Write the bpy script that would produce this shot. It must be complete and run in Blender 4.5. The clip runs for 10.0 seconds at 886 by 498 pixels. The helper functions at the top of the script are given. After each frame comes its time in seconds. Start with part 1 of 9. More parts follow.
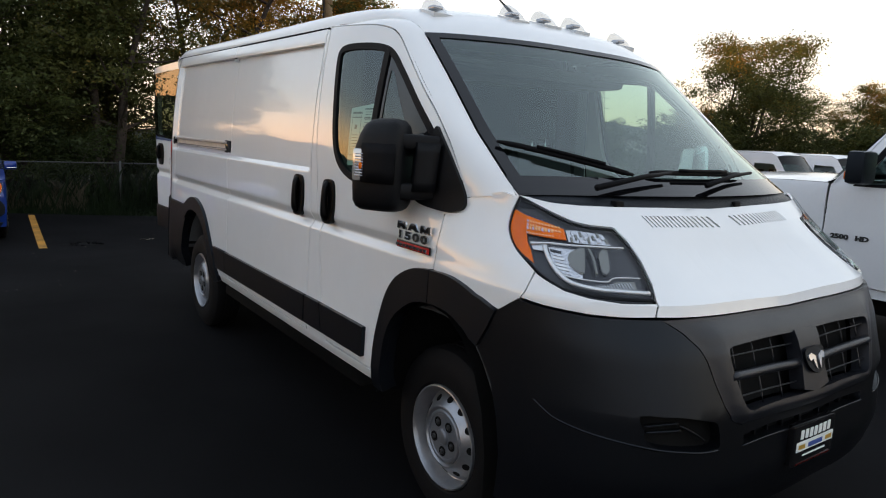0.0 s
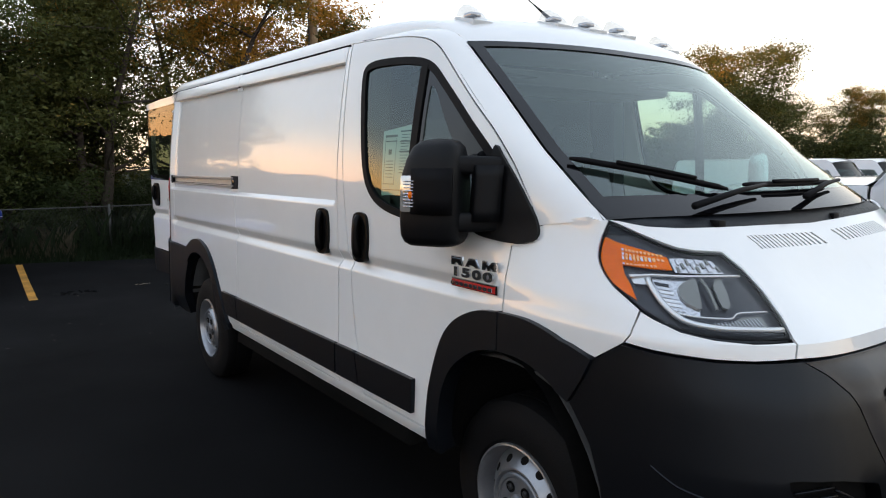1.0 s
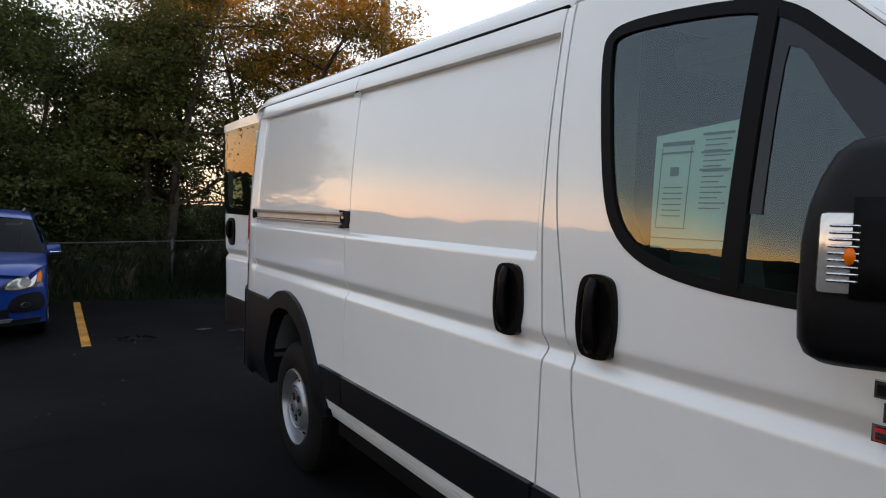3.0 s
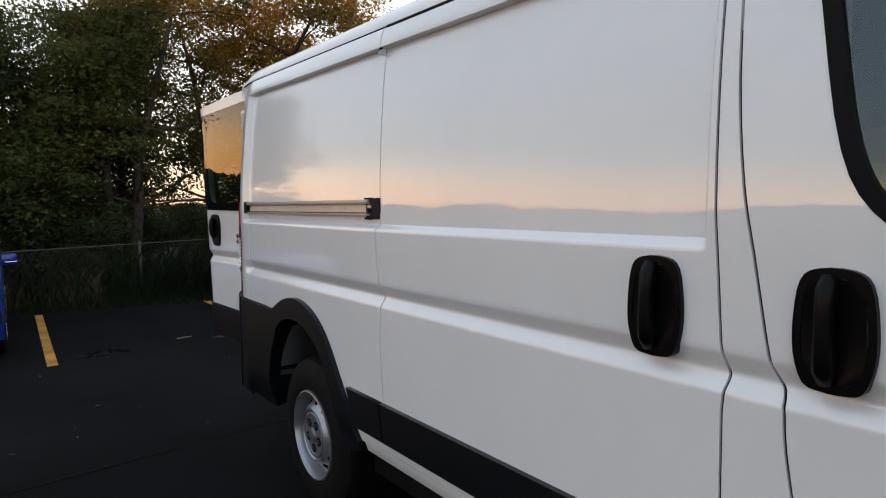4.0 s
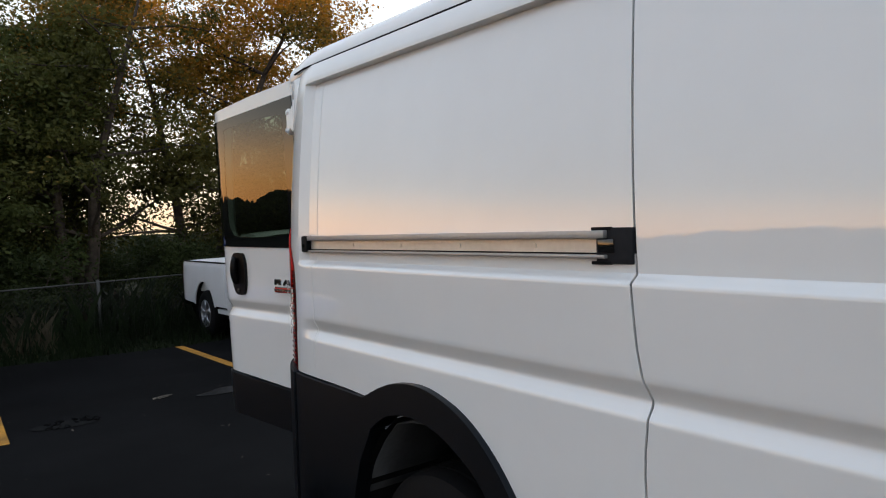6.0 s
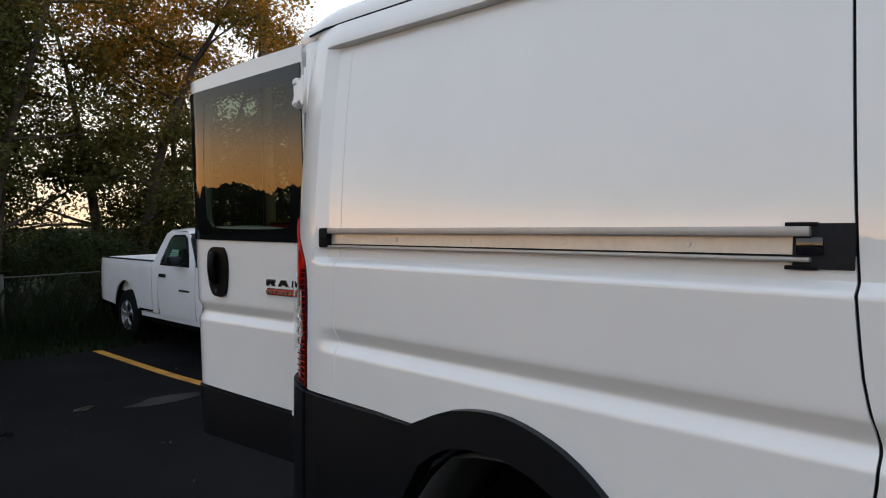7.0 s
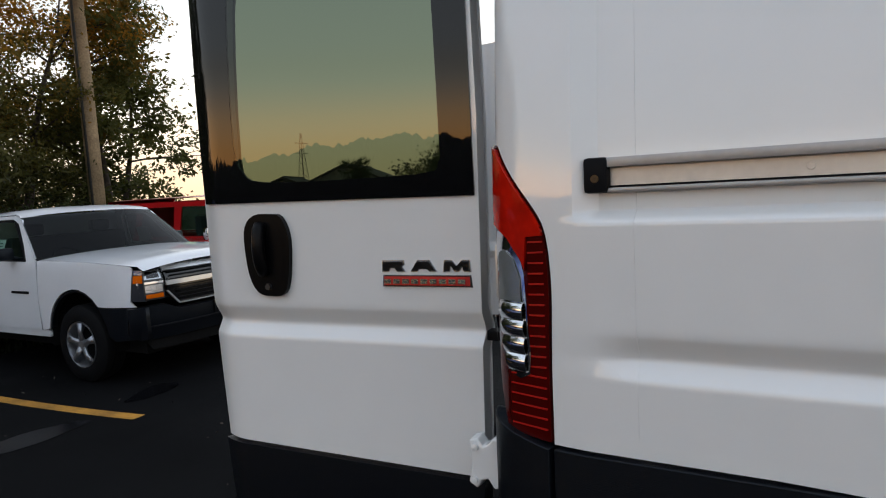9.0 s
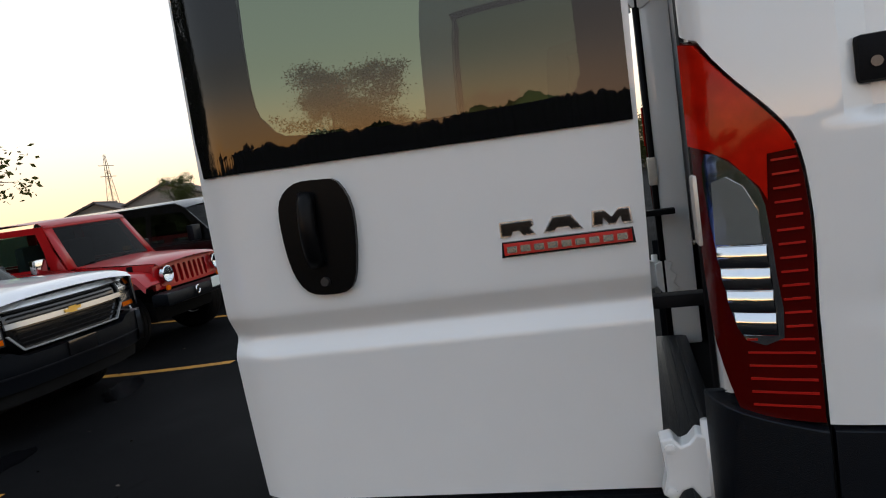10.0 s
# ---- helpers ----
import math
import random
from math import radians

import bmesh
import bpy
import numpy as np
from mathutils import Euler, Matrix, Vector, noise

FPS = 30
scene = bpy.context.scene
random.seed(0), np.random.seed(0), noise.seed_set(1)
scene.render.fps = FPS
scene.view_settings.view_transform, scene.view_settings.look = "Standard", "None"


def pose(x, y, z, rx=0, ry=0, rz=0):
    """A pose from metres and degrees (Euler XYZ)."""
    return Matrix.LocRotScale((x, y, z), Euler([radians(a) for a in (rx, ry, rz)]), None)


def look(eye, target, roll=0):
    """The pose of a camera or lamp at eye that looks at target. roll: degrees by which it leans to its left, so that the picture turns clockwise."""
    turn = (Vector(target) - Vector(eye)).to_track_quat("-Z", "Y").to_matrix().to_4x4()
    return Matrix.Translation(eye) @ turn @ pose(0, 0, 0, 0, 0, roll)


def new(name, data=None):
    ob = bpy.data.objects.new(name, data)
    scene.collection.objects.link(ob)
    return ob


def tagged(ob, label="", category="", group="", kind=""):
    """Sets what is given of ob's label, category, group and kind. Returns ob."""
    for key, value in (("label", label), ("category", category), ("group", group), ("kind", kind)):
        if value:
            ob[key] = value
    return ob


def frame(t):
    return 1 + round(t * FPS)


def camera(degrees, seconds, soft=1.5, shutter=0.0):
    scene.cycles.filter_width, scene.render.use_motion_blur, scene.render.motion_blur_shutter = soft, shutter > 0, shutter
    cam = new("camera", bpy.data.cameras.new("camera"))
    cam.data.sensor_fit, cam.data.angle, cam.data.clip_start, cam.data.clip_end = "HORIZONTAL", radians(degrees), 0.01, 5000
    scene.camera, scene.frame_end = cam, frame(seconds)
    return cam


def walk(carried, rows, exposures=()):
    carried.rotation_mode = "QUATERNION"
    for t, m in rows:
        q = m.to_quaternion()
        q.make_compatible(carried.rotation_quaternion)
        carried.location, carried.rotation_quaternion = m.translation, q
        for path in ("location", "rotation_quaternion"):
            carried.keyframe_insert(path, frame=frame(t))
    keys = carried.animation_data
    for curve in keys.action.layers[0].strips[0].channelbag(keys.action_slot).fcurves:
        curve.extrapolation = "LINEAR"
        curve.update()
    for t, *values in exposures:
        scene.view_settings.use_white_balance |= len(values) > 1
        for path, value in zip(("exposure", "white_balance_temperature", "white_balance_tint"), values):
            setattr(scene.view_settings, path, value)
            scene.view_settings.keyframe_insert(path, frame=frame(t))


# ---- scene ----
import mathutils

cam = camera(67.1, 10.0, soft=1.1)
PATH = [
    (0, (-1.448, -2.161, 1.622), (-0.311, -0.548, 1.301), 2.8),
    (0.5, (-1.455, -1.957, 1.609), (-0.317, -0.349, 1.266), 3.1),
    (1, (-1.444, -1.7, 1.607), (-0.278, -0.094, 1.359), -0.3),
    (1.5, (-1.331, -1.363, 1.601), (-0.311, 0.349, 1.427), -0.6),
    (2, (-1.346, -1.045, 1.594), (-0.399, 0.711, 1.453), -0.8),
    (2.2, (-1.389, -0.938, 1.555), (-0.397, 0.797, 1.481), 0.4),
    (3.3, (-1.226, -0.125, 1.583), (-0.161, 1.561, 1.439), 0.7),
    (3.5, (-1.267, -0.006, 1.561), (-0.188, 1.672, 1.422), 0.6),
    (4, (-1.212, 0.366, 1.556), (-0.088, 2.012, 1.388), -1.9),
    (4.5, (-1.114, 0.75, 1.574), (-0.02, 2.416, 1.409), -0.2),
    (5, (-1.186, 1.098, 1.561), (-0.011, 2.712, 1.44), -0.6),
    (5.5, (-1.208, 1.393, 1.566), (-0.014, 2.994, 1.46), -1.5),
    (5.7, (-1.169, 1.542, 1.583), (0.018, 3.148, 1.484), -2.5),
    (6.8, (-1.294, 2.208, 1.594), (0.12, 3.619, 1.495), -1.7),
    (7, (-1.27, 2.333, 1.564), (0.148, 3.741, 1.473), -1.0),
    (7.5, (-1.231, 2.683, 1.554), (0.187, 4.093, 1.507), 0.3),
    (8, (-1.296, 3.088, 1.51), (0.306, 4.283, 1.425), -1.9),
    (8.5, (-1.236, 3.435, 1.51), (0.446, 4.498, 1.303), -4.0),
    (9, (-1.189, 3.821, 1.505), (0.539, 4.81, 1.316), -3.3),
    (9.5, (-1.173, 4.22, 1.496), (0.698, 4.873, 1.224), -8.0),
    (9.7, (-1.134, 4.352, 1.479), (0.756, 4.936, 1.186), -8.1),
    (10, (-1.04, 4.538, 1.437), (0.873, 5.075, 1.21), -8.4),
]
walk(cam, [(t, look(eye, target, roll)) for t, eye, target, roll in PATH], [(0, 0.10), (0.5, 0.28), (1, 0.37), (1.5, 0.22), (2, 0.12), (3.3, 0.13), (5.5, 0.11), (8.5, 0.08), (10, -0.01)])


# ---- light ----
SUN_TO = Vector((-1.0, -0.22, 0.022)).normalized()   # towards the sun: setting behind the far trees; only treetops still catch it
world = bpy.data.worlds.new("sky")
scene.world = world
world.use_nodes = True
wn, wl = world.node_tree.nodes, world.node_tree.links
wn.clear()
sky = wn.new("ShaderNodeTexSky")
sky.sky_type = "NISHITA"
sky.sun_disc = False
sky.sun_elevation = radians(0.7)
sky.sun_rotation = math.atan2(SUN_TO.x, SUN_TO.y)
sky.air_density, sky.dust_density, sky.ozone_density = 1.0, 2.0, 1.0
back = wn.new("ShaderNodeBackground")
back.inputs["Strength"].default_value = 0.05
wl.new(sky.outputs[0], back.inputs["Color"])
# dusk haze: warm at the horizon, pale blue overhead
tc = wn.new("ShaderNodeTexCoord")
sep = wn.new("ShaderNodeSeparateXYZ")
wl.new(tc.outputs["Generated"], sep.inputs[0])
ramp = wn.new("ShaderNodeValToRGB")
wl.new(sep.outputs["Z"], ramp.inputs[0])
cr = ramp.color_ramp
cr.elements[0].position, cr.elements[0].color = 0.0, (1.0, 0.72, 0.44, 1)
cr.elements[1].position, cr.elements[1].color = 1.0, (0.44, 0.51, 0.62, 1)
for p, c in ((0.04, (1.0, 0.79, 0.54)), (0.09, (0.98, 0.86, 0.71)), (0.16, (0.87, 0.85, 0.81)), (0.32, (0.69, 0.74, 0.79)), (0.6, (0.55, 0.61, 0.70))):
    cr.elements.new(p).color = (*c, 1)
# the clear side opposite: a deep orange belt under blue-grey
far_ramp = wn.new("ShaderNodeValToRGB")
wl.new(sep.outputs["Z"], far_ramp.inputs[0])
fr_ = far_ramp.color_ramp
fr_.elements[0].position, fr_.elements[0].color = 0.0, (1.0, 0.38, 0.10, 1)
fr_.elements[1].position, fr_.elements[1].color = 1.0, (0.48, 0.55, 0.67, 1)
for p, c in ((0.06, (1.0, 0.50, 0.17)), (0.10, (1.0, 0.62, 0.32)), (0.15, (0.74, 0.69, 0.60)), (0.20, (0.60, 0.66, 0.71)), (0.34, (0.52, 0.61, 0.73)), (0.6, (0.50, 0.59, 0.73))):
    fr_.elements.new(p).color = (*c, 1)
# away from the glow, ahead of the van: cool and even
cool_ramp = wn.new("ShaderNodeValToRGB")
wl.new(sep.outputs["Z"], cool_ramp.inputs[0])
co_ = cool_ramp.color_ramp
co_.elements[0].position, co_.elements[0].color = 0.0, (0.86, 0.66, 0.52, 1)
co_.elements[1].position, co_.elements[1].color = 1.0, (0.48, 0.55, 0.67, 1)
for p, c in ((0.06, (0.86, 0.74, 0.66)), (0.14, (0.76, 0.76, 0.78)), (0.25, (0.64, 0.71, 0.79)), (0.6, (0.52, 0.61, 0.74))):
    co_.elements.new(p).color = (*c, 1)
# brighter towards the sun's side
side = wn.new("ShaderNodeVectorMath")
side.operation = "DOT_PRODUCT"
side.inputs[1].default_value = (0.97, 0.24, 0.0)
wl.new(tc.outputs["Generated"], side.inputs[0])
glow = wn.new("ShaderNodeMapRange")
glow.inputs["From Min"].default_value, glow.inputs["From Max"].default_value = -1.0, 1.0
glow.inputs["To Min"].default_value, glow.inputs["To Max"].default_value = 1.27, 1.36
wl.new(side.outputs["Value"], glow.inputs["Value"])
haze = wn.new("ShaderNodeBackground")
share = wn.new("ShaderNodeMapRange")
share.interpolation_type = "SMOOTHSTEP"
share.inputs["From Min"].default_value, share.inputs["From Max"].default_value = -0.35, 0.35
wl.new(side.outputs["Value"], share.inputs["Value"])
tone = wn.new("ShaderNodeMix")
tone.data_type = "RGBA"
wl.new(share.outputs[0], tone.inputs["Factor"])
glow_side = wn.new("ShaderNodeVectorMath")
glow_side.operation = "DOT_PRODUCT"
glow_side.inputs[1].default_value = (-0.52, 0.85, 0.0)
wl.new(tc.outputs["Generated"], glow_side.inputs[0])
glow_share = wn.new("ShaderNodeMapRange")
glow_share.interpolation_type = "SMOOTHSTEP"
glow_share.inputs["From Min"].default_value, glow_share.inputs["From Max"].default_value = 0.05, 0.72
wl.new(glow_side.outputs["Value"], glow_share.inputs["Value"])
far_tone = wn.new("ShaderNodeMix")
far_tone.data_type = "RGBA"
wl.new(glow_share.outputs[0], far_tone.inputs["Factor"])
wl.new(cool_ramp.outputs[0], far_tone.inputs[6])
wl.new(far_ramp.outputs[0], far_tone.inputs[7])
wl.new(far_tone.outputs[2], tone.inputs[6])
wl.new(ramp.outputs[0], tone.inputs[7])
wl.new(tone.outputs[2], haze.inputs["Color"])
# the setting sun's belt along the horizon
belt = wn.new("ShaderNodeMapRange")
belt.interpolation_type = "SMOOTHSTEP"
belt.inputs["From Min"].default_value, belt.inputs["From Max"].default_value = 0.05, 0.18
belt.inputs["To Min"].default_value, belt.inputs["To Max"].default_value = 1.45, 0.0
wl.new(sep.outputs["Z"], belt.inputs["Value"])


def sum_up(op, *ins):
    nd = wn.new("ShaderNodeMath")
    nd.operation = op
    for k, v in enumerate(ins):
        if isinstance(v, float):
            nd.inputs[k].default_value = v
        else:
            wl.new(v, nd.inputs[k])
    return nd.outputs[0]


lit = sum_up("MULTIPLY", glow_share.outputs[0], sum_up("MULTIPLY", belt.outputs[0], sum_up("SUBTRACT", 1.0, share.outputs[0])))
wl.new(sum_up("MULTIPLY_ADD", lit, glow.outputs[0], glow.outputs[0]), haze.inputs["Strength"])
both = wn.new("ShaderNodeAddShader")
wl.new(back.outputs[0], both.inputs[0])
wl.new(haze.outputs[0], both.inputs[1])
wout = wn.new("ShaderNodeOutputWorld")
wl.new(both.outputs[0], wout.inputs[0])
sun = new("sun", bpy.data.lights.new("sun", "SUN"))
sun.data.energy, sun.data.angle, sun.data.color = 5.0, radians(0.5), (1.0, 0.56, 0.24)
sun.matrix_world = Matrix.Translation((30, 0, 20)) @ SUN_TO.to_track_quat("Z", "Y").to_matrix().to_4x4()


# ---- materials ----
def material(name, colour, rough=0.5, metal=0.0, spec=0.5, coat=0.0, grain=0.0, grain_scale=60.0, bump=0.0, bump_scale=200.0, stain=0.0, stain_scale=2.0, island=0.0, trans=0.0):
    """Principled paint, plastic, metal or cloth with variation at two scales and a fine relief."""
    m = bpy.data.materials.new(name)
    m.use_nodes = True
    n, l = m.node_tree.nodes, m.node_tree.links
    b = n["Principled BSDF"]
    b.inputs["Roughness"].default_value = rough
    b.inputs["Metallic"].default_value = metal
    b.inputs["Specular IOR Level"].default_value = spec
    b.inputs["Coat Weight"].default_value = coat
    b.inputs["Coat Roughness"].default_value = 0.015
    b.inputs["Transmission Weight"].default_value = trans
    at = n.new("ShaderNodeTexCoord").outputs["Object"]
    base = n.new("ShaderNodeRGB")
    base.outputs[0].default_value = (*colour, 1)
    out = base.outputs[0]

    def vary(amount, scale, out, detail):
        t = n.new("ShaderNodeTexNoise")
        t.inputs["Scale"].default_value = scale
        t.inputs["Detail"].default_value = detail
        l.new(at, t.inputs["Vector"])
        r = n.new("ShaderNodeMapRange")
        r.inputs["From Min"].default_value, r.inputs["From Max"].default_value = 0.3, 0.7
        r.inputs["To Min"].default_value, r.inputs["To Max"].default_value = 1 - amount, 1 + amount * 0.5
        l.new(t.outputs["Fac"], r.inputs["Value"])
        x = n.new("ShaderNodeMix")
        x.data_type, x.blend_type = "RGBA", "MULTIPLY"
        x.inputs["Factor"].default_value = 1
        l.new(out, x.inputs[6])
        l.new(r.outputs[0], x.inputs[7])
        return x.outputs[2]

    if grain:
        out = vary(grain, grain_scale, out, 3)
    if stain:
        out = vary(stain, stain_scale, out, 5)
    if island:
        g = n.new("ShaderNodeNewGeometry")
        r = n.new("ShaderNodeMapRange")
        r.inputs["To Min"].default_value, r.inputs["To Max"].default_value = 1 - island, 1 + island
        l.new(g.outputs["Random Per Island"], r.inputs["Value"])
        x = n.new("ShaderNodeMix")
        x.data_type, x.blend_type = "RGBA", "MULTIPLY"
        x.inputs["Factor"].default_value = 1
        l.new(out, x.inputs[6])
        l.new(r.outputs[0], x.inputs[7])
        out = x.outputs[2]
    l.new(out, b.inputs["Base Color"])
    if bump:
        t = n.new("ShaderNodeTexNoise")
        t.inputs["Scale"].default_value = bump_scale
        t.inputs["Detail"].default_value = 4
        l.new(at, t.inputs["Vector"])
        k = n.new("ShaderNodeBump")
        k.inputs["Strength"].default_value = min(1.0, bump)
        k.inputs["Distance"].default_value = 0.002
        l.new(t.outputs["Fac"], k.inputs["Height"])
        l.new(k.outputs[0], b.inputs["Normal"])
    return m


def glass(name, tint, gloss=1.0, ior=1.5, rough=0.0):
    """Thin pane: lets tinted light through, mirrors by Fresnel."""
    m = bpy.data.materials.new(name)
    m.use_nodes = True
    n, l = m.node_tree.nodes, m.node_tree.links
    n.remove(n["Principled BSDF"])
    t = n.new("ShaderNodeBsdfTransparent")
    t.inputs[0].default_value = (*tint, 1)
    g = n.new("ShaderNodeBsdfGlossy")
    g.inputs["Color"].default_value = (gloss, gloss, gloss, 1)
    g.inputs["Roughness"].default_value = rough
    f = n.new("ShaderNodeLayerWeight")
    f.inputs["Blend"].default_value = 0.5
    w = n.new("ShaderNodeMath")
    w.operation = "POWER"
    w.inputs[1].default_value = 5.0
    l.new(f.outputs["Facing"], w.inputs[0])
    r = n.new("ShaderNodeMapRange")
    r.inputs["To Min"].default_value, r.inputs["To Max"].default_value = ((ior - 1) / (ior + 1)) ** 2, 1.0
    l.new(w.outputs[0], r.inputs["Value"])
    x = n.new("ShaderNodeMixShader")
    l.new(r.outputs[0], x.inputs[0])
    l.new(t.outputs[0], x.inputs[1])
    l.new(g.outputs[0], x.inputs[2])
    l.new(x.outputs[0], n["Material Output"].inputs[0])
    return m


def leafy(name, dark, light, warm, warm_share, sunlit=0.02):
    """Leaves: each one its own tone between three, part of the light passing through."""
    m = bpy.data.materials.new(name)
    m.use_nodes = True
    n, l = m.node_tree.nodes, m.node_tree.links
    b = n["Principled BSDF"]
    b.inputs["Roughness"].default_value = 0.6
    b.inputs["Specular IOR Level"].default_value = 0.25
    g = n.new("ShaderNodeNewGeometry")
    r = n.new("ShaderNodeValToRGB")
    at = n.new("ShaderNodeTexCoord").outputs["Object"]
    t = n.new("ShaderNodeTexNoise")
    t.inputs["Scale"].default_value, t.inputs["Detail"].default_value = 0.55, 2
    l.new(at, t.inputs["Vector"])
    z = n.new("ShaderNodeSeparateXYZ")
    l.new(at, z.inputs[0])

    def mul(a, k, c):
        m1 = n.new("ShaderNodeMath")
        m1.operation = "MULTIPLY_ADD"
        l.new(a, m1.inputs[0])
        m1.inputs[1].default_value = k
        if isinstance(c, float):
            m1.inputs[2].default_value = c
        else:
            l.new(c, m1.inputs[2])
        return m1.outputs[0]
    # leaves turn by boughs; the warmer tops put low sunlight into the colour
    l.new(mul(g.outputs["Random Per Island"], 0.28, mul(t.outputs["Fac"], 1.15, mul(z.outputs[2], sunlit, -0.26 - 3.5 * sunlit))), r.inputs[0])
    e = r.color_ramp.elements
    e[0].position, e[0].color = 0.0, (*dark, 1)
    e[1].position, e[1].color = 1.0, (*warm, 1)
    e.new(max(0.02, 1 - warm_share)).color = (*light, 1)
    l.new(r.outputs[0], b.inputs["Base Color"])
    t = n.new("ShaderNodeBsdfTranslucent")
    l.new(r.outputs[0], t.inputs[0])
    x = n.new("ShaderNodeMixShader")
    x.inputs[0].default_value = 0.45
    l.new(b.outputs[0], x.inputs[1])
    l.new(t.outputs[0], x.inputs[2])
    l.new(x.outputs[0], n["Material Output"].inputs[0])
    return m


WHITE = material("white_paint", (0.80, 0.810, 0.802), 0.32, coat=1.0, grain=0.012, grain_scale=9, stain=0.03, stain_scale=1.3)
WHITE.node_tree.nodes["Principled BSDF"].inputs["Coat IOR"].default_value = 1.65
WHITE2 = material("white_truck_paint", (0.78, 0.79, 0.81), 0.3, coat=0.9, grain=0.012, stain=0.04)
INNER = material("inner_white_paint", (0.62, 0.63, 0.63), 0.5, stain=0.06, grain=0.02)
PLASTIC = material("black_plastic", (0.0034, 0.0042, 0.0062), 0.40, spec=0.26, grain=0.12, grain_scale=300, bump=0.35, bump_scale=700, stain=0.12, stain_scale=4)
PLASTIC.node_tree.nodes["Principled BSDF"].inputs["Specular Tint"].default_value = (0.74, 0.86, 1.0, 1)
MIRRORPL = material("mirror_plastic", (0.0042, 0.0046, 0.0056), 0.45, spec=0.18, grain=0.1, grain_scale=300, bump=0.3, bump_scale=700, stain=0.1, stain_scale=4)
BUMPER = material("bumper_plastic", (0.0034, 0.0039, 0.0052), 0.34, spec=0.34, grain=0.12, grain_scale=300, bump=0.15, bump_scale=700, stain=0.12, stain_scale=4)
BUMPER.node_tree.nodes["Principled BSDF"].inputs["Specular Tint"].default_value = (0.78, 0.88, 1.0, 1)
SIGNBLUE = material("sign_blue", (0.03, 0.07, 0.28), 0.6)
GREYPL = material("charcoal_plastic", (0.0135, 0.0150, 0.0195), 0.32, spec=0.45, grain=0.1, grain_scale=300, bump=0.25, bump_scale=700, stain=0.10, stain_scale=3)
GLOSSBLACK = material("gloss_black", (0.008, 0.008, 0.009), 0.12, coat=0.6, stain=0.1)
HANDLE = material("satin_black_plastic", (0.0028, 0.0029, 0.0034), 0.32, spec=0.13, grain=0.08, stain=0.08)
SEAL = material("rubber_seal", (0.0045, 0.0045, 0.0055), 0.6, spec=0.12, bump=0.2, grain=0.1)
RUBBER = material("tyre_rubber", (0.0045, 0.0045, 0.005), 0.7, spec=0.14, grain=0.2, grain_scale=90, bump=0.5, bump_scale=150, stain=0.15)
NUTGREY = material("dark_nut_well", (0.045, 0.046, 0.048), 0.4, metal=0.5, grain=0.1)
STEEL = material("silver_wheel_paint", (0.34, 0.35, 0.37), 0.33, metal=0.75, grain=0.05, stain=0.12, stain_scale=9)
HUBGREY = material("hub_paint", (0.19, 0.20, 0.22), 0.38, metal=0.5, grain=0.06, stain=0.15, stain_scale=12)
CHROME = material("chrome", (0.82, 0.83, 0.85), 0.08, metal=1.0, grain=0.03)
ALU = material("rail_metal", (0.70, 0.66, 0.60), 0.35, metal=0.35, grain=0.05, stain=0.1, stain_scale=5)
RAILGREY = material("rail_edge_metal", (0.42, 0.41, 0.40), 0.4, metal=0.5, grain=0.06, stain=0.12, stain_scale=5)
DARKIN = material("dark_interior", (0.020, 0.020, 0.022), 0.8, spec=0.15, grain=0.15, stain=0.2, stain_scale=3)
CLOTH = material("seat_cloth", (0.035, 0.036, 0.04), 0.9, grain=0.2, grain_scale=200, bump=0.4, bump_scale=400, stain=0.1)
DASH = material("dash_plastic", (0.06, 0.062, 0.065), 0.62, grain=0.1, bump=0.3, stain=0.08)
LINER = material("arch_liner", (0.060, 0.063, 0.066), 0.6, spec=0.3, grain=0.15, bump=0.3, stain=0.25, stain_scale=6)
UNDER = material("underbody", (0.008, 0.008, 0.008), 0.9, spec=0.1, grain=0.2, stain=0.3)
REDLENS = material("red_lens", (0.50, 0.010, 0.003), 0.08, spec=0.2, coat=0.05, grain=0.10, stain=0.40, stain_scale=14)
DARKRED = material("dark_red_lens", (0.060, 0.0015, 0.001), 0.1, spec=0.25, coat=0.08, grain=0.06, stain=0.1)
REDRIB = material("red_rib", (0.36, 0.012, 0.008), 0.25, spec=0.2)
GOLD = material("gold_enamel", (0.70, 0.42, 0.06), 0.3, metal=0.4, coat=0.4)
AMBERRIB = material("amber_rib", (0.90, 0.48, 0.16), 0.15, coat=0.5)
AMBER = material("amber_lens", (0.80, 0.150, 0.002), 0.16, spec=0.2, coat=0.1, grain=0.06, stain=0.12, stain_scale=14)
REDBADGE = material("red_enamel", (0.46, 0.018, 0.014), 0.25, coat=0.2, grain=0.04)
LAMPDARK = material("lamp_housing", (0.030, 0.034, 0.042), 0.30, metal=0.3, coat=0.1, grain=0.10, grain_scale=40)
LAMPSILVER = material("lamp_reflector", (0.62, 0.63, 0.66), 0.14, metal=0.95, grain=0.25, grain_scale=150, bump=0.7, bump_scale=90)
PAPER = material("paper", (0.78, 0.82, 0.78), 0.8, grain=0.02)
INK = material("grey_ink", (0.12, 0.15, 0.16), 0.8)
CLEAR = glass("clear_lens", (0.96, 0.97, 0.97), ior=1.28, rough=0.01)
SCREEN = glass("windscreen_glass", (0.70, 0.86, 0.82), ior=2.15, rough=0.01)
DOORGLASS = glass("door_glass", (0.46, 0.62, 0.57), ior=1.86)
DOORGLASS.node_tree.nodes["Glossy BSDF"].inputs["Color"].default_value = (0.86, 0.97, 1.0, 1)
PRIVACY = glass("rear_door_glass", (0.105, 0.135, 0.092), ior=1.55)
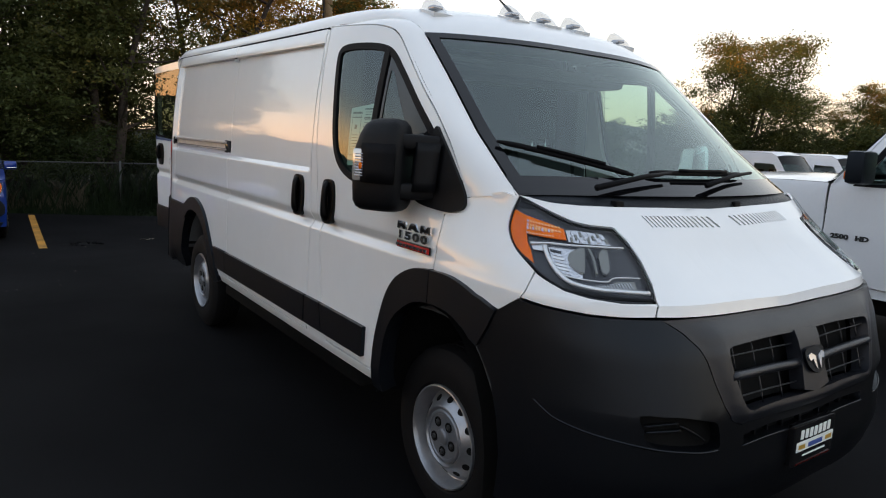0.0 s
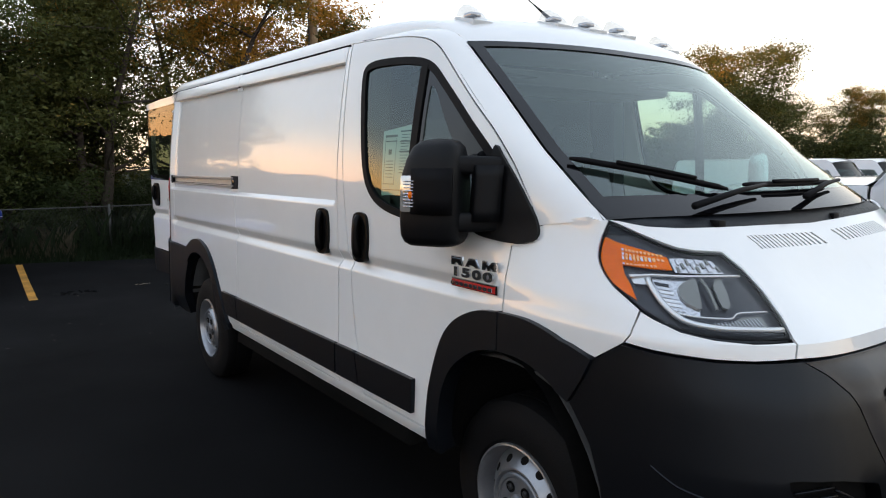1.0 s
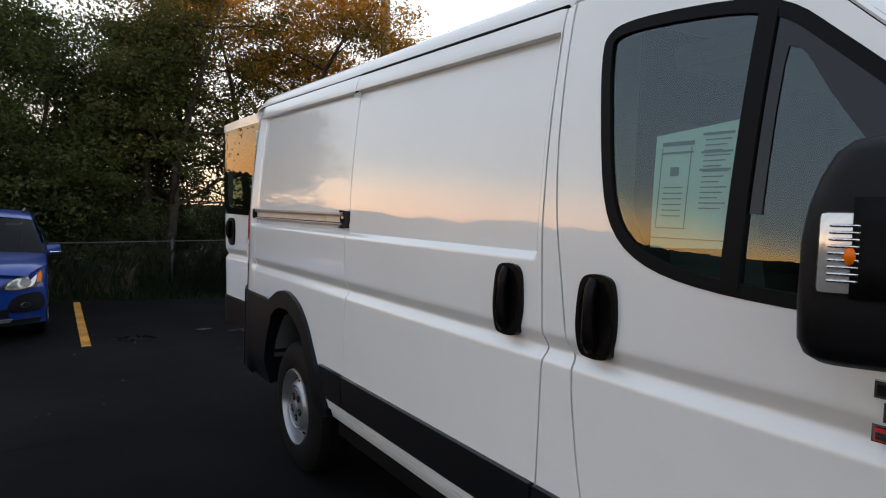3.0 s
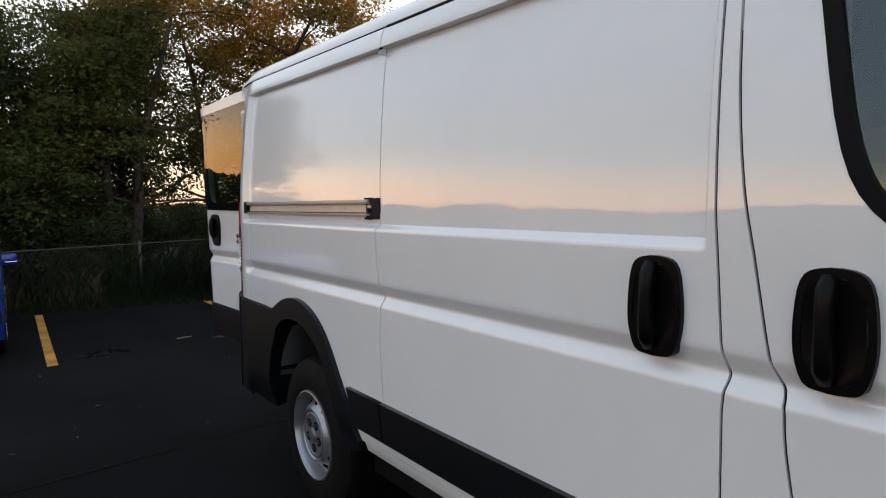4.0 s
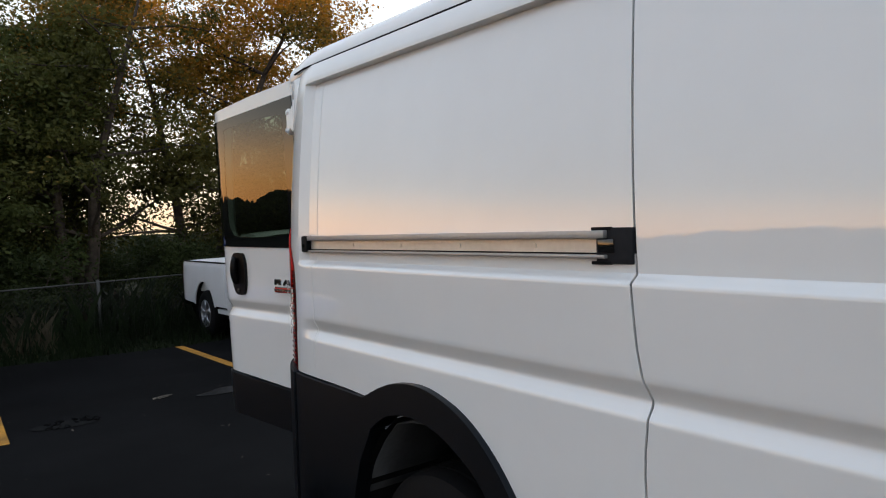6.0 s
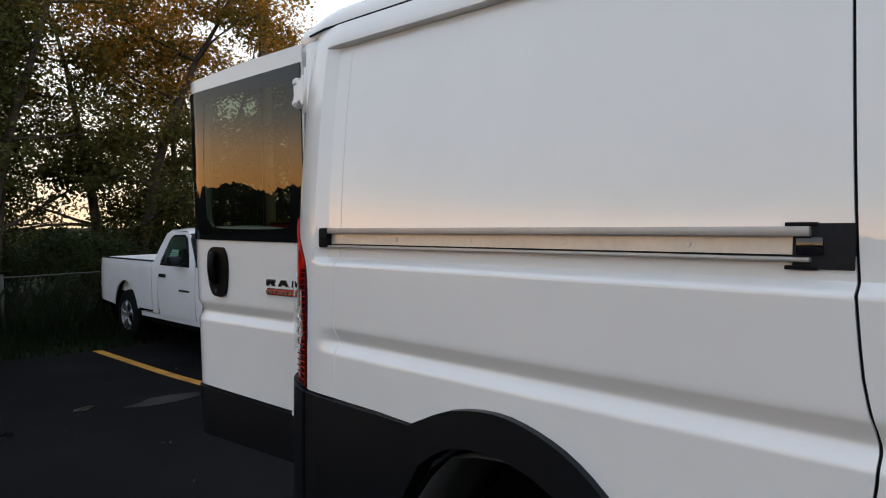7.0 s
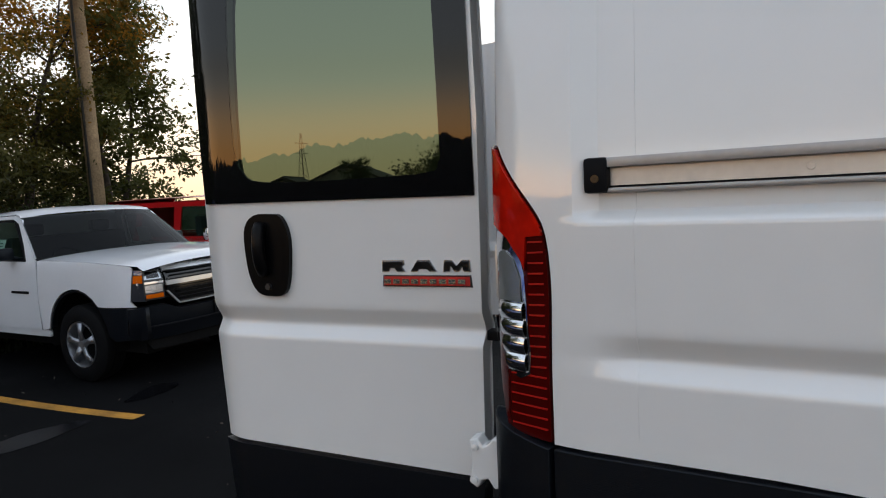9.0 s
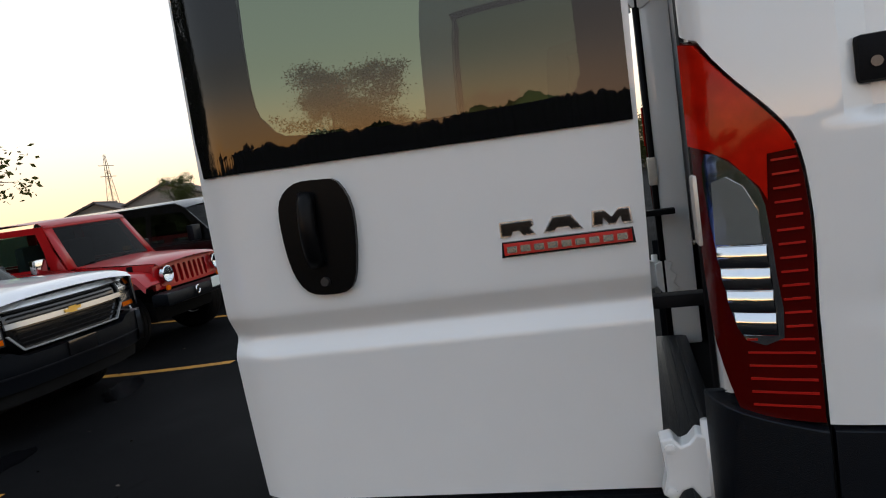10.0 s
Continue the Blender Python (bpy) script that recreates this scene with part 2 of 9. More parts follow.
SCREEN.node_tree.nodes["Glossy BSDF"].inputs["Color"].default_value = (0.88, 1.0, 0.98, 1)
DARKSCREEN = glass("dark_windscreen_glass", (0.12, 0.14, 0.14), 0.6, ior=1.36)
TRIMWHITE = material("bright_trim", (0.72, 0.74, 0.76), 0.2, metal=0.6, grain=0.03)
LENSGREY = material("frosted_lens", (0.16, 0.17, 0.165), 0.12, coat=0.6, grain=0.05)
RIBLENS = material("ribbed_clear_plastic", (0.70, 0.69, 0.66), 0.14, metal=0.65, coat=0.8, grain=0.08, grain_scale=120)
FRIT = material("painted_glass_edge", (0.004, 0.004, 0.005), 0.02, spec=0.45)
MARKER = glass("marker_lens", (0.80, 0.81, 0.82), ior=1.9, rough=0.03)
BADGECHROME = material("dark_chrome", (0.56, 0.58, 0.62), 0.17, metal=1.0, grain=0.04)
MIRRORGLASS = material("mirror_glass", (0.85, 0.86, 0.87), 0.02, metal=1.0)
YELLOW = material("road_paint", (0.54, 0.25, 0.025), 0.75, grain=0.3, grain_scale=40, stain=0.45, stain_scale=3, bump=0.4)
BLUE = material("blue_paint", (0.004, 0.036, 0.25), 0.28, metal=0.25, coat=0.6, grain=0.04, stain=0.05)
RED = material("red_paint", (0.40, 0.008, 0.010), 0.28, spec=0.3, coat=0.35, grain=0.03, stain=0.06)
BLACKPAINT = material("black_paint", (0.006, 0.006, 0.007), 0.18, coat=0.25, grain=0.04, stain=0.06)
BARK = material("bark", (0.075, 0.058, 0.045), 0.9, grain=0.35, grain_scale=12, bump=1.0, bump_scale=30, stain=0.3)
POLEWOOD = material("pole_wood", (0.46, 0.34, 0.20), 0.85, grain=0.3, grain_scale=30, bump=0.6, bump_scale=60, stain=0.3)
GALV = material("galvanised_wire", (0.05, 0.05, 0.047), 0.6, metal=0.2, grain=0.1)
SIDING = material("house_siding", (0.55, 0.50, 0.45), 0.7, grain=0.06, stain=0.08)
SHINGLE = material("roof_shingle", (0.10, 0.075, 0.065), 0.85, grain=0.25, grain_scale=12, stain=0.25)
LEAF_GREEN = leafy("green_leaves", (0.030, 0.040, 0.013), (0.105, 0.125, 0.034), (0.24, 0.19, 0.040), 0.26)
# Olive and orange leaves warm upward: low sun on the tops put into colour.
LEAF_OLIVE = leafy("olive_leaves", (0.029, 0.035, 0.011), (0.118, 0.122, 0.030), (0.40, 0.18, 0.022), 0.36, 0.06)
LEAF_ORANGE = leafy("autumn_sun_leaves", (0.026, 0.032, 0.010), (0.130, 0.118, 0.026), (0.54, 0.25, 0.025), 0.40, 0.13)
LEAF_DARK = leafy("shrub_leaves", (0.016, 0.024, 0.008), (0.058, 0.078, 0.021), (0.12, 0.105, 0.026), 0.25)
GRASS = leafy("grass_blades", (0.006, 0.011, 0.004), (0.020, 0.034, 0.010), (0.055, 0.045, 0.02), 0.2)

DRYGRASS = leafy("dry_weeds", (0.035, 0.030, 0.018), (0.12, 0.10, 0.065), (0.28, 0.23, 0.17), 0.3)


def asphalt_material():
    """Dark sealed tarmac: fine stone, patches, hair cracks, damp spots that shine."""
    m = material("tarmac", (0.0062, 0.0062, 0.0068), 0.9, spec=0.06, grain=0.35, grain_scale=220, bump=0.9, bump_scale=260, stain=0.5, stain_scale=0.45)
    n, l = m.node_tree.nodes, m.node_tree.links
    t = n.new("ShaderNodeTexNoise")
    t.inputs["Scale"].default_value, t.inputs["Detail"].default_value = 0.5, 4
    l.new(n["Texture Coordinate"].outputs["Object"], t.inputs["Vector"])
    r = n.new("ShaderNodeMapRange")
    r.inputs["From Min"].default_value, r.inputs["From Max"].default_value = 0.35, 0.7
    r.inputs["To Min"].default_value, r.inputs["To Max"].default_value = 0.95, 0.7
    l.new(t.outputs["Fac"], r.inputs["Value"])
    l.new(r.outputs[0], n["Principled BSDF"].inputs["Roughness"])
    return m


TARMAC = asphalt_material()
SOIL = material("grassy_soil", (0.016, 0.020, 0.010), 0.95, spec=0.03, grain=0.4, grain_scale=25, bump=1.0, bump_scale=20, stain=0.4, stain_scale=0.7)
WET = material("standing_water", (0.005, 0.005, 0.006), 0.26, spec=0.08, stain=0.2)
FARWOOD = material("far_tree_line", (0.030, 0.036, 0.020), 0.95, grain=0.4, grain_scale=2, stain=0.4, stain_scale=0.3)


# ---- mesh helpers ----
def sm(a, b, v):
    t = max(0.0, min(1.0, (v - a) / (b - a)))
    return t * t * (3 - 2 * t)


def tab(rows, v):
    if v <= rows[0][0]:
        return rows[0][1]
    for (a, p), (b, q) in zip(rows, rows[1:]):
        if v <= b:
            return p + (q - p) * (v - a) / (b - a)
    return rows[-1][1]


def smooth_line(pts, steps=5, closed=False):
    """Catmull-Rom line through the points."""
    pts = [Vector(p) for p in pts]
    n, out = len(pts), []
    for i in range(n if closed else n - 1):
        a, b, c, d = (pts[(i + k) % n] if closed else pts[max(0, min(n - 1, i + k))] for k in (-1, 0, 1, 2))
        for s in range(steps):
            t = s / steps
            out.append(0.5 * ((2 * b) + (c - a) * t + (2 * a - 5 * b + 4 * c - d) * t * t + (3 * b - a - 3 * c + d) * t ** 3))
    if not closed:
        out.append(pts[-1])
    return [tuple(p) for p in out]


def thing(name, label, category, group="", kind="", at=None):
    ob = new(name)
    ob.empty_display_size = 0.2
    if at is not None:
        ob.matrix_basis = at
    return tagged(ob, label, category, group, kind)


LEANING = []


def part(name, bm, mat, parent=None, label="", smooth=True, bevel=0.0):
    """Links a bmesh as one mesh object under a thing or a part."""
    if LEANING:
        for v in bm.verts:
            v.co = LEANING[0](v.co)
    me = bpy.data.meshes.new(name)
    for f in bm.faces:
        f.smooth = smooth
    bm.to_mesh(me)
    bm.free()
    for m in (mat if isinstance(mat, (list, tuple)) else [mat]):
        me.materials.append(m)
    ob = new(name, me)
    if parent is not None:
        ob.parent = parent
    if bevel:
        mod = ob.modifiers.new("bevel", "BEVEL")
        mod.width, mod.segments, mod.limit_method, mod.angle_limit = bevel, 3, "ANGLE", radians(35)
        mod.harden_normals = False
    if label:
        tagged(ob, label)
    return ob


def sharp(bm, degrees=38):
    for e in bm.edges:
        e.smooth = not (len(e.link_faces) == 2 and e.calc_face_angle(0) > radians(degrees))
    return bm


def box(bm, lo, hi, m=None, bev=0.0):
    r = bmesh.ops.create_cube(bm, size=1)
    vs = r["verts"]
    s = [(b - a) for a, b in zip(lo, hi)]
    c = [(a + b) / 2 for a, b in zip(lo, hi)]
    for v in vs:
        v.co = Vector((v.co.x * s[0] + c[0], v.co.y * s[1] + c[1], v.co.z * s[2] + c[2]))
    if bev:
        es = list({e for v in vs for e in v.link_edges})
        r = bmesh.ops.bevel(bm, geom=es, offset=bev, segments=2, affect="EDGES", profile=0.6)
        vs = list({v for f in r["faces"] for v in f.verts} | {v for v in vs if v.is_valid})
    if m is not None:
        bmesh.ops.transform(bm, matrix=m, verts=vs)
    return vs


def boxed(lo, hi, bev=0.0, m=None):
    bm = bmesh.new()
    box(bm, lo, hi, m, bev)
    return sharp(bm)


def tube(bm, path, radii, sides=10, cap=True, flat=1.0):
    """Round bar along a path; radii one number or one a point."""
    pts = [Vector(p) for p in path]
    rs = radii if isinstance(radii, (list, tuple)) else [radii] * len(pts)
    rings, up = [], None
    for i, p in enumerate(pts):
        d = (pts[min(i + 1, len(pts) - 1)] - pts[max(i - 1, 0)]).normalized()
        if up is None:
            up = Vector((0, 0, 1)) if abs(d.z) < 0.9 else Vector((1, 0, 0))
        a = d.cross(up).normalized()
        up = a.cross(d).normalized()
        rings.append([bm.verts.new(p + (a * math.cos(t) + up * math.sin(t) * flat) * rs[i]) for t in (2 * math.pi * k / sides for k in range(sides))])
    for r, q in zip(rings, rings[1:]):
        for k in range(sides):
            bm.faces.new((r[k], r[(k + 1) % sides], q[(k + 1) % sides], q[k]))
    if cap:
        bm.faces.new(rings[0][::-1])
        bm.faces.new(rings[-1])
    return rings


def tubed(path, radii, sides=10, flat=1.0):
    bm = bmesh.new()
    tube(bm, path, radii, sides, True, flat)
    return sharp(bm)


def grid_mesh(rows, closed=False, thick=0.0, ref=None):
    """Skin over rows of points; thick: second skin that far behind, away from ref's side."""
    bm = bmesh.new()
    vs = [[bm.verts.new(p) for p in r] for r in rows]
    for a, b in zip(vs, vs[1:]):
        m = len(a)
        for k in range(m if closed else m - 1):
            try:
                bm.faces.new((a[k], a[(k + 1) % m], b[(k + 1) % m], b[k]))
            except ValueError:
                pass
    bmesh.ops.remove_doubles(bm, verts=bm.verts[:], dist=1e-5)
    if ref is not None:
        face_out(bm, ref)
    if thick:
        bm.normal_update()
        bmesh.ops.solidify(bm, geom=bm.faces[:], thickness=thick)
    return bm


def face_out(bm, ref):
    bm.normal_update()
    ref = Vector(ref)
    if sum(f.normal.dot(f.calc_center_median() - ref) * f.calc_area() for f in bm.faces) < 0:
        bmesh.ops.reverse_faces(bm, faces=bm.faces[:])
    bm.normal_update()


def spin(profile, axis="x", sides=32, centre=(0, 0, 0), caps=True):
    """Turned shape from (along, radius) pairs."""
    bm = bmesh.new()
    rings = []
    for a, r in profile:
        ring = []
        for k in range(sides):
            t = 2 * math.pi * k / sides
            p = (a, r * math.cos(t), r * math.sin(t)) if axis == "x" else (r * math.cos(t), r * math.sin(t), a) if axis == "z" else (r * math.cos(t), a, r * math.sin(t))
            ring.append(bm.verts.new(Vector(p) + Vector(centre)))
        rings.append(ring)
    for p, q in zip(rings, rings[1:]):
        for k in range(sides):
            bm.faces.new((p[k], p[(k + 1) % sides], q[(k + 1) % sides], q[k]))
    for ring in (rings[0], rings[-1]):
        if caps and (ring[0].co - ring[sides // 2].co).length > 0.004:
            bm.faces.new(ring)
    bmesh.ops.recalc_face_normals(bm, faces=bm.faces[:])
    return sharp(bm, 30)


def within(p, loop):
    """Whether a point lies inside a closed line."""
    x, y, inside = p[0], p[1], False
    for a, b in zip(loop, list(loop[1:]) + [loop[0]]):
        if (a[1] > y) != (b[1] > y) and x < (b[0] - a[0]) * (y - a[1]) / (b[1] - a[1]) + a[0]:
            inside = not inside
    return inside


def panel(outline, fmap, us, vs, ref, holes=(), depth=0.02, off=0.0, lip=0.0, mirror=None):
    """Sheet cut to an outline in (u, v), laid on the surface fmap(u, v) and folded back at its edges."""
    bm = bmesh.new()
    pts, lines = [], []
    for loop in (outline, *holes):
        k0 = len(pts)
        pts += [Vector((p[0], p[1])) for p in loop]
        lines += [(k0 + k, k0 + (k + 1) % len(loop)) for k in range(len(loop))]
    vo, _, fo, _, _, _ = mathutils.geometry.delaunay_2d_cdt(pts, lines, [], 1, 1e-6)
    ring = [bm.verts.new((p.x, p.y, 0)) for p in vo]
    for f in fo:
        c = sum((vo[k] for k in f), Vector((0, 0))) / len(f)
        if within(c, outline) and not any(within(c, h) for h in holes):
            bm.faces.new([ring[k] for k in f])
    for w in [w for w in bm.verts if not w.link_faces]:
        bm.verts.remove(w)
    u0, u1 = min(p[0] for p in outline), max(p[0] for p in outline)
    v0, v1 = min(p[1] for p in outline), max(p[1] for p in outline)
    for u in us:
        if u0 < u < u1:
            bmesh.ops.bisect_plane(bm, geom=bm.verts[:] + bm.edges[:] + bm.faces[:], dist=1e-5, plane_co=(u, 0, 0), plane_no=(1, 0, 0))
    for v in vs:
        if v0 < v < v1:
            bmesh.ops.bisect_plane(bm, geom=bm.verts[:] + bm.edges[:] + bm.faces[:], dist=1e-5, plane_co=(0, v, 0), plane_no=(0, 1, 0))
    refv = Vector(ref)
    norm = {}
    for w in bm.verts:
        u, v = w.co.x, w.co.y
        p = Vector(fmap(u, v))
        h = 0.004
        n = (Vector(fmap(u + h, v)) - Vector(fmap(u - h, v))).cross(Vector(fmap(u, v + h)) - Vector(fmap(u, v - h)))
        n = n.normalized() if n.length > 1e-12 else Vector((0, 0, 1))
        if n.dot(p - refv) < 0:
            n = -n
        w.co = p + n * off
        norm[w] = n
    face_out(bm, ref)
    sharp(bm, 28)
    if depth:
        edge = [e for e in bm.edges if len(e.link_faces) == 1]
        for e in edge:
            e.smooth = False
        steps = ((lip, lip * 0.35), (0.0, depth)) if lip else ((0.0, depth),)
        for _, d in steps:
            edge = [e for e in bm.edges if len(e.link_faces) == 1]
            src = {}
            r = bmesh.ops.extrude_edge_only(bm, edges=edge)
            made = [g for g in r["geom"] if isinstance(g, bmesh.types.BMVert)]
            for w in made:
                for e in w.link_edges:
                    o = e.other_vert(w)
                    if o in norm and (o.co - w.co).length < 1e-7:
                        src[w] = norm[o]
                        break
            for w in made:
                n = src.get(w)
                if n is not None:
                    w.co -= n * d
                    norm[w] = n
    if mirror is not None:
        for w in bm.verts:
            w.co.x = 2 * mirror - w.co.x
        bmesh.ops.reverse_faces(bm, faces=bm.faces[:])
    bm.normal_update()
    return bm


def lettering(text, size, depth, m):
    """Raised characters in the built-in font, as a bmesh."""
    cu = bpy.data.curves.new("letters", "FONT")
    cu.body, cu.size, cu.extrude, cu.align_x, cu.align_y = text, size, depth, "CENTER", "CENTER"
    cu.resolution_u, cu.offset = 3, size * 0.055
    ob = new("letters", cu)
    dg = bpy.context.evaluated_depsgraph_get()
    dg.update()
    me = bpy.data.meshes.new_from_object(ob.evaluated_get(dg))
    bm = bmesh.new()
    bm.from_mesh(me)
    bpy.data.objects.remove(ob)
    bpy.data.meshes.remove(me)
    bpy.data.curves.remove(cu)
    bmesh.ops.transform(bm, matrix=m, verts=bm.verts[:])
    return bm


# ---- the van's surfaces ----
MID = 1.025          # its centre line; the flank that the camera passes lies at x = 0, the nose towards -y
SIDE = [(0.40, 0.06), (0.50, 0.028), (0.54, 0.012), (0.60, 0.004), (0.75, 0.0), (1.138, 0.0), (1.145, 0.0015), (1.151, 0.005), (1.172, 0.0195), (1.178, 0.0225), (1.184, 0.0232), (1.190, 0.0215), (1.220, 0.0050), (1.228, 0.0015), (1.240, 0.0)]
STEP = [(1.445, 0.0), (1.449, 0.002), (1.466, 0.0245), (1.470, 0.027), (2.163, 0.027), (2.1685, -0.003), (2.180, -0.005), (2.24, -0.003), (2.4, 0.0)]
FRONT = [(0.30, -1.02), (0.42, -1.10), (0.55, -1.14), (0.80, -1.13), (1.00, -1.07), (1.10, -1.018), (1.155, -1.002), (1.172, -0.972), (1.26, -0.83), (1.36, -0.67), (1.42, -0.58), (1.50, -0.47), (1.56, -0.42)]
EDGE = [(1.44, 0.112, -0.385), (1.464, 0.115, -0.361), (1.53, 0.118, -0.27), (1.70, 0.135, -0.05), (1.93, 0.158, 0.20), (2.143, 0.173, 0.434)]
NOSE, ROUND = -0.30, 1.2
REF = (MID, 1.7, 1.0)


def side_x(y, z):
    """How far the flank lies inside x = 0: the long hollow, the stepped-back upper field, the lean of the cab."""
    x = tab(SIDE, z) * (1 - 0.9 * sm(0.35, -0.05, y)) * (1 - 0.95 * sm(4.10, 4.24, y))
    x += tab(STEP, z) * sm(1.213, 1.235, y) * (1 - sm(4.20, 4.235, y))
    x += 0.109 * max(0, z - 1.45) ** 2 + 0.06 * max(0, z - 1.5) * sm(1.1, 0.3, y)
    x += 0.085 * sm(0.25, -0.32, y) * sm(1.12, 1.47, z)
    return x + max(0, z - 2.19) ** 2 * 2.5


def skin(u, z):
    """The van's skin: u is y along the flank, runs round the nose to its centre at -1.5 and on, and round the rear corner past 4.2."""
    if u < -1.5:
        x, y, z = skin(-3.0 - u, z)
        return (2 * MID - x, y, z)
    if u < NOSE:
        f = (NOSE - u) / ROUND * math.pi / 2
        w = MID - side_x(NOSE, z)
        return (MID - w * max(0.0, math.cos(f)) ** (2 / 2.6), NOSE + (tab(FRONT, z) - NOSE) * math.sin(f) ** (2 / 2.6), z)
    if u > 4.2:
        f = min(1.0, (u - 4.2) / 0.3) * math.pi / 2
        return (side_x(min(u, 4.3), z) + 0.10 * (1 - math.cos(f)), 4.2 + 0.24 * math.sin(f), z + rise(u, z))
    return (side_x(u, z), u, z + rise(u, z))


def screen(s, z):
    """Windscreen: s is 0 at the pillar and 1 at the centre line."""
    x, y = tab([(a, b) for a, b, c in EDGE], z), tab([(a, c) for a, b, c in EDGE], z)
    t = s if s <= 1 else 2 - s
    px = x + (MID - x) * t
    return (px if s <= 1 else 2 * MID - px, y - 0.17 * (1 - (1 - t) ** 2.4), z + 0.03 * t ** 0.7)


def gutter(y):
    return 2.231 + 0.059 * max(0, min(y, 4.4) - 1.2) / 3.0


def rise(y, z):
    """The upper lines of the flank climb towards the rear with the gutter."""
    return (gutter(y) - 2.25) * sm(1.165, 1.2, y) * sm(1.8, 2.12, z)


VS = sorted({0.52, 0.54, 0.57, 0.6, 0.62, 0.66, 0.75, 0.9, 1.0, 1.08, 1.12, 1.132, 1.138, 1.1415, 1.145, 1.148, 1.151, 1.158, 1.165, 1.172, 1.175, 1.178, 1.181, 1.184, 1.187, 1.190, 1.20, 1.21, 1.220, 1.224, 1.228, 1.233, 1.240, 1.247, 1.26, 1.30, 1.35, 1.40, 1.43, 1.438, 1.445, 1.447, 1.449, 1.4575, 1.466, 1.468, 1.470, 1.474, 1.483, 1.495, 1.52, 1.56, 1.6, 1.65, 1.7, 1.75, 1.8, 1.85, 1.9, 1.95, 2.0, 2.04, 2.08, 2.12, 2.145, 2.156, 2.160, 2.163, 2.1685, 2.172, 2.176, 2.180, 2.19, 2.2, 2.21, 2.22, 2.235, 2.25})
US = sorted({-0.15, -0.05, 0.05, 0.15, 0.25, 0.35, 0.5, 0.7, 0.9, 1.0, 1.1, 1.16, 1.19, 1.205, 1.213, 1.217, 1.221, 1.225, 1.229, 1.235, 1.245, 1.27, 1.3, 1.4, 1.5, 1.6, 1.8, 2.0, 2.2, 2.4, 2.6, 2.8, 3.0, 3.2, 3.4, 3.6, 3.8, 3.9, 4.0, 4.05, 4.1, 4.13, 4.16, 4.2, 4.217, 4.235, 4.26, 4.28, 4.30, 4.33, 4.36, 4.39, 4.42, 4.45, 4.48} | {round(-0.3 - 0.05 * k, 3) for k in range(49)} | {0.0})
NVS = sorted([0.36 + 0.04 * k for k in range(32)] + [1.14, 1.155, 1.17, 1.18])

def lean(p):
    """Fitted shape adjustment, the same on both flanks: slight inward lean, lowered top, nose set back."""
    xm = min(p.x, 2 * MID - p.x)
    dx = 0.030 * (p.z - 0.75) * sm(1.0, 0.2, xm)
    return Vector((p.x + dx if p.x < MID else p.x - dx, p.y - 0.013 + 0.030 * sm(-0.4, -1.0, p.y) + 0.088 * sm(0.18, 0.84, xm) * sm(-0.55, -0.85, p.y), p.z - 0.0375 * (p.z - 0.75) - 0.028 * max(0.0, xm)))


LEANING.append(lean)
van = thing("cargo_van", "white cargo van with black plastic bumpers, rear doors standing open", "van")


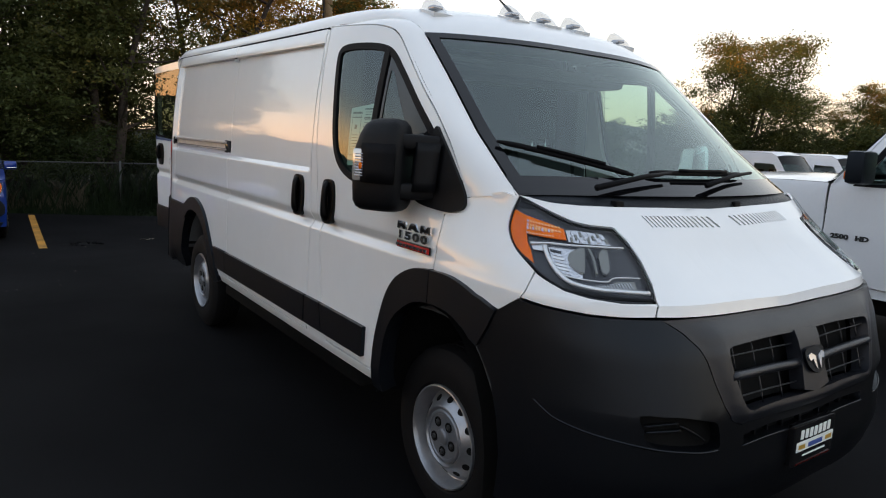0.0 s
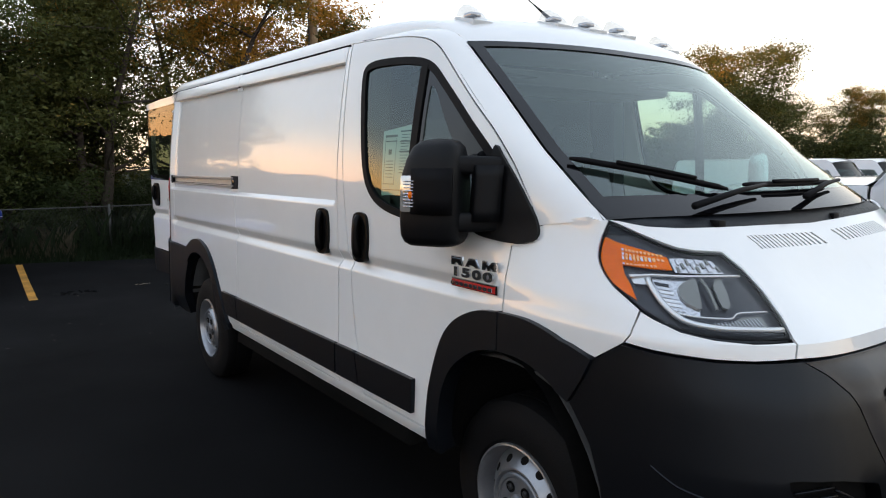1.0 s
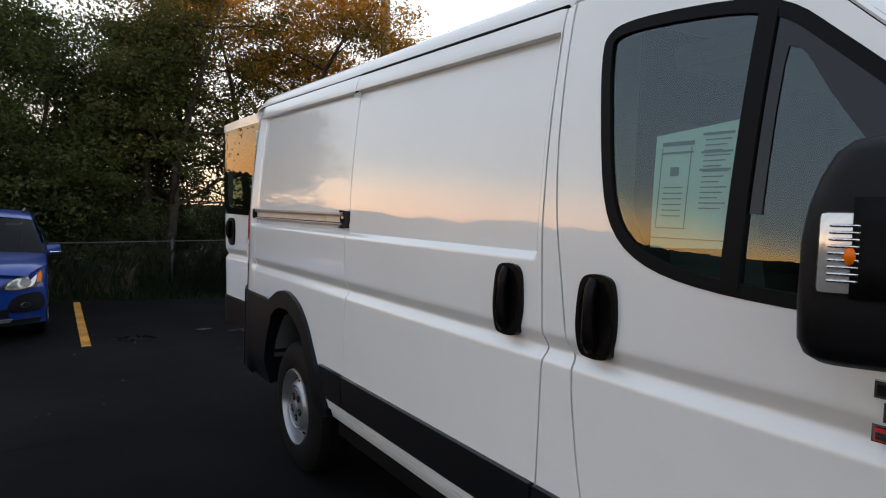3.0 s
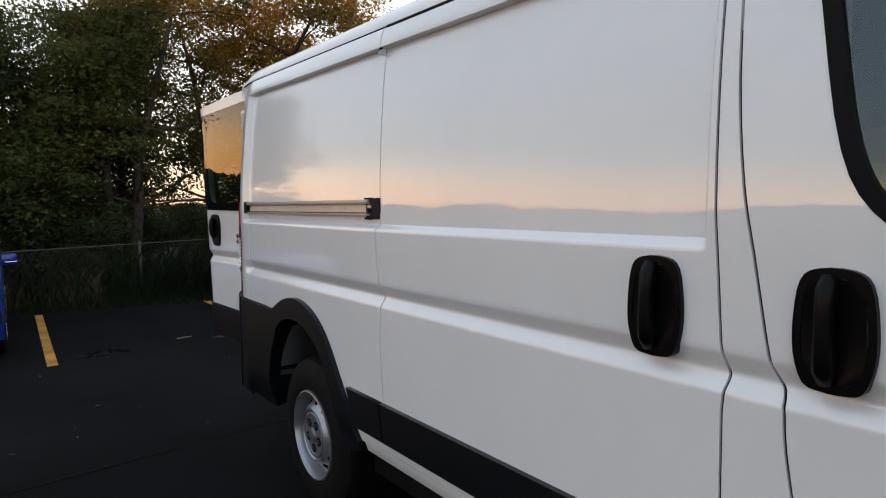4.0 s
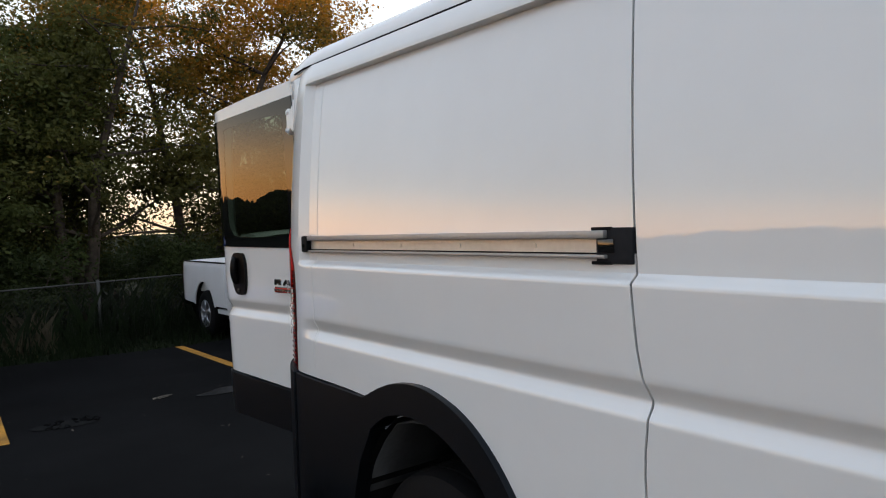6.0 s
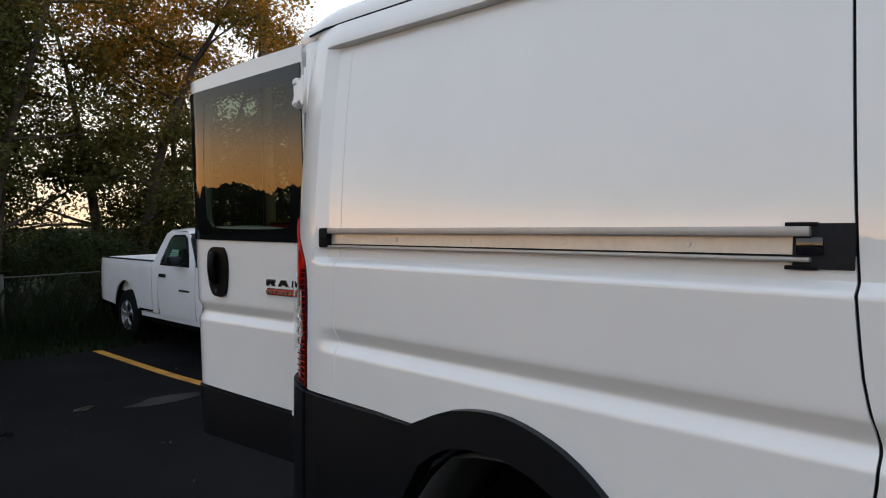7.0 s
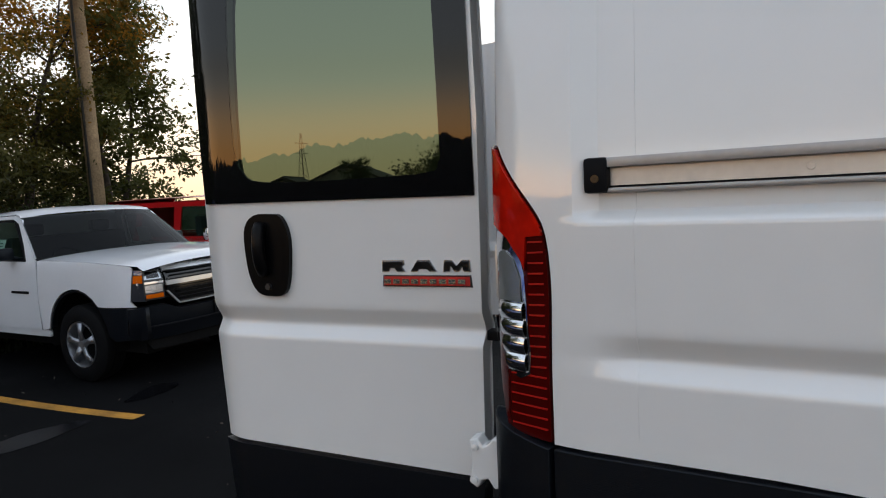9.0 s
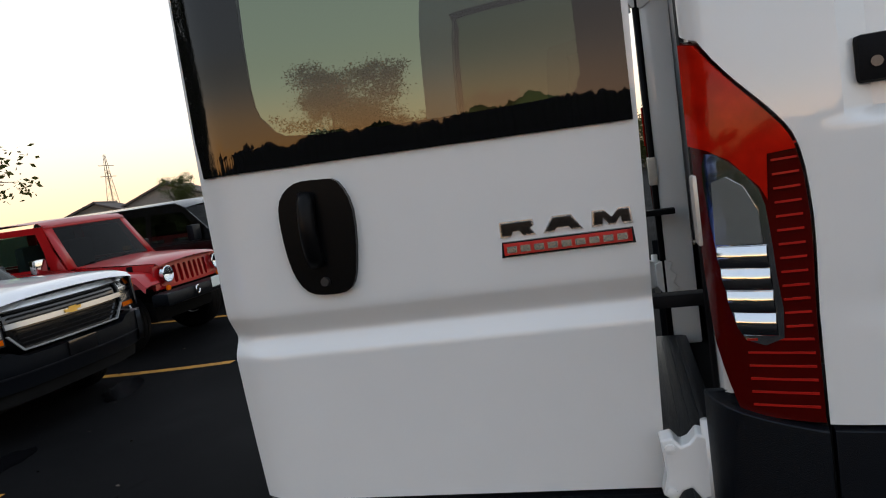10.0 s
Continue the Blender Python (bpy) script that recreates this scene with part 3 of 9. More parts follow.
def body_side(mirror):
    tag = "" if mirror is None else "far side, "
    arch_f = smooth_line([(0.41, 0.49), (0.40, 0.60), (0.384, 0.721), (0.35, 0.85), (0.307, 0.960), (0.254, 1.033), (0.186, 1.082), (0.09, 1.120), (-0.016, 1.132)], 3)
    arch_f2 = smooth_line([(-0.022, 1.132), (-0.15, 1.132), (-0.28, 1.104), (-0.376, 1.063)], 3)
    seam = smooth_line([(-0.376, 1.067), (-0.42, 1.10), (-0.461, 1.128)], 2)
    # fender
    lamp_edge = smooth_line([(-0.535, 1.225), (-0.50, 1.249), (-0.439, 1.286), (-0.388, 1.336), (-0.376, 1.378), (-0.40, 1.423), (-0.475, 1.473)], 3)
    out = arch_f2[:-1] + seam + [(-0.495, 1.176)] + lamp_edge + [(-0.40, 1.470), (-0.30, 1.480), (-0.22, 1.466), (-0.122, 1.437), (-0.104, 1.383), (-0.026, 1.366), (-0.021, 1.25)]
    part("fender", panel(out, skin, US, VS + [1.29, 1.32, 1.38, 1.42], REF, depth=0.03, mirror=mirror), WHITE, van, "white painted front wing")
    # front door with its window opening
    top = smooth_line([(0.0, 1.644), (0.10, 1.765), (0.21, 1.868), (0.33, 1.975), (0.435, 2.072), (0.50, 2.126), (0.575, 2.163), (0.70, 2.191), (0.85, 2.206), (1.05, 2.222), (1.158, 2.228)], 3)
    rear = smooth_line([(1.160, 2.10), (1.150, 1.80), (1.130, 1.58), (1.105, 1.44), (1.066, 1.22), (1.040, 1.155), (1.032, 1.05), (0.996, 0.85), (0.95, 0.68), (0.93, 0.565)], 3)
    out = [(-0.016, 1.135), (-0.015, 1.25), (-0.020, 1.361), (-0.098, 1.379), (-0.116, 1.432), (-0.085, 1.51)] + top + rear + [(0.6, 0.563), (0.418, 0.562)] + arch_f[2:-1]
    win = smooth_line([(0.955, 1.64), (0.995, 1.86), (1.018, 2.03), (1.005, 2.095), (0.93, 2.118), (0.75, 2.112), (0.60, 2.092), (0.50, 2.055), (0.40, 1.975), (0.25, 1.845), (0.11, 1.715), (-0.01, 1.58), (-0.03, 1.47), (0.05, 1.425), (0.22, 1.405), (0.45, 1.408), (0.65, 1.425), (0.80, 1.462), (0.90, 1.53)], 3, True)
    door = part("front_door", panel(out, skin, US, VS, REF, [win], depth=0.03, mirror=mirror), WHITE, van, "white front door with a black-framed window")
    cx, cz = 0.52, 1.72

    def seam_seal(line, w=0.018):
        """Black rubber behind a door gap."""
        a, b = [], []
        for i, q in enumerate(line):
            t = Vector((line[min(i + 1, len(line) - 1)][0] - line[max(i - 1, 0)][0], line[min(i + 1, len(line) - 1)][1] - line[max(i - 1, 0)][1])).normalized()
            a.append((q[0] - t.y * w, q[1] + t.x * w))
            b.append((q[0] + t.y * w, q[1] - t.x * w))
        part("seam_seal", panel(a + b[::-1], skin, US, VS, REF, depth=0, off=-0.007, mirror=mirror), SEAL, van, "black rubber door seal")

    seam_seal([(-0.140, 1.427), (-0.085, 1.51)] + top[:-2], 0.016)
    seam_seal([(u + 0.003, z) for u, z in rear[2:-2]], 0.012)
    seam_seal([(-0.019, 1.13), (-0.027, 1.25), (-0.043, 1.35)], 0.010)
    seam_seal([(1.171, 0.60), (1.171, 1.10), (1.166, 1.17), (1.176, 1.25), (1.188, 1.44), (1.194, 1.52), (1.203, 2.09), (1.206, 2.23)], 0.010)

    def shrink(loop, d):
        r = []
        n = len(loop)
        for i, p in enumerate(loop):
            a, b = loop[i - 1], loop[(i + 1) % n]
            t = Vector((b[0] - a[0], b[1] - a[1])).normalized()
            nn = Vector((-t.y, t.x))
            if nn.dot(Vector((cx - p[0], cz - p[1]))) < 0:
                nn = -nn
            r.append((p[0] + nn.x * d, p[1] + nn.y * d))
        return r

    inner = shrink(win, 0.032)
    part("window_frame", panel(win, skin, US, VS, REF, [inner], depth=0.02, off=0.002, mirror=mirror), SEAL, door, "black rubber window surround")
    part("divider_bar", panel([(0.545, 1.425), (0.59, 1.432), (0.578, 2.072), (0.535, 2.055)], skin, [], VS, REF, depth=0.02, off=0.004, mirror=mirror), SEAL, door)
    part("pane", panel(shrink(win, 0.015), skin, US, VS, REF, depth=0, off=-0.006, mirror=mirror), DOORGLASS, door, "tinted side window").visible_shadow = False
    if mirror is None:
        edge = smooth_line([(0.545, 2.075), (0.50, 2.03), (0.40, 1.95), (0.25, 1.81), (0.11, 1.68), (0.08, 1.60)], 3)
        low = smooth_line([(0.20, 1.60), (0.30, 1.72), (0.40, 1.85), (0.46, 1.94), (0.49, 1.96), (0.505, 1.93), (0.51, 1.6)], 3)
        part("window_edge", panel(edge + low + [(0.55, 1.6)], skin, US, VS, REF, depth=0, off=-0.003), FRIT, door, "black painted edge of the quarter window")
    handle(door, 0.952, mirror)
    part("side_moulding", panel([(0.505, 0.603), (0.497, 0.752), (0.972, 0.757), (0.942, 0.603)], skin, US, VS, REF, depth=0.022, off=0.02, lip=0.01, mirror=mirror), PLASTIC, door, "black rubbing strip")
    # pillar behind the door and sill
    out = [(1.168, 2.228)] + [(u + 0.007, z) for u, z in rear] + [(0.93, 0.552), (0.42, 0.55), (0.42, 0.50), (2.78, 0.50), (2.77, 0.552), (1.170, 0.552), (1.168, 0.90), (1.168, 1.10), (1.162, 1.17), (1.172, 1.25), (1.184, 1.44), (1.190, 1.52), (1.200, 2.10), (1.205, 2.242)]
    pil = part("door_pillar", panel(out, skin, US, VS, REF, depth=0.03, mirror=mirror), WHITE, van, "white pillar and sill")
    part("side_moulding", panel([(0.950, 0.603), (0.980, 0.757), (1.166, 0.757), (1.166, 0.603)], skin, US, VS, REF, depth=0.022, off=0.02, lip=0.01, mirror=mirror), PLASTIC, pil, "black rubbing strip")
    # sliding door
    rear = smooth_line([(2.678, 2.246), (2.662, 1.90), (2.650, 1.60), (2.643, 1.47), (2.628, 1.30), (2.604, 1.17), (2.613, 1.02), (2.598, 0.80), (2.572, 0.56)], 3)
    gut = [(1.212, 2.246), (1.8, 2.246), (2.3, 2.246)]
    out = gut + rear + [(2.0, 0.558), (1.178, 0.558), (1.175, 0.90), (1.175, 1.10), (1.169, 1.17), (1.179, 1.25), (1.191, 1.44), (1.197, 1.52), (1.207, 2.10)]
    seam_seal([(u + 0.003, z) for u, z in rear[2:-1]], 0.010)
    sl = part("sliding_door", panel(out, skin, US, VS, REF, depth=0.03, mirror=mirror), WHITE, van, "white sliding side door")
    handle(sl, 1.336, mirror)
    part("side_moulding", panel([(1.182, 0.603), (1.178, 0.757), (2.593, 0.757), (2.575, 0.603)], skin, US, VS, REF, depth=0.022, off=0.02, lip=0.01, mirror=mirror), PLASTIC, sl, "black rubbing strip")
    # rear quarter
    arch_r = smooth_line([(2.80, 0.54), (2.88, 0.665), (2.982, 0.80), (3.08, 0.922), (3.187, 1.010), (3.30, 1.060), (3.43, 1.083), (3.587, 1.060), (3.752, 0.985)], 3)
    lamp = smooth_line([(4.278, 0.994), (4.278, 1.17), (4.275, 1.314), (4.284, 1.425), (4.310, 1.482), (4.364, 1.548), (4.42, 1.612)], 3)
    out = [(2.686, 2.246)] + [(u + 0.006, z) for u, z in rear[1:]] + [(2.79, 0.54)] + arch_r + [(3.9, 0.991)] + lamp + [(4.49, 1.63), (4.49, 2.20), (4.40, 2.246), (4.3, 2.247), (3.5, 2.246)]
    part("panel_lap", panel([(4.128, 1.03), (4.133, 1.03), (4.137, 2.145), (4.132, 2.145)], skin, [], VS, REF, depth=0.003, off=0.0016, mirror=mirror), WHITE, van, "faint lap line in the rear panel")
    q = part("rear_quarter_panel", panel(out, skin, US, VS, REF, depth=0.03, mirror=mirror), WHITE, van, "white rear side panel with a rail groove")
    part("side_moulding", panel([(2.584, 0.603), (2.603, 0.757), (2.885, 0.757), (2.80, 0.603)], skin, US, VS, REF, depth=0.022, off=0.02, lip=0.01, mirror=mirror), PLASTIC, q, "black rubbing strip")
    # wheel arch flares
    inner_f = smooth_line([(-0.318, 0.91), (-0.262, 0.955), (-0.15, 0.992), (-0.03, 0.995), (0.08, 0.975), (0.17, 0.925), (0.246, 0.855), (0.295, 0.75), (0.318, 0.62), (0.325, 0.49)], 3)
    n = 3 * 3 + 1
    out = [(0.41, 0.49)] + arch_f[1:-1] + [(-0.017, 1.133)] + [(-0.016, 0.996)] + inner_f[n:]
    part("arch_flare", panel(out, skin, US, VS, REF, depth=0.07, off=0.022, lip=0.012, mirror=mirror), PLASTIC, van, "black plastic wheel arch trim", bevel=0.012)
    out = arch_f2 + inner_f[:n] + [(-0.022, 0.996)]
    part("arch_flare", panel(out, skin, US, VS, REF, depth=0.07, off=0.022, lip=0.012, mirror=mirror), PLASTIC, van, "black plastic wheel arch trim")
    inner_r = smooth_line([(3.712, 0.872), (3.60, 0.948), (3.471, 0.973), (3.36, 0.962), (3.26, 0.925), (3.13, 0.838), (3.02, 0.66), (2.924, 0.46)], 3)
    part("arch_flare", panel([(2.80, 0.50)] + arch_r + inner_r, skin, US, VS, REF, depth=0.08, off=0.022, lip=0.012, mirror=mirror), PLASTIC, van, "black plastic wheel arch trim", bevel=0.012)
    # rear bumper end
    out = [(3.757, 0.983), (3.9, 0.985), (4.274, 0.988), (4.274, 0.44), (4.05, 0.40), (3.86, 0.41), (3.845, 0.58), (3.79, 0.74), (3.716, 0.868)]
    part("rear_bumper", panel(out, skin, US, VS, REF, depth=0.06, off=0.012, lip=0.010, mirror=mirror), PLASTIC, van, "black plastic rear bumper end", bevel=0.008)
    out = [(4.280, 0.990), (4.40, 1.012), (4.50, 1.030), (4.50, 0.44), (4.280, 0.44)]
    part("bumper_corner", panel(out, skin, US, VS, REF, depth=0.10, off=0.020, lip=0.012, mirror=mirror), PLASTIC, van, "black plastic rear bumper corner", bevel=0.010)
    # tail lamp on the rear corner
    lampo = smooth_line([(4.282, 0.998), (4.282, 1.17), (4.279, 1.314), (4.288, 1.423), (4.314, 1.478), (4.366, 1.543), (4.425, 1.606)], 3)
    back = [(4.47, 1.618), (4.475, 1.44), (4.47, 1.25), (4.45, 1.12), (4.40, 1.005)]
    tl = part("tail_lamp", panel(lampo + back, skin, US, VS, REF, depth=0.04, off=0.004, mirror=mirror), DARKRED, van, "red tail lamp with a clear lower window")
    red = lampo[9:] + [(4.47, 1.614), (4.472, 1.45), (4.415, 1.437), (4.375, 1.418), (4.335, 1.372), (4.326, 1.35), (4.322, 1.42)]
    part("brake_lens", panel(red, skin, US, VS, REF, depth=0.008, off=0.009, mirror=mirror), REDLENS, tl, "bright red upper lens")
    clear = smooth_line([(4.425, 1.432), (4.378, 1.415), (4.337, 1.368), (4.328, 1.314), (4.324, 1.236), (4.322, 1.133), (4.376, 1.128), (4.40, 1.18), (4.42, 1.28), (4.435, 1.38)], 2, True)
    part("reversing_bowl", panel(clear, skin, US, VS, REF, depth=0.002, off=0.006, mirror=mirror), CHROME, tl, "silver reflector bowl")
    part("bowl_shade", panel([(4.338, 1.284), (4.340, 1.335), (4.358, 1.375), (4.385, 1.392), (4.412, 1.385), (4.416, 1.284)], skin, US, VS, REF, depth=0.002, off=0.009, mirror=mirror), LENSGREY, tl, "grey flat reflector field")
    def folds(u, z):
        """Chrome reflector in four shallow folds."""
        p = Vector(skin(u, z))
        return tuple(p + (p - Vector((0.6, 4.0, z))).normalized() * 0.006 * abs(math.sin(math.pi * (z - 1.137) / 0.036)))
    part("reflector_folds", panel([(4.333, 1.282), (4.330, 1.22), (4.328, 1.137), (4.378, 1.134), (4.396, 1.18), (4.410, 1.245), (4.414, 1.282)], folds, US + [4.345, 4.37, 4.38, 4.40], sorted(VS + [1.137 + 0.0045 * k for k in range(33)]), REF, depth=0.002, off=0.008, mirror=mirror), CHROME, tl, "folded chrome bulb reflector")
    part("clear_window", panel(clear, skin, US, VS, REF, depth=0, off=0.022, mirror=mirror), CLEAR, tl, "clear plastic window").visible_shadow = False
    for k in range(20):
        z = 1.022 + 0.0215 * k
        u1 = 4.318 if z > 1.13 else 4.375
        part("lens_rib", panel([(4.287, z), (4.287, z + 0.0035), (u1, z + 0.002), (u1, z - 0.0015)], skin, [], [], REF, depth=0.003, off=0.008, mirror=mirror), REDRIB, tl)
    # headlamp
    hl = headlamp(mirror)
    # pillar strip beside the windscreen
    so = [(-0.118, 1.439), (-0.085, 1.518)] + [(u - 0.005, z + 0.005) for u, z in top]
    outer = [Vector(skin(u, z)) for u, z in so]
    up = [Vector(screen(0, z)) for z in (1.466, 1.53, 1.62, 1.70, 1.80, 1.93, 2.04, 2.143)]
    e = roof_row(0)
    inner = up + e[1:]
    outer, inner = evenly(outer, 40), evenly(inner, 40)
    rows = []
    for a, b in zip(outer, inner):
        n = Vector((-0.75, -0.45, 0.5)).normalized()
        rows.append([a - n * 0.03] + [a + (b - a) * t + n * 0.012 * math.sin(math.pi * t) * min(1, (a - b).length / 0.1) for t in (0, 0.15, 0.35, 0.6, 0.85, 1)] + [b - n * 0.02])
    bm = grid_mesh(rows, ref=REF)
    if mirror is not None:
        for w in bm.verts:
            w.co.x = 2 * mirror - w.co.x
        bmesh.ops.reverse_faces(bm, faces=bm.faces[:])
    part("screen_pillar", sharp(bm, 50), WHITE, van, "white windscreen pillar")
    # wheel well liners
    for cy, r in ((0.0, 0.60), (3.454, 0.60)):
        rows = []
        for x in (0.03, 0.10, 0.45):
            rows.append([(x, cy + r * math.cos(radians(a)) * (0.71 if a < 90 or cy > 1 else 0.66), 0.36 + r * math.sin(radians(a)) * 1.02) for a in (range(8, 201, 16) if cy == 0 else range(8, 173, 15))])
        rows.append([(0.45, cy, 0.4)] * len(rows[0]))
        bm = grid_mesh(rows)
        if mirror is not None:
            for w in bm.verts:
                w.co.x = 2 * mirror - w.co.x
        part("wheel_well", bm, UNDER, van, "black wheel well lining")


def evenly(line, n):
    """n points at even steps along a line."""
    d = [0.0]
    for a, b in zip(line, line[1:]):
        d.append(d[-1] + (b - a).length)
    out, j = [], 0
    for k in range(n):
        s = d[-1] * k / (n - 1)
        while j < len(line) - 2 and d[j + 1] < s:
            j += 1
        f = (s - d[j]) / max(1e-9, d[j + 1] - d[j])
        out.append(line[j].lerp(line[j + 1], min(1, max(0, f))))
    return out


def roof_point(y, s):
    """Roof behind the cab: s is 0 at the gutter, 1 at the centre line, 2 at the far gutter."""
    t = s if s <= 1 else 2 - s
    g = gutter(y) + 0.004
    xe = side_x(min(y, 4.3), 2.25) + 0.008
    crown = 0.095 - 0.025 * sm(1.2, 4.3, y)
    end = sm(4.28, 4.47, y)
    x = xe + (MID - xe) * t
    z = g + (crown * (1 - (1 - t) ** 2.6) + 0.072 * (1 - math.exp(-t * 0.9 / 0.016))) * (1 - 0.3 * end) - 0.015 * end
    return Vector((x if s <= 1 else 2 * MID - x, y - 0.02 * end, z))


def roof_row(s):
    """From the windscreen's upper edge back to where the straight roof begins."""
    a, d = Vector(screen(s, 2.143)), roof_point(1.2, s)
    dirn = Vector(screen(s, 2.143)) - Vector(screen(s, 2.05))
    dirn.normalize()
    k = (d - a).length
    b = a + dirn * k * 0.28
    c = Vector((d.x, d.y - k * 0.45, d.z - 0.015 * (1 - min(s, 2 - s))))
    return [a * (1 - t) ** 3 + b * 3 * t * (1 - t) ** 2 + c * 3 * t * t * (1 - t) + d * t ** 3 for t in (0, 0.1, 0.2, 0.32, 0.45, 0.6, 0.75, 0.88, 1)]


def handle(parent, y, mirror):
    """Pull handle: recessed black plate with an upright grip."""
    o = smooth_line([(y - 0.060, 1.40), (y - 0.030, 1.424), (y + 0.030, 1.424), (y + 0.060, 1.40), (y + 0.071, 1.33), (y + 0.070, 1.26), (y + 0.052, 1.205), (y + 0.02, 1.194), (y - 0.02, 1.194), (y - 0.052, 1.205), (y - 0.070, 1.26), (y - 0.071, 1.33)], 3, True)
    i = [(y + (a - y) * 0.80, 1.31 + (b - 1.31) * 0.84) for a, b in o]
    us = [y - 0.04, y, y + 0.04]
    flat = lambda u, v: (side_x(u, 1.31), u, v)
    plate = panel(o, flat, us, VS, REF, [i], depth=0.02, off=0.012, lip=0.008)
    bowl = panel(i, lambda u, v: (side_x(u, 1.31) + 0.008 * max(0, 1 - ((u - y) / 0.06) ** 2 - ((v - 1.31) / 0.1) ** 2), u, v), [y - 0.04, y - 0.02, y, y + 0.02, y + 0.04], [1.23, 1.26, 1.29, 1.32, 1.35, 1.38], REF, depth=0, off=0.011)
    line = [(side_x(y, 1.31) - 0.006 - 0.018 * math.sin(math.pi * k / 8) ** 0.5, y + 0.010, 1.215 + 0.195 * k / 8) for k in range(9)]
    tube(bowl, line, [0.020, 0.022, 0.020, 0.018, 0.017, 0.017, 0.018, 0.019, 0.017], 10)
    me = bpy.data.meshes.new("handle_shape")
    bowl.to_mesh(me)
    bowl.free()
    plate.from_mesh(me)
    bpy.data.meshes.remove(me)
    if mirror is not None:
        for w in plate.verts:
            w.co.x = 2 * mirror - w.co.x
        bmesh.ops.reverse_faces(plate, faces=plate.faces[:])
    part("door_handle", plate, HANDLE, parent, "black pull handle with an upright grip")


def headlamp(mirror):
    left = smooth_line([(-0.475, 1.470), (-0.405, 1.421), (-0.381, 1.375), (-0.391, 1.338), (-0.439, 1.290), (-0.517, 1.246), (-0.571, 1.213), (-0.65, 1.184), (-0.74, 1.171), (-0.855, 1.167), (-0.985, 1.168)], 3)
    out = left + smooth_line([(-1.018, 1.215), (-1.034, 1.275), (-1.024, 1.335), (-0.995, 1.377)], 3) + smooth_line([(-0.885, 1.382), (-0.807, 1.391), (-0.705, 1.417), (-0.615, 1.441), (-0.545, 1.457)], 3)
    us, vs = US, NVS + [1.19, 1.21, 1.23, 1.25]

    def inner(u, z):
        """The lamp's insides, spread to the housing's slope."""
        return skin(-0.1742 + 0.8884 * u + 0.1958 * z + 0.1646 * u * z, -0.0375 + 0.0241 * u + 1.0416 * z - 0.0234 * u * z)

    def field(name, o, off, mat, label="", depth=0.005, rounded=False):
        pts = smooth_line(o, 2, True) if rounded else o
        return part(name, panel(pts, inner, us, vs, REF, depth=depth, off=off, mirror=mirror), mat, h, label)

    def bead(pts, r, mat=TRIMWHITE):
        line = []
        for u, z in smooth_line(pts, 4):
            v = Vector(inner(u, z))
            line.append(v + (v - Vector((MID, 0.0, 1.1))).normalized() * 0.002)
        bm = tubed(line, r, 6)
        if mirror is not None:
            for w in bm.verts:
                w.co.x = 2 * mirror - w.co.x
            bmesh.ops.reverse_faces(bm, faces=bm.faces[:])
        part("trim_bar", bm, mat, h, "bright trim bar")

    h = part("headlamp", panel(out, skin, us, vs, REF, depth=0.04, off=-0.016, mirror=mirror), LAMPDARK, van, "large angular headlamp with an amber corner")
    part("seal", panel(out + out[:1] + [(u + (-0.70 - u) * 0.026, z + (1.31 - z) * 0.05) for u, z in reversed(out + out[:1])], skin, us, vs, REF, depth=0.004, off=-0.001, mirror=mirror), SEAL, h, "black lamp seal")
    field("turn_lens", [(-0.420, 1.400), (-0.396, 1.368), (-0.402, 1.335), (-0.447, 1.288), (-0.508, 1.255), (-0.552, 1.236), (-0.545, 1.275), (-0.530, 1.300), (-0.535, 1.384), (-0.480, 1.396)], -0.006, AMBER, "amber corner lens")
    field("turn_bulb_field", [(-0.535, 1.384), (-0.67, 1.363), (-0.745, 1.346), (-0.738, 1.315), (-0.647, 1.318), (-0.530, 1.324)], -0.004, AMBER, "ribbed amber field")
    for row, (z0, hgt) in enumerate(((1.362, 0.006), (1.350, 0.006), (1.338, 0.009), (1.325, 0.004))):
        for k in range(11 if row < 2 else 9):
            u = -0.545 - 0.017 * k + 0.004 * row
            z = z0 - 0.0016 * k * (1 if row < 2 else 0.4)
            part("lens_rib", panel([(u, z), (u - 0.010, z - 0.001), (u - 0.011, z + hgt - 0.001), (u - 0.001, z + hgt)], inner, [], [], REF, depth=0.002, off=0.0, mirror=mirror), TRIMWHITE if (k * 7 + row * 3) % 5 < 2 and row == 2 or k == 0 else AMBERRIB, h)
    field("upper_reflector", [(-0.752, 1.344), (-0.80, 1.345), (-0.918, 1.336), (-0.928, 1.304), (-0.85, 1.306), (-0.745, 1.309)], -0.006, LAMPSILVER, "silver upper reflector")
    # Grey and silver facets by turns: the reflector's uneven sheen put into colour.
    for k in range(13):
        u = -0.758 - 0.013 * k
        z = 1.309 + 0.009 * ((k * 5) % 3)
        part("reflector_facet", panel([(u, z), (u - 0.009, z), (u - 0.012, z + 0.013), (u - 0.002, z + 0.014)], inner, [], [], REF, depth=0.002, off=-0.003, mirror=mirror), (LENSGREY, LAMPSILVER)[k % 2], h)
    bead([(-0.552, 1.292), (-0.637, 1.299), (-0.757, 1.297), (-0.872, 1.296), (-0.972, 1.294)], 0.0042)
    field("trim_wedge", [(-0.548, 1.300), (-0.637, 1.302), (-0.632, 1.284), (-0.612, 1.276), (-0.560, 1.276)], -0.003, TRIMWHITE, "bright trim corner")
    bead([(-0.618, 1.290), (-0.632, 1.245), (-0.655, 1.212), (-0.693, 1.189), (-0.777, 1.178), (-0.867, 1.176), (-0.962, 1.173)], 0.0085)
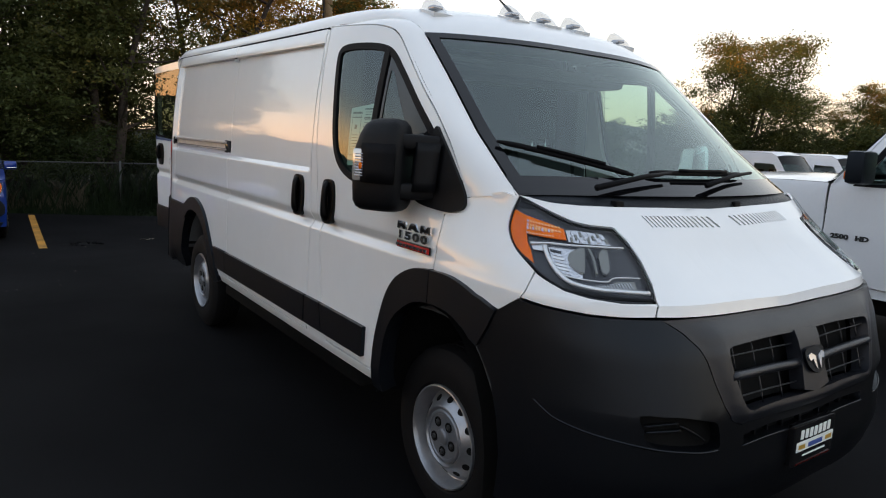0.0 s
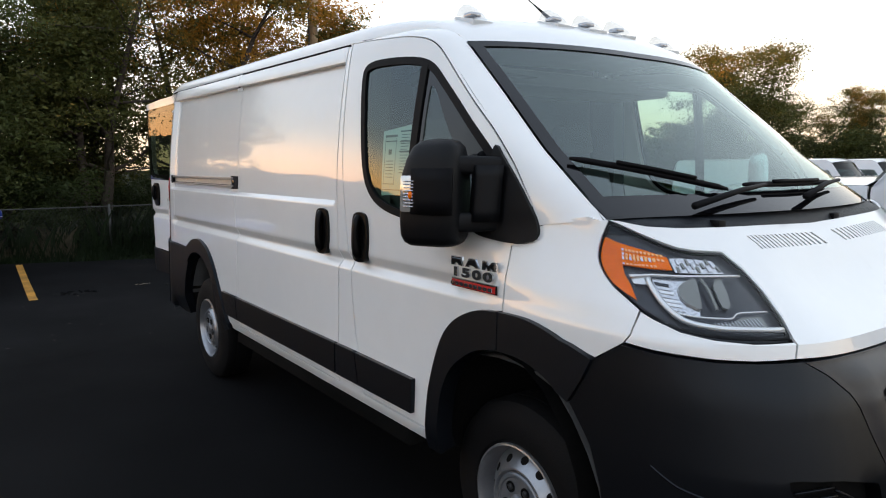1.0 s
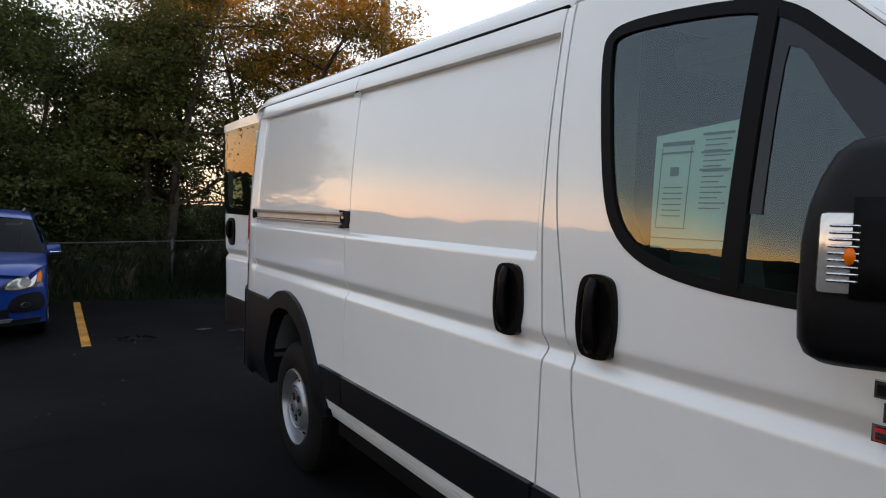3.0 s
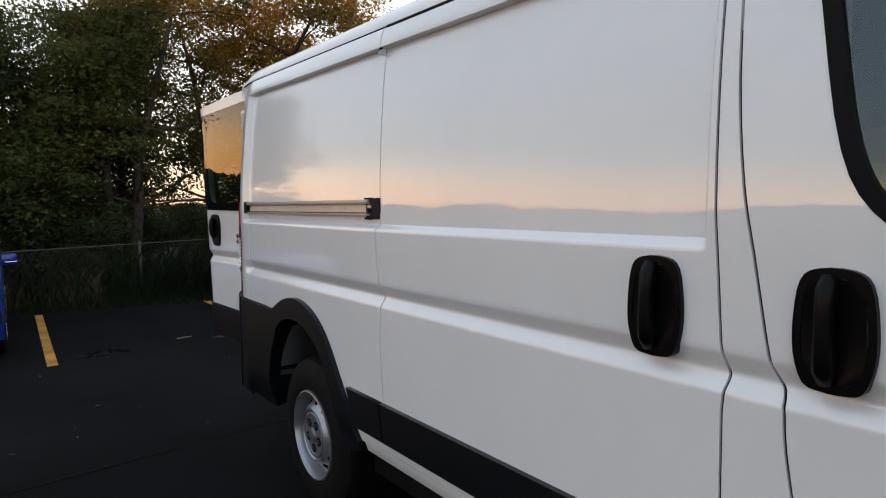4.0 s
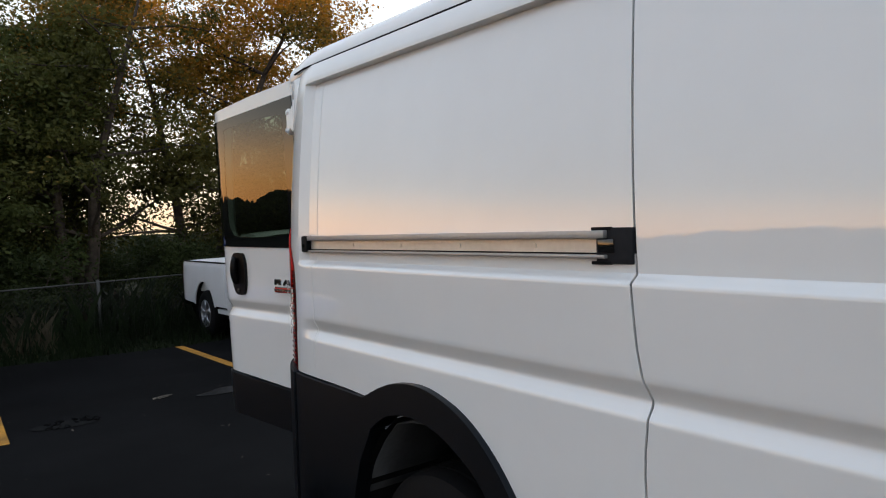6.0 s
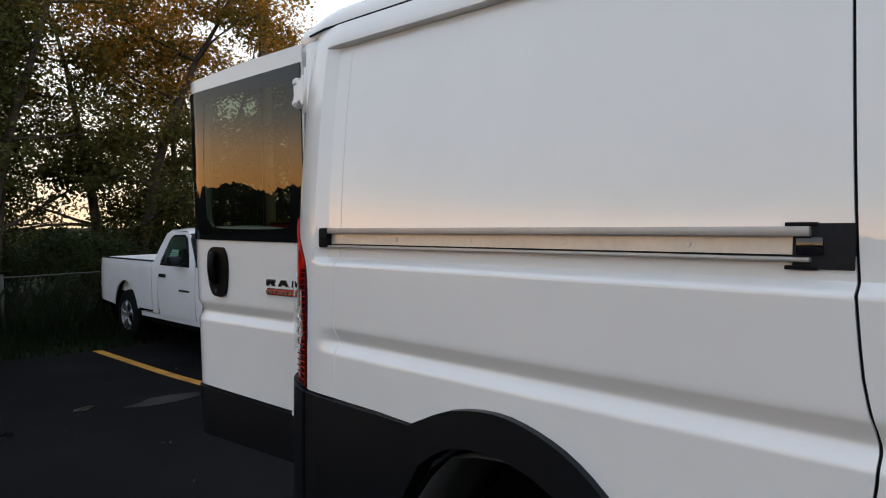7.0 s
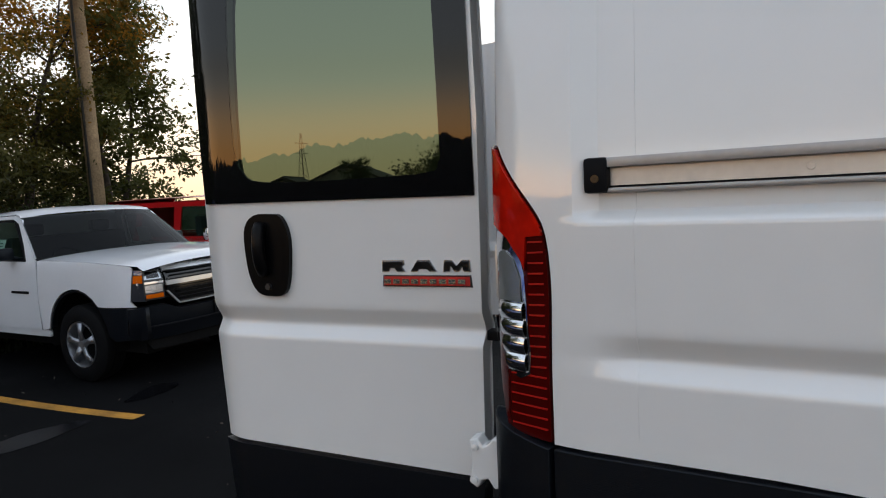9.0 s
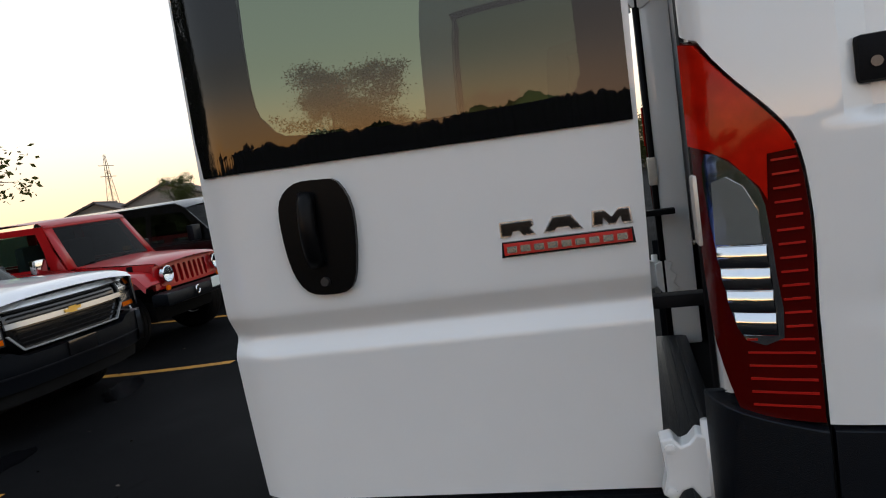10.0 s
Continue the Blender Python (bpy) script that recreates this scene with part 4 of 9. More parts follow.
    bead([(-0.657, 1.211), (-0.722, 1.203), (-0.80, 1.200), (-0.835, 1.201), (-0.870, 1.212), (-0.965, 1.212)], 0.0028)
    field("low_beam_bowl", [(-0.637, 1.294), (-0.732, 1.292), (-0.802, 1.292), (-0.775, 1.243), (-0.745, 1.207), (-0.667, 1.214), (-0.642, 1.248)], -0.008, LAMPSILVER, "silver reflector bowl")
    # Dark, silver and white facets: the bowl's streaky reflections put into colour.
    for k in range(7):
        z = 1.285 - 0.010 * k
        a = -0.642 - 0.002 * k
        part("bowl_facet", panel([(a, z), (a - 0.052, z - 0.005), (a - 0.050, z - 0.011), (a - 0.002, z - 0.007)], inner, [], [], REF, depth=0.002, off=-0.005, mirror=mirror), (LAMPDARK, LAMPSILVER, TRIMWHITE, LAMPSILVER, TRIMWHITE, TRIMWHITE, LAMPSILVER)[k], h)
    field("low_beam_lens", [(-0.771, 1.288), (-0.802, 1.290), (-0.782, 1.255), (-0.760, 1.221), (-0.733, 1.229), (-0.714, 1.245), (-0.722, 1.271)], 0.0, LENSGREY, "frosted grey lens", 0.010, True)
    bead([(-0.819, 1.289), (-0.821, 1.263), (-0.806, 1.219)], 0.005, LENSGREY)
    field("high_beam_bowl", [(-0.880, 1.292), (-0.900, 1.291), (-0.864, 1.230), (-0.834, 1.227), (-0.844, 1.257), (-0.853, 1.276)], -0.004, LENSGREY, "frosted grey lens", 0.008, True)
    field("lower_strip", [(-0.745, 1.187), (-0.833, 1.194), (-0.872, 1.206), (-0.940, 1.206), (-0.932, 1.184), (-0.857, 1.182)], -0.008, LENSGREY, "ribbed lower lamp strip")
    for k in range(14):
        u = -0.772 - 0.011 * k
        part("strip_facet", panel([(u, 1.184), (u - 0.003, 1.184), (u - 0.003, 1.191 + min(0.011, 0.001 * k)), (u, 1.191 + min(0.011, 0.001 * k))], inner, [], [], REF, depth=0.002, off=-0.005, mirror=mirror), LAMPSILVER, h)
    part("cover", panel(out, skin, us, vs, REF, depth=0.02, off=0.010, mirror=mirror), CLEAR, h, "clear plastic lamp cover").visible_shadow = False
    return h


body_side(None)
body_side(MID)


# ---- nose ----
def nose():
    us, vs = US + [-3.0 - u for u in US if u <= NOSE], NVS
    half = [(-0.480, 1.474), (-0.548, 1.462), (-0.618, 1.446), (-0.708, 1.422), (-0.809, 1.396), (-0.886, 1.387), (-1.000, 1.382), (-1.030, 1.338), (-1.041, 1.276), (-1.025, 1.214), (-0.992, 1.166), (-0.976, 1.119), (-1.15, 1.117), (-1.33, 1.115), (-1.5, 1.119)]
    rear = [(-1.5, 1.452), (-1.3, 1.452), (-1.1, 1.450), (-0.885, 1.450), (-0.716, 1.455), (-0.56, 1.470)]
    holes = []
    for k in range(16):
        u = -1.178 - 0.0192 * k
        holes.append([(u, 1.423), (u - 0.0088, 1.423), (u - 0.0258, 1.384), (u - 0.017, 1.384)])
    holes += [[(-3.0 - a0 + 0.0088, 1.423), (-3.0 - a0, 1.423), (-3.0 - a0 - 0.017, 1.384), (-3.0 - a0 - 0.0082, 1.384)] for a0 in [h[0][0] for h in holes]]
    out = half + [(-3.0 - u, z) for u, z in reversed(half[:-1])] + [(-3.0 - u, z) for u, z in reversed(rear)][:-1] + rear
    hood = part("hood", panel(out, skin, us, vs, REF, holes, depth=0.008), WHITE, van, "white bonnet with two slatted vents")
    part("vent_tray", panel([(-1.15, 1.435), (-1.85, 1.435), (-1.85, 1.375), (-1.15, 1.375)], skin, us, vs, REF, depth=0, off=-0.0085), UNDER, hood, "dark tray under the vents")
    # painted strip under each headlamp
    strip = [(-0.540, 1.219)] + [(-0.575, 1.203), (-0.65, 1.176), (-0.74, 1.163), (-0.855, 1.157), (-0.983, 1.160), (-0.970, 1.119), (-0.85, 1.114), (-0.734, 1.114), (-0.62, 1.119), (-0.553, 1.122), (-0.468, 1.131), (-0.502, 1.178)]
    for m in (None, MID):
        part("lamp_strip", panel(strip, skin, us, vs, REF, depth=0.02, mirror=m), WHITE, van, "white strip below the headlamp")
    # bumper
    half = [(-0.42, 0.38), (-0.418, 0.55), (-0.40, 0.68), (-0.37, 0.80), (-0.320, 0.908), (-0.348, 0.985), (-0.380, 1.064), (-0.420, 1.095), (-0.463, 1.123), (-0.553, 1.114), (-0.734, 1.106), (-0.85, 1.107), (-0.985, 1.110), (-1.052, 1.066), (-1.101, 1.018), (-1.124, 0.978), (-1.147, 0.90), (-1.172, 0.83), (-1.200, 0.778), (-1.245, 0.758), (-1.31, 0.760)]
    fog = smooth_line([(-0.875, 0.808), (-0.95, 0.809), (-1.02, 0.807), (-1.12, 0.790), (-1.146, 0.774), (-1.160, 0.705), (-1.140, 0.692), (-1.08, 0.690), (-0.964, 0.700), (-0.905, 0.718), (-0.891, 0.765)], 2, True)
    fog2 = [(-3.0 - u, z) for u, z in fog]
    low = [(-1.258, 0.722), (-1.262, 0.684), (-1.38, 0.690), (-1.5, 0.692), (-1.62, 0.690), (-1.738, 0.684), (-1.742, 0.722), (-1.62, 0.732), (-1.5, 0.735), (-1.38, 0.732)]
    out = half + [(-1.5, 0.772)] + [(-3.0 - u, z) for u, z in reversed(half)] + [(-2.2, 0.36), (-1.8, 0.37), (-1.5, 0.375), (-1.2, 0.37), (-0.8, 0.36)]
    b = part("front_bumper", panel(out, skin, us, vs, REF, [fog, fog2, low], depth=0.045, off=0.014, lip=0.004), BUMPER, van, "large dark grey plastic front bumper")
    for f in (fog, fog2):
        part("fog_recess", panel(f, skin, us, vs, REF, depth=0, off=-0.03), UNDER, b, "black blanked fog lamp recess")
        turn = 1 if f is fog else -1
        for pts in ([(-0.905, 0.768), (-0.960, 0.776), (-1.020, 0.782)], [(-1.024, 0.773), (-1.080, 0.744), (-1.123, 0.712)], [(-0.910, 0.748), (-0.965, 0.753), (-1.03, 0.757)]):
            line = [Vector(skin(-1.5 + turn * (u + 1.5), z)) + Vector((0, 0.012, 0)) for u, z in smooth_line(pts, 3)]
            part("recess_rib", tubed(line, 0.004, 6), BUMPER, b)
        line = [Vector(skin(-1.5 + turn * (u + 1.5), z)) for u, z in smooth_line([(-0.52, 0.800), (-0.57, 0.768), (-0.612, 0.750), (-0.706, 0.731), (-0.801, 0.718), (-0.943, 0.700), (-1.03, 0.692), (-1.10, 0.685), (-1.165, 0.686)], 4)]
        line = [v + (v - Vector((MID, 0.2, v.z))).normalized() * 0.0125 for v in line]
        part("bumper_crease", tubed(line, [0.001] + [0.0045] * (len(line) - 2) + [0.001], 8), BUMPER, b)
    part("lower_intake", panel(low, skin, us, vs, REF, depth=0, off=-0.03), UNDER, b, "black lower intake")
    for k in range(9):
        u = -1.285 - 0.0525 * k
        part("intake_fin", panel([(u, 0.688), (u - 0.004, 0.688), (u - 0.004, 0.730), (u, 0.730)], skin, [], [], REF, depth=0.02, off=-0.012), PLASTIC, b)
    line = [Vector(skin(u, z)) + Vector((0, -0.014, 0)) for u, z in smooth_line([(-1.255, 0.681), (-1.38, 0.687), (-1.5, 0.689), (-1.62, 0.687), (-1.745, 0.681)], 5)]
    part("intake_lip", tubed(line, 0.0045, 8), BUMPER, b)
    # grille surround
    half = [(-0.990, 1.109), (-1.055, 1.068), (-1.104, 1.020), (-1.127, 0.979), (-1.150, 0.900), (-1.175, 0.830), (-1.203, 0.781), (-1.248, 0.762), (-1.31, 0.764)]
    hole_h = smooth_line([(-1.204, 0.985), (-1.206, 1.008), (-1.228, 1.019), (-1.32, 1.024)], 2) + [(-1.42, 1.029), (-1.5, 1.031)]
    hole_l = [(-1.5, 0.818), (-1.40, 0.816)] + smooth_line([(-1.31, 0.811), (-1.268, 0.807), (-1.243, 0.826), (-1.226, 0.880)], 2) + [(-1.212, 0.935)]
    hole = hole_h + [(-3.0 - u, z) for u, z in reversed(hole_h[:-1])] + [(-3.0 - u, z) for u, z in reversed(hole_l[1:])] + hole_l
    out = [(-1.5, 1.114), (-1.33, 1.110), (-1.15, 1.112)] + half + [(-1.5, 0.776)] + [(-3.0 - u, z) for u, z in reversed(half)] + [(-1.85, 1.112), (-1.67, 1.110)]

    def swell(u, z):
        """The surround stands out from the bumper and rolls over into its opening."""
        edge = tab([(0.762, 0.25), (0.78, 0.297), (0.83, 0.325), (0.90, 0.35), (0.979, 0.373), (1.02, 0.396), (1.068, 0.445), (1.112, 0.51)], z)
        mouth = tab([(0.80, 0.23), (0.83, 0.257), (0.90, 0.281), (0.98, 0.296), (1.02, 0.285)], z)
        d = 0.018 * sm(edge, mouth + 0.012, abs(u + 1.5)) * sm(1.112, 1.045, z) * sm(0.762, 0.800, z)
        x, y, zz = skin(u, z)
        return (x, y - d, zz)

    gus, gvs = sorted(set(us) | {-1.5 + s * (0.26 + 0.015 * k) for k in range(16) for s in (-1, 1)}), sorted(set(vs) | {0.762 + 0.006 * k for k in range(9)} | {1.03 + 0.009 * k for k in range(10)})
    g = part("grille_surround", panel(out, swell, gus, gvs, REF, [hole], depth=0.06, off=0.0155, lip=0.005), GREYPL, van, "satin charcoal grille surround")
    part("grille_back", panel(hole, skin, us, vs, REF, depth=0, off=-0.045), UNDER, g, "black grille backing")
    for s in (1, -1):
        def row(pts):
            return [Vector(swell(-1.5 + s * (u + 1.5), z)) for u, z in pts]
        bm = bmesh.new()
        tube(bm, [v + Vector((0, -0.004, 0)) for v in row([(-1.206 - 0.028 * k, 0.926) for k in range(11)])], 0.0165, 12, flat=1.0)
        part("grille_bar", bm, GREYPL, g, "thick rounded cross bar")
        for z, a in ((0.988, -1.204), (0.854, -1.232)):
            part("grille_wire", tubed([v + Vector((0, 0.006, 0)) for v in row([(a + (-1.48 - a) * k / 9, z + 0.004 * k / 9) for k in range(10)])], 0.0026, 6), GREYPL, g)
        for z0, z1 in ((0.940, 1.028), (0.812, 0.914)):
            for u in (-1.246, -1.336, -1.412):
                u += -0.010 if z0 < 0.9 else 0.0
                part("grille_fin", tubed([v + Vector((0, 0.012, 0)) for v in row([(u, z0 + (z1 - z0) * k / 4) for k in range(5)])], 0.0028, 6), GREYPL, g)
    part("grille_post", panel(smooth_line([(-1.474, 1.036), (-1.526, 1.036)], 1) + [(-1.524, 0.96), (-1.527, 0.89), (-1.531, 0.832), (-1.5, 0.818), (-1.469, 0.832), (-1.473, 0.89), (-1.476, 0.96)], swell, sorted(set(us) | {-1.52, -1.51, -1.49, -1.48}), vs, REF, depth=0.05, off=0.022, lip=0.010), GREYPL, g, "upright centre bar")
    em = smooth_line([(-1.5 + 0.020 * a, 0.930 + 0.048 * b) for a, b in ((1, 0.35), (0.8, 0.9), (0, 1), (-0.8, 0.9), (-1, 0.35), (-0.75, -0.45), (0, -1), (0.75, -0.45))], 2, True)
    shield = lambda u, v: tuple(Vector(swell(u, v)) + Vector((0, -0.008 * max(0, 1 - ((u + 1.5) / 0.03) ** 2), 0)))
    part("emblem", panel(em, shield, [-1.515, -1.5, -1.485], [0.90, 0.93, 0.96], REF, depth=0.012, off=0.030), PLASTIC, g, "dark shield-shaped emblem with chrome marks")
    for a in (-1, 1):
        part("emblem_mark", panel([(-1.5 + a * 0.002, 0.945), (-1.5 + a * 0.010, 0.958), (-1.5 + a * 0.016, 0.948), (-1.5 + a * 0.013, 0.930), (-1.5 + a * 0.007, 0.935), (-1.5 + a * 0.005, 0.915), (-1.5 + a * 0.002, 0.898)], shield, [], [], REF, depth=0.004, off=0.034), TRIMWHITE, g)
    # dealer plate
    yb = -1.172
    pl = part("dealer_plate", boxed((MID - 0.142, yb - 0.006, 0.545), (MID + 0.142, yb + 0.03, 0.706), 0.008), GLOSSBLACK, van, "black dealer plate with a white stripe")
    part("plate_stripe", boxed((MID - 0.130, yb - 0.0075, 0.604), (MID + 0.130, yb - 0.004, 0.642)), PAPER, pl, "white stripe")
    for k in range(7):
        x = MID - 0.108 + 0.0315 * k
        part("plate_bar", boxed((x, yb - 0.0075, 0.652), (x + 0.021, yb - 0.004, 0.688)), PAPER, pl, "white bar of illegible writing")
    part("plate_bar", boxed((MID - 0.050, yb - 0.0090, 0.613), (MID + 0.050, yb - 0.008, 0.632)), SIGNBLUE, pl)
    part("plate_bar", boxed((MID - 0.080, yb - 0.0075, 0.582), (MID + 0.080, yb - 0.004, 0.588)), PAPER, pl)
    part("plate_edge", boxed((MID - 0.120, yb - 0.0075, 0.553), (MID + 0.120, yb - 0.004, 0.558)), DARKRED, pl, "dark red lower edge")
    for s in (-1, 1):
        part("plate_mark", boxed((MID + s * 0.095 - 0.022, yb - 0.0090, 0.614), (MID + s * 0.095 + 0.022, yb - 0.008, 0.631)), GOLD, pl)


nose()


# ---- windscreen, cowl, roof ----
def cab_front():
    n = 28
    zs = [1.475, 1.53, 1.60, 1.68, 1.76, 1.85, 1.94, 2.03, 2.09, 2.135]
    rows = [[screen(0.012 + 1.976 * k / n, z) for k in range(n + 1)] for z in zs]
    ws = part("windscreen", grid_mesh(rows, ref=REF), SCREEN, van, "large raked windscreen")
    ws.visible_shadow = False
    # painted border, a hair above the glass
    lift = Vector((0, -0.0025, 0.0035))
    band = lambda s0, s1, z0, z1, k, j: [[Vector(screen(s0 + (s1 - s0) * a / k, z0 + (z1 - z0) * b / j)) + lift for a in range(k + 1)] for b in range(j + 1)]
    for r in (band(0.006, 0.055, 1.475, 2.14, 2, 12), band(1.994, 1.945, 1.475, 2.14, 2, 12), band(0.0, 2.0, 2.118, 2.143, 24, 2), band(0.0, 2.0, 1.470, 1.535, 24, 3)):
        part("screen_border", grid_mesh(r, ref=REF), FRIT, ws, "black painted windscreen border")
    # cowl between the bonnet's rear edge and the glass
    rows = []
    for k in range(n + 1):
        s = 2.0 * k / n
        t = s if s <= 1 else 2 - s
        u = -0.47 - (1.03) * t ** 0.9
        a = Vector(skin(u, 1.45 + 0.010 * (1 - t) ** 4))
        if s > 1:
            a.x = 2 * MID - a.x
        b = Vector(screen(s, 1.50))
        rows.append([a + Vector((0, 0.0, -0.03)), a + Vector((0, 0.006, -0.006)), a.lerp(b, 0.35) + Vector((0, 0, -0.010)), a.lerp(b, 0.7) + Vector((0, 0, -0.006)), b + Vector((0, 0, 0.002))])
    part("cowl", grid_mesh(rows, ref=REF), PLASTIC, van, "black plastic scuttle panel below the windscreen")
    # wipers
    for pts, blade in (([(0.30, 1.475), (0.62, 1.52), (0.80, 1.535)], ((0.035, 1.648), (0.58, 1.535))), ([(0.98, 1.49), (1.30, 1.53), (1.52, 1.54)], ((0.70, 1.548), (1.44, 1.545)))):
        up = Vector((0, -0.025, 0.03))
        arm = [Vector(screen(s, z)) + up for s, z in pts]
        w = part("wiper", tubed(arm, [0.013, 0.010, 0.007], 8), SEAL, van, "black windscreen wiper")
        line = [Vector(screen(blade[0][0] + (blade[1][0] - blade[0][0]) * k / 12, blade[0][1] + (blade[1][1] - blade[0][1]) * k / 12)) + Vector((0, -0.014, 0.017)) for k in range(13)]
        part("wiper_blade", tubed(line, [0.006] + [0.012] * 11 + [0.006], 6), SEAL, w)
        line2 = [p + Vector((0, -0.012, 0.012)) for p in line[3:10]]
        part("blade_holder", tubed(line2, 0.008, 6), SEAL, w)
    # washer jets
    for s in (0.62, 1.10):
        a = Vector(skin(-0.47 - 1.03 * min(s, 2 - s), 1.455))
        if s > 1:
            a.x = 2 * MID - a.x
        part("washer_jet", boxed((a.x - 0.022, a.y - 0.005, a.z - 0.012), (a.x + 0.022, a.y + 0.035, a.z + 0.018), 0.008), SEAL, van)
    # roof skin: curved front, then the ribbed straight part
    ss = [0.0, 0.012, 0.025, 0.04, 0.06, 0.085, 0.12, 0.16, 0.22, 0.3, 0.42, 0.58, 0.78, 1.0]
    ss += [2.0 - s for s in reversed(ss[:-1])]
    front = [roof_row(s) for s in ss]
    ys = [1.5, 2.0, 2.5, 3.0, 3.5, 4.0, 4.2, 4.28, 4.34, 4.40, 4.45, 4.47]
    rows = [r + [roof_point(y, s) for y in ys] + [roof_point(4.47, s) + Vector((0, 0.004, -0.05))] for r, s in zip(front, ss)]
    edge0 = [p + Vector((0.006, 0, -0.02)) for p in rows[0]]
    edge1 = [p + Vector((-0.006, 0, -0.02)) for p in rows[-1]]
    part("roof", sharp(grid_mesh([edge0] + rows + [edge1], ref=REF), 60), WHITE, van, "white roof")
    # black joint between roof and flank
    for s in (0.0, 2.0):
        k = 1 if s == 0 else -1
        joint = [roof_point(y, s) + Vector((-0.008 * k, 0, -0.005)) for y in (1.21, 1.6, 2.0, 2.4, 2.66)]
        part("roof_joint", tubed(joint, 0.0065, 6), SEAL, van, "black joint along the roof edge")
        joint = [roof_point(y, s) + Vector((-0.006 * k, 0, -0.004)) for y in (2.66, 3.0, 3.4, 3.8, 4.1, 4.3, 4.4)]
        part("roof_joint", tubed(joint, 0.0040, 6), SEAL, van, "black joint along the roof edge")
    # roof marker lamps and aerial
    def on_roof(x, y):
        s = (x - 0.10) / (MID - 0.10)
        best = None
        for k in range(41):
            sx = max(0.0, min(2.0, s - 0.06 + 0.12 * k / 40))
            r = roof_row(sx)
            for p, q in zip(r, r[1:]):
                if p.y <= y <= q.y:
                    w = p.lerp(q, (y - p.y) / max(1e-6, q.y - p.y))
                    if best is None or abs(w.x - x) < abs(best.x - x):
                        best = w
        return best if best is not None else Vector((x, y, 2.3))
    for x, y in ((0.338, 0.60), (0.81, 0.555), (MID, 0.545), (1.241, 0.54), (1.712, 0.60)):
        c = on_roof(x, y)
        prof = [(-0.075, 0.006), (-0.055, 0.028), (-0.01, 0.055), (0.03, 0.070), (0.052, 0.064), (0.06, 0.0)]
        rows = []
        for dy, h in prof:
            w = 0.054 - 0.024 * max(0, -dy) / 0.075
            rows.append([(c.x + w * a, c.y + dy, c.z + 0.006 + dy * 0.28 + 0.85 * max(0, h) * (1 - abs(a) ** 3)) for a in (-1, -0.8, -0.4, 0, 0.4, 0.8, 1)])
        lamp = part("marker_lamp", sharp(grid_mesh(rows), 40), MARKER, van, "clear roof marker lamp")
        part("lamp_base", boxed((c.x - 0.058, c.y - 0.075, c.z - 0.03), (c.x + 0.058, c.y + 0.062, c.z + 0.004), 0.004, Matrix.Translation(c) @ Matrix.Rotation(0.25, 4, "X") @ Matrix.Translation(-c)), INNER, lamp)
        part("bulb", boxed((c.x - 0.03, c.y - 0.02, c.z + 0.012), (c.x + 0.03, c.y + 0.035, c.z + 0.032), 0.008), LAMPSILVER, lamp)
    c = on_roof(0.93, 0.66)
    part("aerial", tubed([c, c + Vector((0, 0.02, 0.02)), c + Vector((-0.04, 0.12, 0.12)), c + Vector((-0.13, 0.42, 0.40))], [0.018, 0.012, 0.003, 0.002], 8), SEAL, van, "short black roof aerial")


cab_front()


